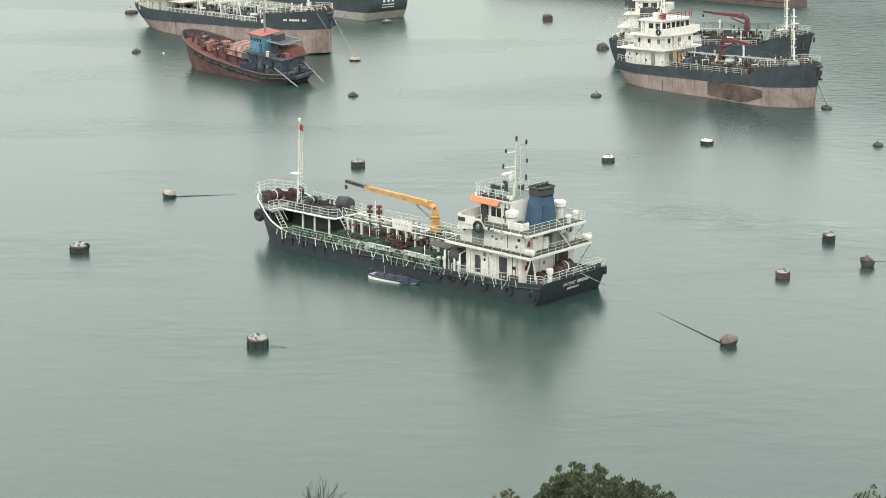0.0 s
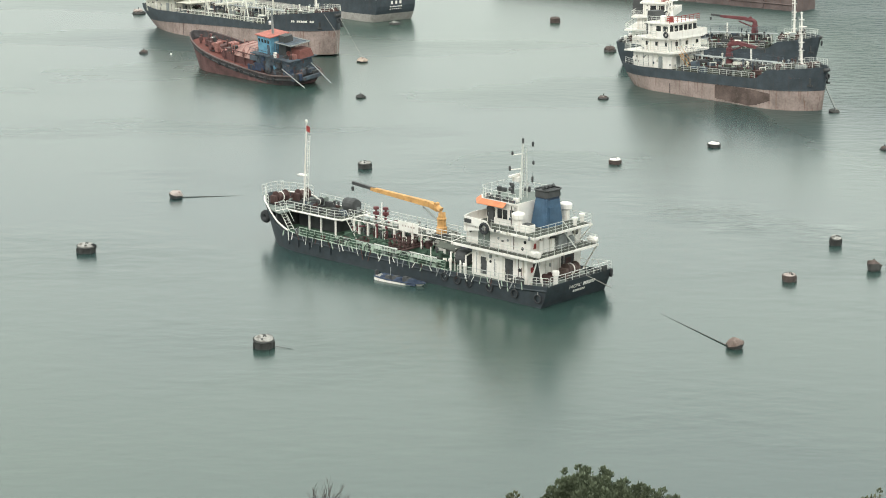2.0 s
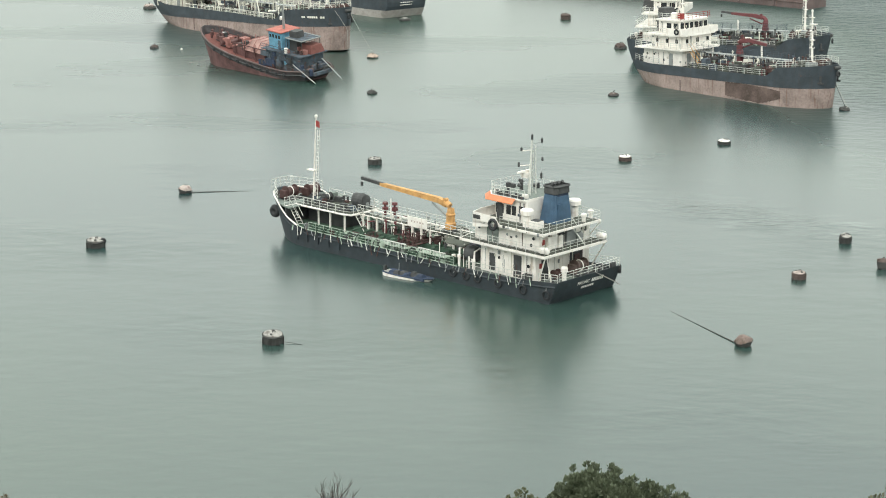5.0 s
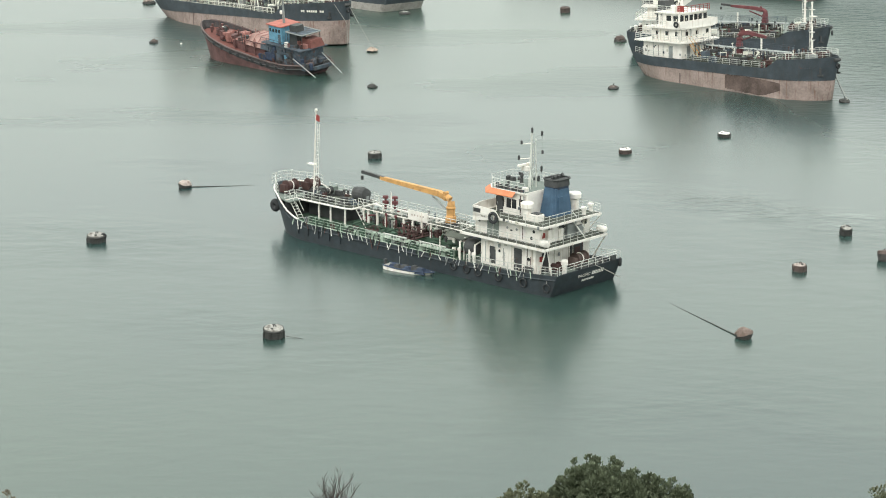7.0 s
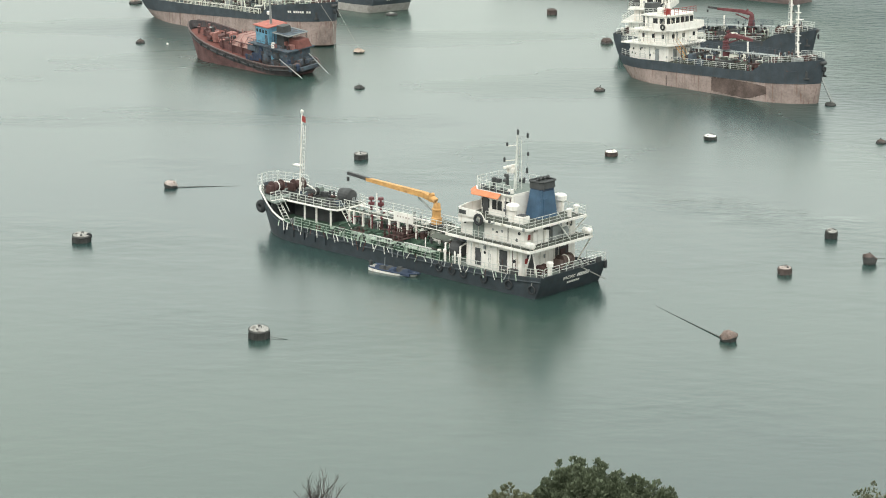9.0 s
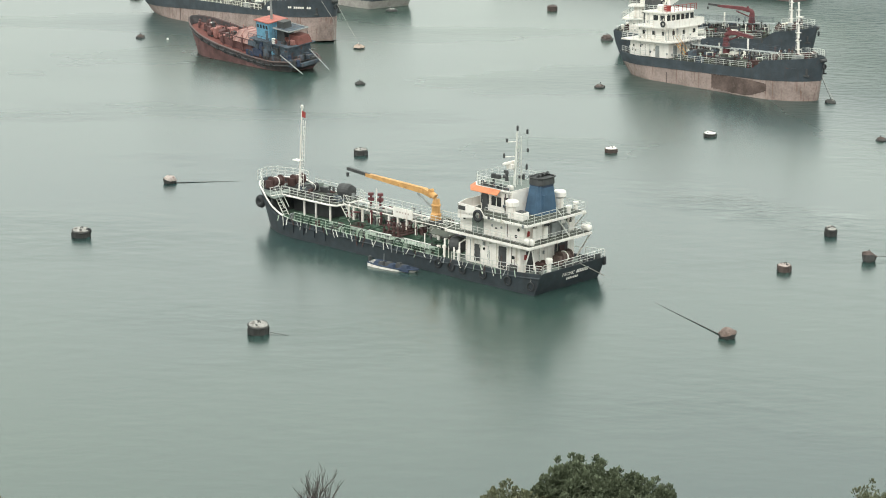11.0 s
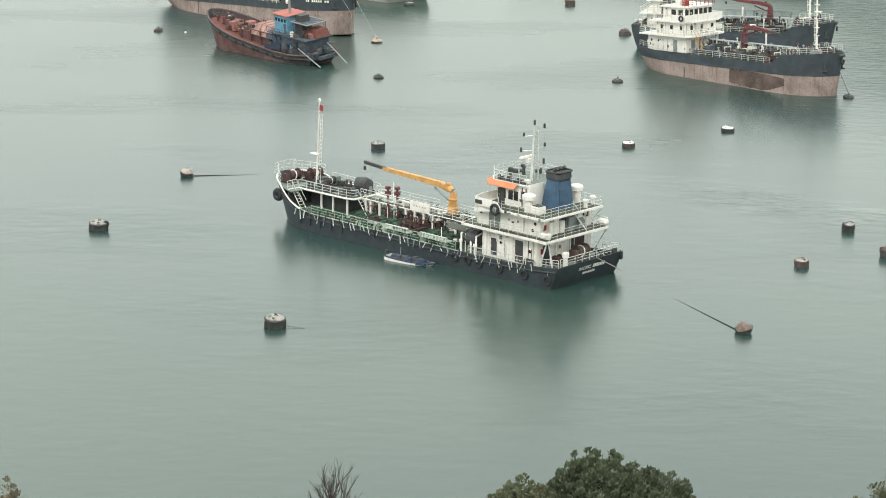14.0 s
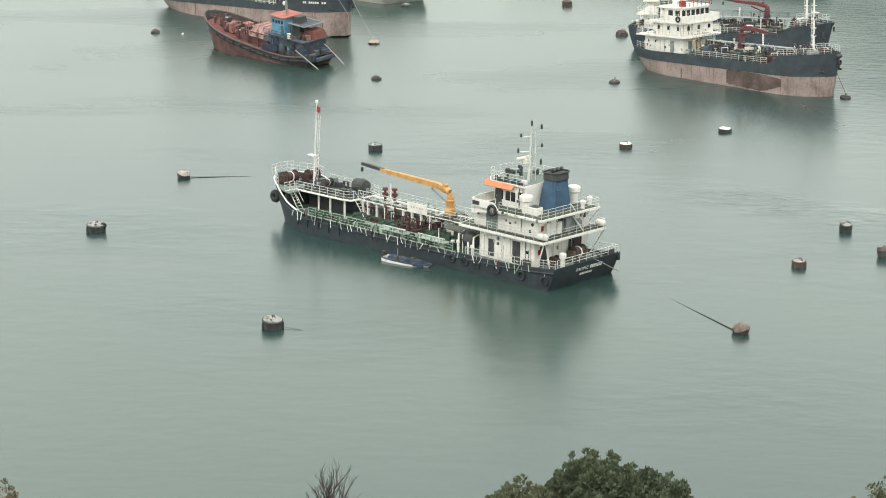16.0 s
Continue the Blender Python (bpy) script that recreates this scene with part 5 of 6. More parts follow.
            part("bridge_bulwark", g, M_WHITE if paint is M_RAIL else M_CREAM, ship)
    x0, x1, w, z0, z1, over, rows = tiers[-1]
    top_z = z1 + 0.22
    mid = (x0 + x1) / 2
    rm = part("radar_mast", Geo().tube([(mid, 0, top_z), (mid - 0.2, 0, top_z + 5.0)], 0.18, 8, 0.1), M_WHITE, ship)
    part("mast_leg", Geo().tube([(mid - 1.1, 0.0, top_z), (mid - 0.3, 0, top_z + 3.8)], 0.1, 8), M_WHITE, rm)
    part("mast_arm", Geo().box(mid - 0.2, mid, -1.4, 1.4, top_z + 2.9, top_z + 3.02), M_WHITE, rm)
    part("radar_scanner", Geo().box(mid + 0.4, mid + 0.65, -1.1, 1.1, top_z + 2.1, top_z + 2.3, 0.04), M_WHITE, rm)
    part("roof_tank", Geo().lathe([(0.55, 0), (0.55, 0.9), (0.4, 1.0)], (mid + 0.2, -w + 1.0, top_z), 16), M_WHITE, ship)
    part("fire_locker", Geo().box(mid + 0.9, mid + 1.7, -w + 0.9, -w + 1.6, top_z, top_z + 0.9, 0.04), M_RED, ship)
    part("funnel", Geo().prism([(x0 - 2.2, -1.3), (x0 - 0.3, -1.3), (x0 - 0.3, 1.3), (x0 - 2.2, 1.3)], z0, z1 + 1.6, [(x0 - 2.0, -1.0), (x0 - 0.5, -1.0), (x0 - 0.5, 1.0), (x0 - 2.0, 1.0)]), M_DARK, ship)
    railing(ship, [(x1 + 0.3, -w - 0.2, top_z), (x1 + 0.3, w + 0.2, top_z)], 0.9, M_RED if paint is M_RAIL else paint, 0.9, 0.045)
    railing(ship, [(x1 + 0.3, -w - 0.2, top_z), (x0, -w - 0.2, top_z)], 0.9, M_RAIL, 0.9, 0.04)
    tyre(ship, x1 + 0.3, -w - 1.1, z0 + 0.55, 0.35, 0.14, "y")
    # cargo deck
    cx0, cx1 = tiers[0][1] + 1.0, fc_x - 0.8
    if trunk:
        part("cargo_trunk", Geo().box(cx0, cx1, -B * 0.33, B * 0.33, deck_z - 0.02, deck_z + 0.55, 0.05), M_DECKDARK, ship)
    part("catwalk", Geo().box(cx0 - 0.9, fc_x + 0.2, -0.6, 0.6, deck_z + 2.0, deck_z + 2.08), M_GREYMETAL, ship)
    k = int((cx1 - cx0) / 2.2)
    for i in range(k + 1):
        for y in (-0.55, 0.55):
            x = cx0 + i * (cx1 - cx0) / k
            part("catwalk_post", Geo().box(x - 0.06, x + 0.06, y - 0.06, y + 0.06, deck_z + 0.3, deck_z + 2.02), paint, ship)
    for y in (-0.58, 0.58):
        railing(ship, [(cx0 - 0.9, y, deck_z + 2.08), (fc_x, y, deck_z + 2.08)], 0.95, M_TEALGREY if paint is M_RAIL else paint, 1.5, 0.025)
    deck_clutter(ship, cx0 + 0.3, cx1 - 0.3, B * 0.33, deck_z + (0.5 if trunk else 0), seed, clutter)
    ladder(ship, (cx0 + 1.6, -2.4, deck_z + 0.3), (cx0 - 0.6, -2.4, tiers[0][4] + 0.2), 0.7, (0, 1, 0), 8, M_YELLOW if paint is M_RAIL else paint)
    if crane:
        x, z, h, reach, dirx = crane
        part("crane_foundation", Geo().lathe([(0.6, 0), (0.6, z - deck_z)], (x, 0, deck_z), 14), M_CRANE_RED, ship)
        deck_crane(ship, x, 0.0, z, h, reach, dirx, M_CRANE_RED, None, 0.3 if dirx > 0 else -0.7)
        part("boom_rest", Geo().tube([(x + dirx * reach * 0.62, 0, deck_z + 0.3), (x + dirx * reach * 0.62, 0, z + h - 0.5)], 0.14, 8), M_WHITE, ship)
    if mast:
        m_ = lattice_mast(ship, mast[0], 0, fc_z - 0.35, mast[1], 0.0, M_WHITE, 0.78, 0.12, 0.2)
        for k, q in enumerate((0.2, 0.36, 0.5, 0.66, 0.9)):
            zq = fc_z - 0.35 + mast[1] * q
            part("mast_bracket", Geo().box(mast[0] - 0.4, mast[0] + 0.35, -0.25, 0.25, zq, zq + 0.1, 0.02), M_WHITE, m_)
            part("mast_lamp", Geo().lathe([(0.1, 0), (0.14, 0.06), (0.14, 0.26), (0.05, 0.32)], (mast[0] + (0.3 if k % 2 else -0.35), -0.15, zq + 0.1), 8), M_DARK if k % 2 else M_GREYMETAL, m_)
    return ship


def build_fleet():
    T = [(3.0, 10.8, 3.75, 3.5, 5.9, 1.1, "ports"), (4.5, 10.4, 3.55, 6.1, 8.0, 0.9, "squares"), (5.6, 9.9, 3.2, 8.2, 10.2, 0.45, "bridge")]
    top = [(0, 3.85), (6.5, 3.6), (27.5, 3.55), (28.4, 3.7), (29.8, 4.9), (37.3, 5.5)]
    a = build_tanker(pose(30.7, 333.4, -0.43, 0, -2.2, -47.5), "anchored tanker with tan boot, black sides and white house", 37.3, 9.4, top, [(0, 2.3), (37.3, 2.0)], 3.4, 29.0, 4.9, T, M_RAIL, (19.0, 5.4, 2.2, 6.8, 1), (32.6, 8.2), seed=3, clutter=190, patch=(20.2, 30.4, -0.6, 2.08), counter=4.7)
    T2 = [(2.8, 9.0, 4.0, 3.5, 5.9, 1.1, "ports"), (3.6, 8.4, 3.8, 6.1, 8.0, 0.9, "squares"), (4.4, 8.2, 3.2, 8.2, 10.2, 0.45, "bridge")]
    b = build_tanker(pose(29.9, 353.2, 0.0, 0, -0.5, -17), "anchored black tanker with white house and red crane", 33.0, 10.0, [(0, 3.85), (6, 3.6), (24.5, 3.55), (25.3, 3.7), (26.6, 4.8), (33.0, 5.3)], [(0, -0.4), (33, -0.4)], 3.4, 25.8, 4.9, T2, M_RAIL, (22.2, 5.2, 2.3, 7.2, -1), (28.6, 8.8), seed=8, clutter=110, counter=1.8)
    T3 = [(3.0, 12.5, 4.4, 2.95, 5.45, 0.9, "ports"), (4.0, 11.5, 4.2, 5.65, 7.95, 0.9, "squares"), (5.0, 10.5, 3.8, 8.15, 10.3, 0.45, "bridge")]
    c = build_tanker(pose(-52.9, 403.0, 0, 0, -2.0, -50.3), "long black tanker with tan boot and crowded cream deck", 56.3, 11.0, [(0, 4.0), (8, 3.5), (30, 3.4), (42, 3.1), (43, 3.3), (44.8, 4.9), (56.8, 5.8)], [(0, 1.3), (56.8, 2.5)], 2.85, 43.6, 5.0, T3, M_RAILC, None, (50.2, 8.0), seed=12, clutter=190, counter=7.5, name=(0.876, 11, 0.17, M_RAILC))
    for y in (-5.2, 5.2):
        railing(c, [(14.0, y, 2.9), (42.0, y, 2.9)], 1.15, M_RAILC, 1.3, 0.06, 2)
    deck_clutter(c, 45.2, 52.4, 2.6, 4.66, 66, 90)
    deck_clutter(c, 13.5, 42.5, 4.8, 2.87, 67, 150)
    deck_clutter(b, 26.4, 30.4, 2.1, 4.46, 68, 40)
    random.seed(70)
    for i in range(44):
        # stanchions, davits and pipe frames that crowd the long tanker's deck
        x, y, h = random.uniform(13.5, 42.5), random.uniform(-4.6, 4.6), random.uniform(1.2, 3.0)
        q = [(x, y, 2.85), (x, y, 2.85 + h), (x + random.choice((-0.8, 0.8, 0.0)), y + random.choice((-0.7, 0.7)), 2.85 + h + random.uniform(-0.3, 0.3))]
        part("pipe_frame", Geo().tube(q, random.choice((0.06, 0.08, 0.11)), 6), random.choice((M_RAILC, M_RAILC, M_CREAM, M_WHITE, M_GREYMETAL)), c)
    deck_clutter(a, 29.6, 34.2, 2.1, 4.56, 61, 60)
    deck_clutter(a, 11.5, 27.5, 4.0, 3.42, 62, 70)
    deck_clutter(b, 10.0, 24.5, 4.3, 3.42, 63, 50)
    for x in (15.5, 21.0, 27.5, 33.5):
        g = Geo().tube([(x, -3.6, 2.4), (x + 0.9, -3.6, 6.4), (x + 1.8, -3.6, 2.4)], 0.13, 6)
        part("derrick_frame", g, M_RAILC, c)
    for x in (17.0, 23.5, 30.0, 35.8):
        part("derrick_post", Geo().tube([(x, 1.2, 2.4), (x, 1.2, 8.5)], 0.16, 8), M_CREAM, c)
    part("deck_canopy", Geo().box(13.5, 18.0, -4.6, 1.0, 5.0, 5.12, 0.03), M_CREAM, c)
    part("hose_gantry", Geo().box(25.0, 26.0, -4.0, 4.0, 5.2, 5.5, 0.04), M_CREAM, c)
    # far tanker seen from astern, and a long brown hull beyond
    d = thing("tanker_ship", pose(-8.2, 404.0, 0, 0, 1.0, 128), "distant black ship seen from astern with pale boot", "ship", "anchored tankers")
    H = Hull(46, 11.0, [(0, 4.4), (12, 3.6), (38, 3.6), (41, 5.4), (46, 5.8)], keel=-1.0, rake=1.5, counter=2.0, stern=0.82, height=4.4)
    bt = lambda x: 1.5
    part("boot_topping", H.band(lambda x: -1.0, bt, 5, 40), M_BOOT_GREY, d, "pale grey boot topping", smooth=True)
    part("hull", H.band(bt, H.top, 4, 40, wall=0.12, deck=lambda x: 3.0), M_BLACK_HAZED, d)
    part("main_deck", H.deck(lambda x: 3.0, 0.01, 0.97, 30, 0.12), M_GREYDECK, d)
    railing(d, [(0.3, -4.3, 4.4), (0.3, 4.3, 4.4)], 0.9, M_RAIL, 1.2)
    for side in (1, -1):
        railing(d, H.edge(lambda x: H.top(x), 0.01, 0.5, 20, side, 0.12), 0.9, M_RAIL, 1.4)
    part("house_tier", Geo().box(6, 15, -4.2, 4.2, 3.0, 8.0, 0.05), M_CREAM, d)
    part("deck_slab", Geo().box(4.6, 16, -5.2, 5.2, 5.4, 5.62, 0.04), M_CREAM, d)
    winch(d, 2.4, 0, 3.0, 1.0)
    for row, z in enumerate((3.3, 2.75, 2.3)):
        for i in range(3 if row == 0 else 6):
            y = (1.2 - i * 1.0) if row == 0 else (1.4 - i * 0.48)
            w = 0.45 if row == 0 else 0.36
            x = H.point(0, z)[0] - 0.03
            part("stern_name_bar", Geo().box(x, x + 0.06, y - w, y, z, z + (0.6 if row == 0 else 0.32)), M_WHITE, d)
    e = thing("cargo_barge", pose(71.4, 417.0, 0, 0, 0, 138.5), "long weathered red-brown steel barge", "barge")
    H = Hull(80, 6.5, [(0, 4.4), (80, 4.4)], keel=-0.5, rake=4.0, counter=0.0, full=0.9, stern=0.94, bluntness=0.5, height=4.4)
    part("hull", H.band(lambda x: -0.5, H.top, 5, 50, wall=0.15, deck=lambda x: 3.9), M_BROWN, e, "weathered brown hull")
    part("main_deck", H.deck(lambda x: 3.9, 0.003, 0.98, 30, 0.14), M_BROWN, e)
    part("rubbing_strake", Geo().tube(H.edge(lambda x: 1.2, 0.0, 0.95, 30, 1, -0.05), 0.14, 6), M_BROWN, e)
    for x in (0.6, 8, 16, 24, 32):
        part("fender_post", Geo().box(x - 0.2, x + 0.2, 3.1, 3.4, 0.2, 4.3, 0.04), M_BROWN, e)
    for i in (0, 1):
        part("draught_mark", Geo().box(19 + i * 1.1, 19.7 + i * 1.1, 3.27, 3.31, 0.9, 1.6), M_WHITE, e)
    for x in (3, 14, 26):
        bollard(e, x, 2.4, 3.9)


def build_red_vessel():
    v = thing("workboat", pose(-19.05, 329.9, 0.15, -7.0, -3, 132), "old red-oxide workboat with sky-blue wheelhouse and red roof", "boat")
    L = 30.6
    H = Hull(L, 7.9, [(0, 1.7), (5, 1.35), (10, 1.3), (19, 1.8), (25, 2.65), (31.6, 4.0)], keel=-1.4, rake=2.2, counter=3.0, full=0.68, stern=0.6, bluntness=0.62, height=3.6, off=1.2)
    bt = lerp_table([(0, 0.0), (6, 0.1), (16, 0.6), (31.6, 2.6)])
    dk = lerp_table([(0, 1.0), (10, 0.85), (19, 1.25), (31.6, 2.8)])
    part("boot_topping", H.band(lambda x: -1.4, bt, 5, 44), M_REDHULL, v, "red oxide lower hull with rust streaks", smooth=True)
    part("hull", H.band(bt, H.top, 4, 50, wall=0.14, deck=dk), M_SCUFF, v, "black scuffed bulwark")
    part("main_deck", H.deck(dk, 0.02, 0.98, 36, 0.14), M_PATCHRED, v, "faded dull red deck")
    for side in (1, -1):
        part("gunwale", Geo().tube(H.edge(lambda x: H.top(x) + 0.03, 0.02, 0.985, 40, side, 0.02), 0.14, 6), M_BROWN, v, smooth=True)
        part("rubbing_strake", Geo().tube(H.edge(lambda x: H.top(x) - 0.6, 0.03, 0.97, 40, side, -0.05), 0.1, 6), M_DARK, v)
        for x in (5.2, 7.1, 9.6, 11.3, 13.8, 15.2, 17.9, 20.0, 22.4, 24.6):
            p = H.point((x - 1.2) / L, H.top(x - 1.2) - 0.55 - 0.06 * math.sin(x * 3), -0.13)
            tyre(v, p[0], side * p[1], p[2], 0.2, 0.12)
    part("hold_coaming", Geo().box(13.2, 21.6, -2.0, 2.0, 1.0, 2.5, 0.06), M_REDHULL, v)
    part("hatch_cover", Geo().prism([(13.0, -2.5), (17.9, -2.5), (17.9, 2.3), (13.0, 2.3)], 2.5, 4.0, [(13.2, -1.6), (17.6, -1.6), (17.6, 0.9), (13.2, 0.9)]).rough(0.08, 0.8, 2), M_HATCH, v, "pale pink tarpaulin over the hatch")
    for x in (13.6, 14.9, 16.2, 17.4):
        part("tarpaulin_batten", Geo().tube([(x, 2.36, 2.5), (x, 0.98, 4.06), (x, -1.66, 4.06)], 0.05, 5), M_PINK, v)
    for i in range(4):
        part("hatch_board", Geo().box(17.9 + i * 0.95, 18.75 + i * 0.95, -1.95, 1.95, 2.5, 2.62, 0.02), M_PINK if i % 2 else M_REDHULL, v)
    for x in (12.6, 15.2, 17.8, 20.4):
        for y in (-2.3, 2.3):
            part("stanchion", Geo().box(x - 0.09, x + 0.09, y - 0.09, y + 0.09, 1.0, 3.3, 0.02), M_REDHULL, v)
    for y in (-2.3, 2.3):
        part("side_beam", Geo().box(12.6, 20.5, y - 0.07, y + 0.07, 3.2, 3.34), M_REDHULL, v)
    winch(v, 26.6, 0, 2.2, 1.0, M_REDHULL)
    winch(v, 24.6, 1.2, 1.9, 0.7, M_REDHULL)
    winch(v, 24.4, -1.3, 1.9, 0.7, M_MAROON)
    part("windlass_house", Geo().box(22.4, 23.6, -1.6, 1.4, 1.6, 2.9, 0.06), M_REDHULL, v)
    for x, y in ((28.4, 1.1), (28.4, -1.1), (29.6, 0)):
        part("bitt", Geo().lathe([(0.18, 0), (0.18, 0.9), (0.24, 0.92), (0.24, 1.0)], (x, y, 2.5), 10), M_REDHULL, v)
    part("deck_store", Geo().box(21.8, 23.2, -1.9, -0.6, 1.9, 3.0, 0.05), M_PINK, v)
    part("house_tier", Geo().box(3.4, 12.2, -2.3, 2.3, 0.9, 3.7, 0.06), M_TEALGREY, v, "worn blue-grey lower house")
    for x in (4.2, 6.2, 8.2, 10.4):
        window(v, x, 2.31, 2.6, 0.5, 0.5, "y", frame_mat=M_SKYBLUE)
    door(v, 11.4, 2.31, 1.1, 0.75, 1.7, M_SKYBLUE)
    door(v, 7.2, 2.31, 1.1, 0.75, 1.7, M_SKYBLUE)
    part("boat_deck", Geo().box(2.7, 12.8, -2.7, 2.7, 3.7, 3.86, 0.03), M_TEALGREY, v)
    part("wheelhouse", Geo().box(8.5, 11.8, -1.8, 1.8, 3.86, 6.6, 0.05), M_SKYBLUE, v, "sky-blue wheelhouse with a row of windows")
    part("wheelhouse_roof", Geo().box(8.3, 12.2, -2.0, 2.0, 6.6, 6.76, 0.04), M_ROOFRED, v, "faded red roof")
    for x in (9.0, 9.75, 10.5, 11.25):
        window(v, x, 1.81, 5.9, 0.5, 0.55, "y", frame_mat=M_SKYBLUE)
    for y in (-1.1, 0, 1.1):
        window(v, 11.81, y, 5.8, 0.7, 0.6, "x", frame_mat=M_SKYBLUE)
    door(v, 9.1, 1.81, 3.9, 0.6, 1.5, M_TEALGREY)
    part("mast", Geo().tube([(10.0, 0, 6.7), (9.8, 0, 10.6)], 0.22, 8, 0.14), M_GREYMETAL, v)
    part("mast_lamp", Geo().lathe([(0.25, 0), (0.3, 0.2), (0.25, 0.5)], (10.3, 0.1, 8.2), 10), M_WHITE, v)
    part("funnel", Geo().prism([(5.8, -0.9), (7.8, -0.9), (7.8, 0.9), (5.8, 0.9)], 3.86, 7.0, [(6.0, -0.75), (7.6, -0.75), (7.6, 0.75), (6.0, 0.75)]), M_DARK, v, "black funnel")
    part("canopy", Geo().box(3.6, 7.6, -2.2, 1.6, 5.9, 6.0, 0.02), M_TEALGREY, v, "flat dark netting canopy")
    part("canopy_frame", Geo().tube([(3.6, -2.2, 6.02), (7.6, -2.2, 6.02), (7.6, 1.6, 6.02), (3.6, 1.6, 6.02), (3.6, -2.2, 6.02)], 0.11, 5), M_GREYMETAL, v, "pale pipe frame")
    for x in (3.8, 7.4):
        for y in (-2.1, 1.5):
            part("canopy_post", Geo().tube([(x, y, 3.8), (x, y, 5.92)], 0.05, 5), M_DARK, v)
    part("side_canopy", Geo().box(11.6, 14.8, -3.0, -1.2, 5.4, 5.5, 0.02), M_GREYMETAL, v)
    for x in (11.8, 14.6):
        part("canopy_post", Geo().tube([(x, -2.8, 1.2), (x, -2.8, 5.42)], 0.06, 5), M_DARK, v)
    part("reddish_tarp", Geo().prism([(2.8, -2.2), (5.6, -2.2), (5.6, 0.6), (2.8, 0.6)], 3.86, 5.1, [(3.1, -1.9), (5.4, -1.9), (5.4, 0.2), (3.1, 0.2)]).rough(0.12, 0.9, 4), M_PATCHRED, v, "dull red tarpaulin over gear")
    part("white_drum", Geo().lathe([(0.3, 0), (0.32, 0.4), (0.3, 0.8)], (6.8, 2.3, 3.86), 12), M_WHITE, v)
    railing(v, [(5.5, 2.8, 3.86), (12.7, 2.8, 3.86)], 0.8, M_TEALGREY, 1.9, 0.035, 2)
    railing(v, [(5.5, -2.8, 3.86), (12.7, -2.8, 3.86)], 0.8, M_TEALGREY, 1.9, 0.035, 2)
    random.seed(21)
    for i in range(30):
        x, y = random.uniform(4.0, 13.0), random.choice((-1, 1)) * random.uniform(2.3, 2.6)
        part("deck_gear", Geo().box(x - 0.3, x + 0.3, y - 0.2, y + 0.2, 1.0, 1.0 + random.uniform(0.4, 1.1), 0.04), random.choice((M_TEALGREY, M_DARK, M_MAROON, M_BROWN)), v)
    for a, b in (((4.3, 3.15, 2.6), (-1.0, 3.1, 0.5)), ((2.8, -1.5, 2.8), (-1.7, -1.5, 0.35))):
        part("stern_spar", Geo().tube([a, b], 0.09, 6), M_GREYMETAL, v, "pale slanting spar")
    # clutter on the boat deck, posts and boards over the hold
    for i in range(16):
        x, y = random.uniform(3.1, 7.8), random.uniform(-2.4, 2.3)
        w, h = random.uniform(0.15, 0.5), random.uniform(0.2, 0.8)
        part("deck_gear", Geo().box(x - w, x + w, y - w * 0.7, y + w * 0.7, 3.85, 3.86 + h, 0.04), random.choice((M_MAROON, M_DARK, M_TEALGREY, M_BROWN, M_PINK)), v)
    for i in range(22):
        x, y = random.uniform(12.8, 23.5), random.uniform(-2.4, 2.4)
        part("hold_post", Geo().tube([(x, y, 2.3), (x + random.uniform(-0.2, 0.2), y, random.uniform(3.0, 4.1))], random.uniform(0.05, 0.1), 6), random.choice((M_PINK, M_REDHULL, M_PINK, M_DARK)), v)
    for i in range(14):
        x, y = random.uniform(18.0, 27.0), random.uniform(-2.0, 1.6)
        part("loose_board", Geo().box(x - random.uniform(0.4, 1.2), x + 0.5, y - 0.15, y + 0.2, 3.1, 3.24, 0.01) if x < 17.6 else Geo().box(x - 0.4, x + 0.4, y - 0.3, y + 0.3, 1.9, 2.9 + random.uniform(0, 0.6), 0.03), random.choice((M_PINK, M_REDHULL, M_DARK, M_BROWN)), v)
    # nets, tarpaulins and gear slung along the lower house and over the stern
    random.seed(52)
    for i in range(34):
        x, z = random.uniform(2.6, 13.2), random.uniform(1.2, 3.2)
        w, h = random.uniform(0.3, 1.1), random.uniform(0.2, 0.7)
        g = Geo().box(x - w, x + w, 2.36, 2.42 + random.uniform(0.05, 0.35), z - h, z + h, 0.06).rough(0.2, 1.3, i)
        part("slung_gear", g, random.choice((M_TEALGREY, M_TEALGREY, M_TEALGREY, M_TARP, M_DARK, M_SCUFF)), v)
    for i in range(16):
        x, y = random.uniform(1.3, 4.2), random.uniform(-2.6, 2.6)
        w = random.uniform(0.2, 0.5)
        part("covered_net", Geo().box(x - w, x + w, y - w, y + w, 0.95, 1.4 + random.uniform(0.1, 1.0), 0.06).rough(0.18, 1.4, i + 7), random.choice((M_TEALGREY, M_TARP, M_DARK, M_DARK, M_BROWN)), v)
    part("stern_bench", Geo().box(0.7, 1.3, -1.8, 1.8, 1.0, 1.5, 0.04), M_TEALGREY, v)
    return v


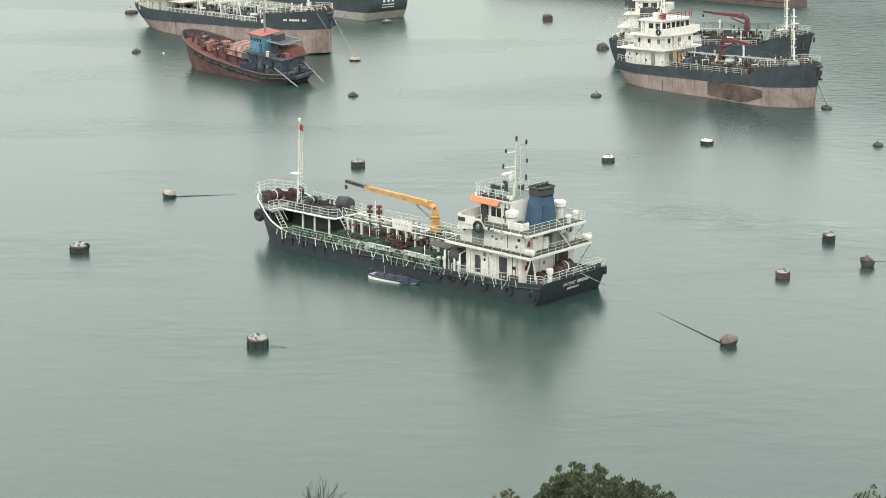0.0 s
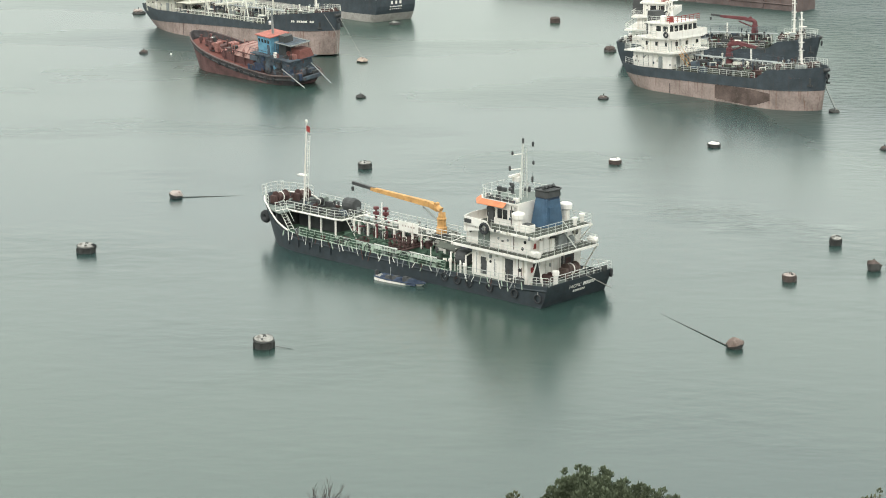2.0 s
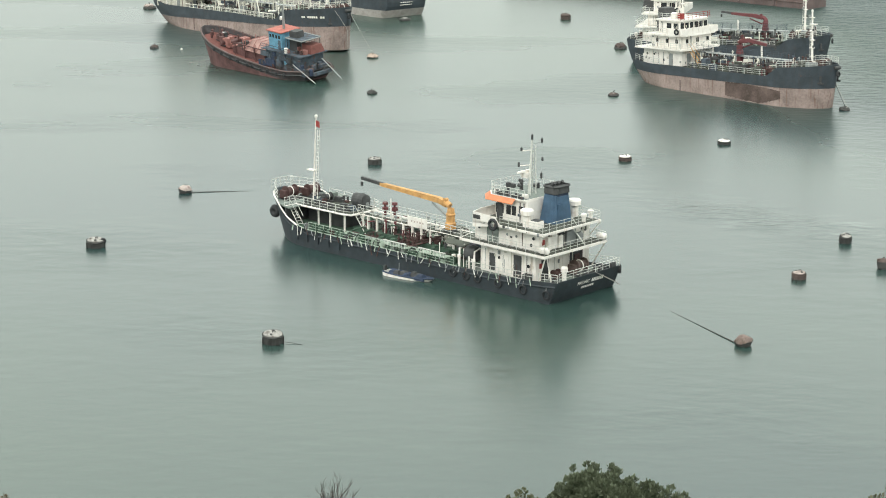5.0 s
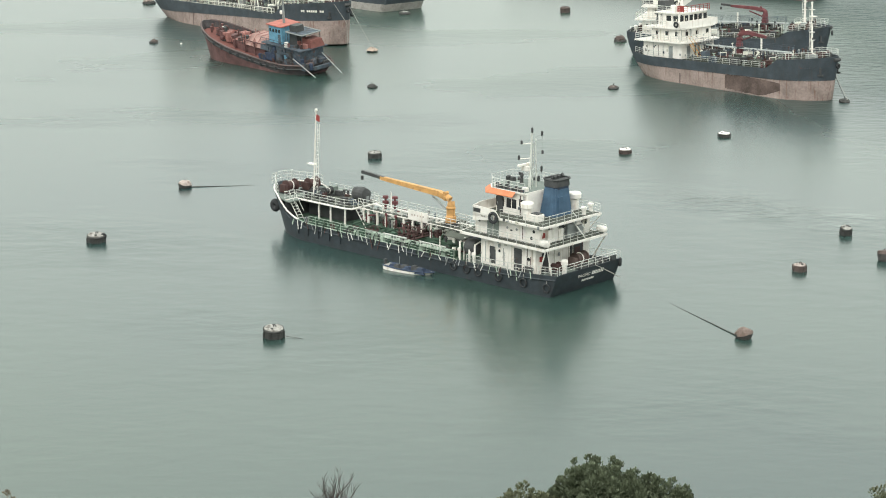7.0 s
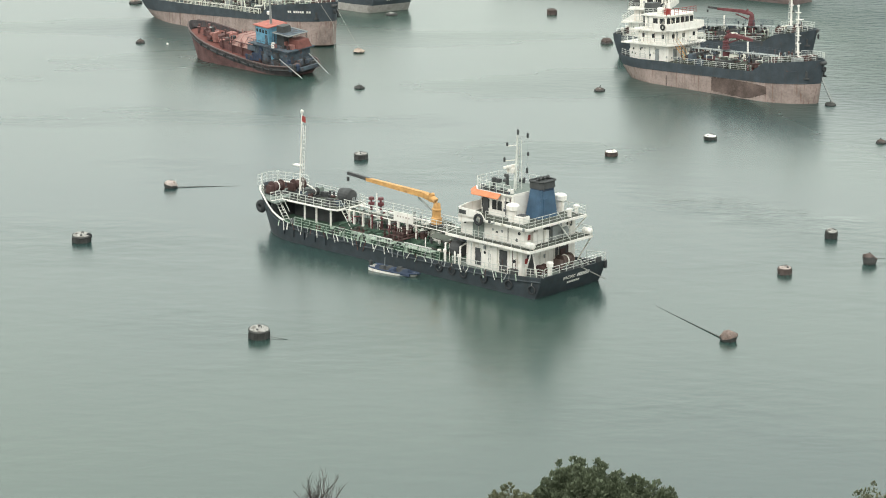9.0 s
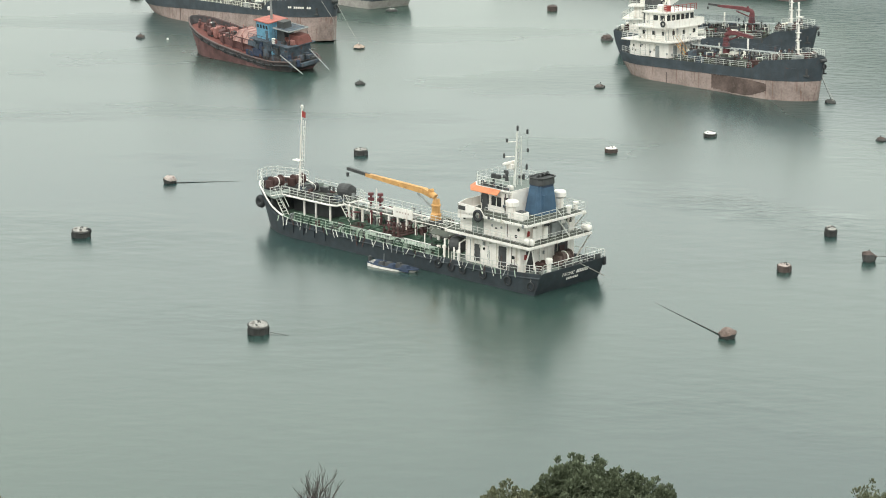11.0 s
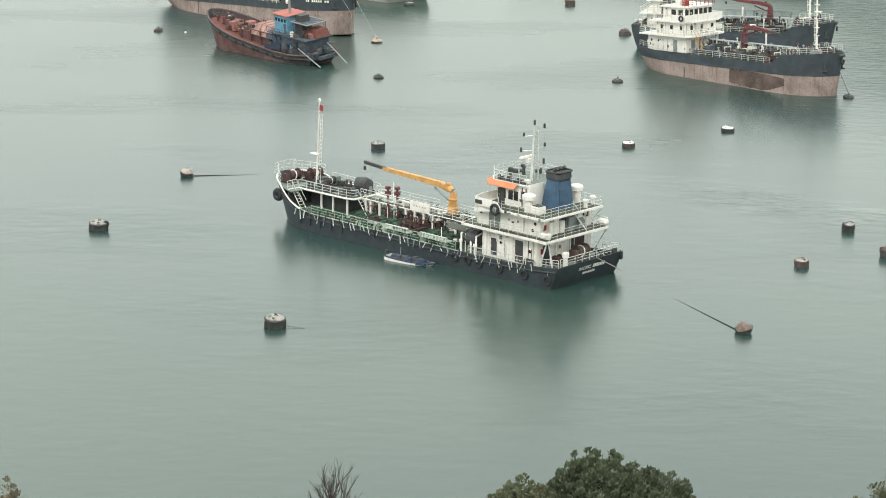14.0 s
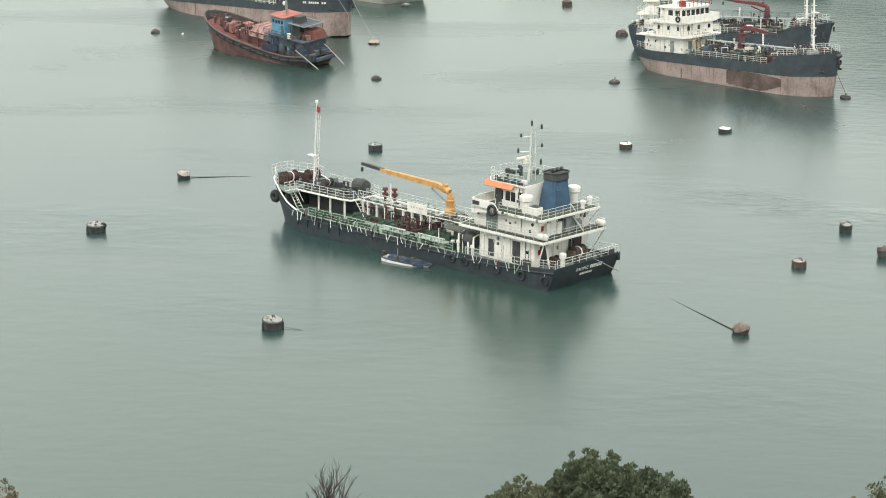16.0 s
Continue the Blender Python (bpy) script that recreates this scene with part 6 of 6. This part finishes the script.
def build_sampan():
    s = thing("sampan", pose(-6.6, 211.6, 0, 0, 0, 324), "small white-sided sampan with blue tarpaulin over its gear", "boat")
    H = Hull(6.5, 1.6, [(0, 0.46), (2, 0.36), (4.5, 0.33), (6.5, 0.42)], keel=-0.25, rake=1.5, full=0.5, stern=0.75, bluntness=0.8, height=0.7)
    part("hull", H.band(lambda x: -0.25, H.top, 4, 24, wall=0.06, deck=lambda x: 0.12), M_WHITE, s, "white hull")
    part("floor", H.deck(lambda x: 0.14, 0.02, 0.95, 18, 0.05), M_TARP, s)
    for side in (1, -1):
        part("gunwale", Geo().tube(H.edge(lambda x: H.top(x) + 0.02, 0.0, 0.99, 20, side, 0.0), 0.085, 5), M_TARP, s)
    part("foredeck", H.deck(lambda x: H.top(x) - 0.01, 0.66, 0.99, 12, 0.02, 0.03), M_TARP, s, "blue foredeck")
    for x in (1.2, 2.6, 4.0):
        part("thwart", Geo().box(x - 0.12, x + 0.12, -0.72, 0.72, 0.36, 0.42), M_TARP, s)
    random.seed(4)
    for i in range(7):
        x, y = 1.0 + i * 0.6, random.uniform(-0.3, 0.3)
        w, h = random.uniform(0.45, 0.68), random.uniform(0.2, 0.45)
        part("covered_gear", Geo().prism([(x - w, y - w * 0.8), (x + w, y - w * 0.7), (x + w * 0.9, y + w * 0.8), (x - w * 0.8, y + w * 0.7)], 0.14, 0.35 + h, [(x - w * 0.5, y - w * 0.4), (x + w * 0.5, y - w * 0.5), (x + w * 0.4, y + w * 0.4), (x - w * 0.5, y + w * 0.4)]), random.choice((M_TARP, M_TARP, M_DARK, M_TEALGREY)), s)
    part("outboard", Geo().box(-0.3, 0.05, -0.16, 0.16, 0.3, 0.95, 0.06), M_DARK, s)
    part("short_pole", Geo().tube([(1.4, 0.3, 0.3), (1.45, 0.3, 1.35)], 0.04, 5), M_GREYMETAL, s)
    return s


# ---- buoys and lines ----
def drum_buoy(x, y, d, h, side, top, label, tilt=0.0, name="mooring_buoy"):
    b = thing(name, pose(x, y, 0, 3.0 + tilt, tilt * 0.6, 0), label, "buoy", "mooring buoys")
    r, h = d / 2, h * 0.94
    g = Geo().lathe([(r * 0.9, -0.5), (r * 0.94, 0), (r * 0.95, h * 0.72), (r, h * 0.76), (r * 1.02, h * 0.9), (r * 0.96, h)], (0, 0, 0), 24).rough(0.09, 1.9, x)
    part("drum", g, side, b)
    part("top", Geo().lathe([(r * 0.9, h), (r * 0.86, h + 0.05), (r * 0.6, h + 0.11), (r * 0.2, h + 0.14)], (0, 0, 0), 24).rough(0.04, 2.0, y), top, b)
    for k in range(4):
        q = k * 1.7 + x
        part("top_lump", Geo().lathe([(0.16, 0), (0.13, 0.07), (0.04, 0.1)], (r * 0.5 * math.cos(q), r * 0.5 * math.sin(q), h + 0.09), 8).rough(0.05, 3, x + k), M_BUOYDARK if k % 2 else top, b)
    part("ring_bolt", Geo().torus((0.1, 0, h + 0.18), 0.12, 0.045, "y", 12, 6), M_DARK, b)
    for k in range(7):
        a = k * math.tau / 7
        part("fender_rib", Geo().box(r * 0.98 * math.cos(a) - 0.07, r * 0.98 * math.cos(a) + 0.07, r * 0.98 * math.sin(a) - 0.07, r * 0.98 * math.sin(a) + 0.07, 0.02, h * 0.74), side, b)
    return b


def peg_buoy(x, y, d, h, top, label, tilt=6.0, cone=False):
    b = thing("peg_buoy", pose(x, y, 0, tilt, -tilt * 0.5, (x * 53) % 360), label, "buoy", "peg-top buoys")
    r = d / 2
    part("lower_body", Geo().lathe([(r * 0.55, -0.35), (r * 0.85, 0.0), (r, h * 0.5)], (0, 0, 0), 14).rough(0.14, 1.7, x), M_BUOYDARK, b)
    part("upper_body", Geo().lathe([(r, h * 0.5), (r * 0.82, h * 0.78), (r * (0.2 if cone else 0.5), h), (r * 0.1, h + 0.03)], (0, 0, 0), 14).rough(0.2, 1.9, x), top, b)
    part("ring_bolt", Geo().torus((0, 0, h + 0.03), 0.10, 0.04, "x", 12, 6), M_DARK, b)
    return b


def float_buoy(x, y, d, h, top, label):
    """A low float, half awash."""
    b = thing("float", pose(x, y, 0, 3, 2, (x * 71) % 360), label, "buoy", "low floats")
    r = d / 2
    part("collar", Geo().torus((0, 0, 0.1), r * 0.75, r * 0.28, "z", 18, 8).rough(0.16, 1.8, x), M_BUOYDARK, b)
    part("lump", Geo().lathe([(r * 0.8, 0.1), (r * 0.8, h * 0.7), (r * 0.5, h), (r * 0.1, h + 0.04)], (0.1, 0, 0), 12).rough(0.24, 2.2, x), top, b)
    part("bird_lime", Geo().lathe([(r * 0.3, 0), (r * 0.22, 0.05), (0.03, 0.08)], (r * 0.2, -r * 0.15, h * 0.9), 9).rough(0.08, 3, y), M_BUOYTOP, b)
    part("peg", Geo().tube([(0, 0, h), (0.1, 0.1, h + 0.35)], 0.07, 6), M_DARK, b)
    return b


def line(points, r, material, label, name="mooring_line", thin=None):
    ob = part(name, Geo().tube(points, r, 5, thin), material)
    return tagged(ob, label, "rope", "mooring lines")


def sag(a, b, drop, n=12):
    a, b = Vector(a), Vector(b)
    return [a + (b - a) * i / n - Vector((0, 0, drop * 4 * (i / n) * (1 - i / n))) for i in range(n + 1)]


def build_buoys():
    dark = "dark drum mooring buoy with bird-stained white top"
    drum_buoy(-16.08, 186.7, 1.95, 0.95, M_BUOYDARK, M_BUOYTOP, dark, 4)
    b = drum_buoy(-37.95, 223.0, 2.0, 0.85, M_BUOYDARK, M_BUOYTOP, "dark drum mooring buoy with side fender", 3)
    part("side_fender", Geo().torus((0.85, -0.15, 0.72), 0.22, 0.13, "y", 14, 7), M_RUBBER, b)
    drum_buoy(-9.6, 266.9, 1.75, 0.75, M_BUOYDARK, M_BUOYTOP, dark)
    drum_buoy(22.3, 269.0, 1.6, 0.6, M_BUOYRUST, M_WHITE, "brown drum mooring buoy with bright white top")
    drum_buoy(36.3, 279.9, 1.7, 0.5, M_BUOYDARK, M_WHITE, dark)
    drum_buoy(42.5, 224.8, 1.28, 0.92, M_BUOYDARK, M_BUOYTOP, "tilted dark drum mooring buoy", 8)
    drum_buoy(35.15, 209.6, 1.4, 0.7, M_BUOYRUST, M_BUOYPALE, "rusty drum mooring buoy with dark band")
    peg_buoy(44.5, 213.6, 1.5, 1.1, M_BUOYRUST, "rusty pointed buoy with a line", 20, True)
    f = float_buoy
    f(24.4, 317.3, 1.7, 0.5, M_BUOYRUST, "low rusty float with peg")
    f(-50.7, 364.9, 1.6, 0.5, M_BUOYRUST, "low dark rusty float")
    f(58.5, 277.3, 1.4, 0.4, M_BUOYRUST, "low brown half-sunk float")
    f(29.1, 364.6, 2.2, 0.9, M_BUOYRUST, "rusty float by the tanker's stern")
    f(56.8, 305.2, 1.7, 0.45, M_BUOYDARK, "dark float below the tanker's bow")
    f(-58.4, 416.2, 2.6, 0.9, M_BUOYPALE, "pale orange float by the long tanker")
    f(-8.4, 399.6, 2.2, 0.5, M_BUOYTOP, "pale low float beside the distant ship")
    drum_buoy(21.6, 401.3, 1.9, 0.95, M_BUOYRUST, M_BUOYRUST, "small rusty drum buoy")
    peg_buoy(-12.9, 354.3, 2.0, 0.6, M_TANBUOY, "pale orange peg-top buoy with two lines", 4)
    ball = tagged(part("ball_float", Geo().lathe([(0.02, -0.14), (0.15, -0.06), (0.21, 0.09), (0.15, 0.25), (0.02, 0.3)], (-45.8, 363.2, 0), 14), M_WHITE, smooth=True), "small white ball float on the water", "buoy", "low floats")
    # lines
    line(sag((56.9, 305.2, 0.4), (54.9, 308.3, 5.6), 0.1), 0.035, M_ROPE_DARK, "dark anchor line at the tanker's bow")
    line(sag((57.2, 305.0, 0.4), (55.4, 308.2, 4.6), 0.1), 0.03, M_ROPE, "pale line at the tanker's bow")
    line([(-19.4, 359.2, 7.3), (-17.7, 359.0, 4.7), (-17.3, 359.0, 4.0), (-17.2, 359.0, -0.05)], 0.035, M_ROPE, "pale anchor rope at the long tanker's bow")
    line(sag((-12.9, 354.4, 0.8), (-16.9, 360.4, 6.8), 0.15), 0.03, M_ROPE, "pale mooring line to the long tanker")
    line(sag((-15.0, 186.6, 0.12), (-13.2, 186.0, -0.02), -0.01), 0.022, M_ROPE_DARK, "loose wet rope end beside the buoy")
    line(sag((45.3, 214.0, 0.5), (48.5, 215.8, -0.03), 0.05), 0.025, M_ROPE_DARK, "dark line from the pointed buoy")
    l_buoy = peg_buoy(-31.7, 249.9, 1.65, 0.85, M_BUOYPALE, "pale pinkish-white peg-top buoy with a mooring line", 8)
    r_buoy = peg_buoy(26.4, 185.9, 1.6, 0.85, M_BUOYRED, "pinkish rusty peg-top buoy with a mooring line", 6)
    line(sag((-31.0, 249.9, 0.06), (-23.4, 250.9, -0.02), 0.0), 0.05, M_ROPE_DARK, "dark mooring line sinking from the buoy", thin=0.03)
    line(sag((25.8, 186.5, 0.05), (20.95, 197.5, -0.02), 0.0), 0.05, M_ROPE_DARK, "dark mooring line sinking from the buoy", thin=0.03)
    far = float_buoy(-11.7, 319.2, 1.5, 0.45, M_BUOYDARK, "small dark drifting float with a peg")
    return l_buoy, r_buoy, far


# ---- trees on the slope ----
def leaf_cloud(g, center, radius, count, size, up=0.6):
    """Small bent leaves on a tuft."""
    c = Vector(center)
    for _ in range(count):
        d = Vector((random.gauss(0, 1), random.gauss(0, 1), random.gauss(0.2, 1))).normalized()
        p = c + d * radius * random.uniform(0.35, 1.0)
        ax = (d + Vector((random.uniform(-0.6, 0.6), random.uniform(-0.6, 0.6), up + random.uniform(-0.3, 0.5)))).normalized()
        sd = ax.cross(Vector((random.gauss(0, 1), random.gauss(0, 1), random.gauss(0, 1)))).normalized()
        nrm = ax.cross(sd)
        s = size * random.uniform(0.6, 1.3)
        a, b = p, p + ax * s
        m = p + ax * s * 0.5 + nrm * s * 0.12
        v = [g.bm.verts.new(q) for q in (a, m + sd * s * 0.26, b, m - sd * s * 0.26)]
        g.bm.faces.new((v[0], v[1], v[2]))
        g.bm.faces.new((v[0], v[2], v[3]))


def crown_tree(name, x, y, ground_z, lobes, leaf_mat, label, seed, leaves=60, leaf=0.13):
    """Trunk, limbs and a crown of leaf tufts; lobes: x, y and height of the top, width, height, number of tufts."""
    random.seed(seed)
    t = thing(name, pose(x, y, ground_z), label, "tree", "trees on the slope")
    h = max(lo[2] for lo in lobes) - ground_z
    part("trunk", Geo().tube([(0, 0, -0.6), (0.1, 0.05, h * 0.3), (0.0, 0.1, h * 0.66)], 0.26, 10, 0.12), M_BARK, t)
    crown, limbs = Geo(), Geo()
    for lx, ly, top, width, height, tufts in lobes:
        c = Vector((lx, ly, top - ground_z - height / 2))
        made = 0
        while made < tufts:
            d = Vector((random.uniform(-1, 1), random.uniform(-1, 1), random.uniform(-0.8, 1)))
            q = d.length
            if not 0.35 < q < 1.0:
                continue
            d *= 1 + 0.16 * noise.noise(d * 2.3 + Vector((seed, 0, 0)))
            p = c + Vector((d.x * width / 2, d.y * width / 2, d.z * height / 2))
            made += 1
            leaf_cloud(crown, p, random.uniform(0.2, 0.38), leaves, leaf)
            if q > 0.75 and random.random() < 0.75:
                # an upright tuft at the tip of a shoot
                o = Vector((d.x * 0.3, d.y * 0.3, 0.14 + 0.3 * max(0, d.z)))
                leaf_cloud(crown, p + o, 0.12, leaves // 2, leaf * 1.15, 1.3)
                leaf_cloud(crown, p + o * 0.5, 0.08, leaves // 5, leaf, 1.0)
            if made % 7 == 0:
                limbs.tube([(0, 0.05, h * 0.45), (p.x * 0.45, p.y * 0.45, h * 0.45 + (p.z - h * 0.45) * 0.6), p], 0.08, 6, 0.02)
    part("limb", limbs, M_BARK, t)
    part("crown", crown, leaf_mat, t)["kind"] = "stuff"
    return t


def bare_tree(x, y, top, ground_z, seed, label, spread=1.0):
    random.seed(seed)
    t = thing("bare_tree", pose(x, y, ground_z), label, "tree", "trees on the slope")
    h = top - ground_z
    part("trunk", Geo().tube([(0, 0, -0.6), (0.05, 0, h * 0.4), (0.0, 0.05, h * 0.62)], 0.14, 8, 0.08), M_TWIG, t)

    def grow(g, p, d, length, r, depth):
        q = p + d * length
        mid = p + d * length * 0.5 + Vector((random.uniform(-1, 1), random.uniform(-1, 1), 0)) * length * 0.06
        g.tube([p, mid, q], r, 5, r * 0.6, caps=False)
        if depth == 0:
            return
        for _ in range(random.choice((2, 2, 3))):
            e = (d + Vector((random.uniform(-0.5, 0.5), random.uniform(-0.5, 0.5), random.uniform(0.0, 0.5)))).normalized()
            grow(g, p + d * length * random.uniform(0.45, 1.0), e, length * random.uniform(0.55, 0.8), r * 0.6, depth - 1)
    for k in range(8):
        a = k * 0.8
        g = Geo()
        grow(g, Vector((0, 0.03, h * 0.62)), Vector((0.24 * math.cos(a), 0.24 * math.sin(a), 1)).normalized(), h * 0.165 * random.uniform(0.6, 1.1), 0.055, 5)
        part("branch", g, M_TWIG, t)
    return t


def build_trees():
    crown_tree("broadleaf_tree", 5.6, 70.0, 20.5, [(-0.62, 0, 29.62, 2.5, 3.2, 230), (-0.35, 0, 29.2, 4.0, 3.6, 260), (1.2, 0.1, 28.95, 2.8, 2.8, 190), (-1.85, 0.2, 28.38, 2.6, 2.6, 170), (0.1, 0.2, 28.35, 6.3, 3.6, 260)], M_LEAF, "dense dark green broadleaf tree on the slope", 7, 95, 0.125)
    crown_tree("shrub_tree", 2.45, 69.2, 20.5, [(0, 0, 28.95, 1.7, 2.4, 80), (-0.7, 0, 28.5, 1.4, 2.0, 45), (0.7, 0.1, 28.75, 1.4, 2.0, 45)], M_LEAF_PALE, "pale olive shrubby tree beside the dark tree", 11, 70, 0.11)
    crown_tree("shrub_tree", 14.95, 70.0, 20.5, [(0.2, 0, 28.8, 1.1, 1.8, 40), (-0.5, 0, 28.3, 0.9, 1.2, 20)], M_LEAF_PALE, "thin grey-green sapling on the slope", 17, 60, 0.09)
    crown_tree("shrub_tree", -15.5, 70.0, 20.5, [(0, 0, 28.25, 1.7, 2.2, 90), (0.7, 0, 27.95, 1.1, 1.8, 50)], M_LEAF_DRY, "dry tan bush on the slope", 19, 80, 0.09)
    bare_tree(-4.1, 70.0, 29.3, 20.5, 31, "leafless grey tree with fine twigs")


build_ground()
MAIN_SHIP = build_main_tanker()
build_fleet()
RED_BOAT = build_red_vessel()
SAMPAN = build_sampan()
LEFT_BUOY, RIGHT_BUOY, FAR_FLOAT = build_buoys()
build_trees()


def motions():
    """Moored craft swing and drift a little on their lines."""
    drift = [(0.0, 0.20, -0.30), (2.0, 0.15, -0.22), (4.0, 0.09, -0.12), (6.5, 0.06, -0.05), (9.0, 0.03, 0.0), (12.5, -0.02, 0.04), (14.5, -0.04, 0.08), (16.0, -0.06, 0.10)]
    walk(MAIN_SHIP, [(t, pose(12.975 + dx, 203.0 + dy, 0, 0.12 * math.sin(t * 1.3), -0.6 + 0.04 * math.sin(t * 0.9), 137 - 0.02 * (t - 12.5))) for t, dx, dy in drift])
    walk(WATER, [(0.0, pose(-1.6, -0.8, 0)), (8.0, pose(0, 0, 0)), (16.0, pose(1.6, 0.8, 0))])
    walk(SAMPAN, [(t, pose(-6.6 + dx * 1.1, 211.6 + dy, -0.06 + 0.015 * math.sin(t * 2.1), 1.2 * math.sin(t * 1.7), 0, 324 + 0.2 * math.sin(t))) for t, dx, dy in drift])
    walk(RED_BOAT, [(t, pose(-19.05 + 0.022 * (t - 8), 329.9, 0.15, -7.0 + 0.3 * math.sin(t * 1.1), -3, 132 - 0.035 * (t - 8))) for t in (0.0, 4.0, 8.0, 12.0, 16.0)])
    for b, (x, y), tilt, k in ((LEFT_BUOY, (-31.7, 249.9), 8, 0.16), (RIGHT_BUOY, (26.4, 185.9), 6, 0.14)):
        walk(b, [(t, pose(x + k * (1 - t / 8), y, 0.02 * math.sin(t * 1.9 + x), tilt + 1.5 * math.sin(t * 1.6), -tilt * 0.5, (x * 53) % 360)) for t in (0.0, 2.0, 4.0, 6.5, 9.0, 11.5, 14.0, 16.0)])
    walk(FAR_FLOAT, [(t, pose(-11.6 + 0.045 * (t - 9), 319.2, 0.01 * math.sin(t * 2), 3, 2, 109)) for t in (0.0, 4.0, 8.0, 12.0, 16.0)])


motions()
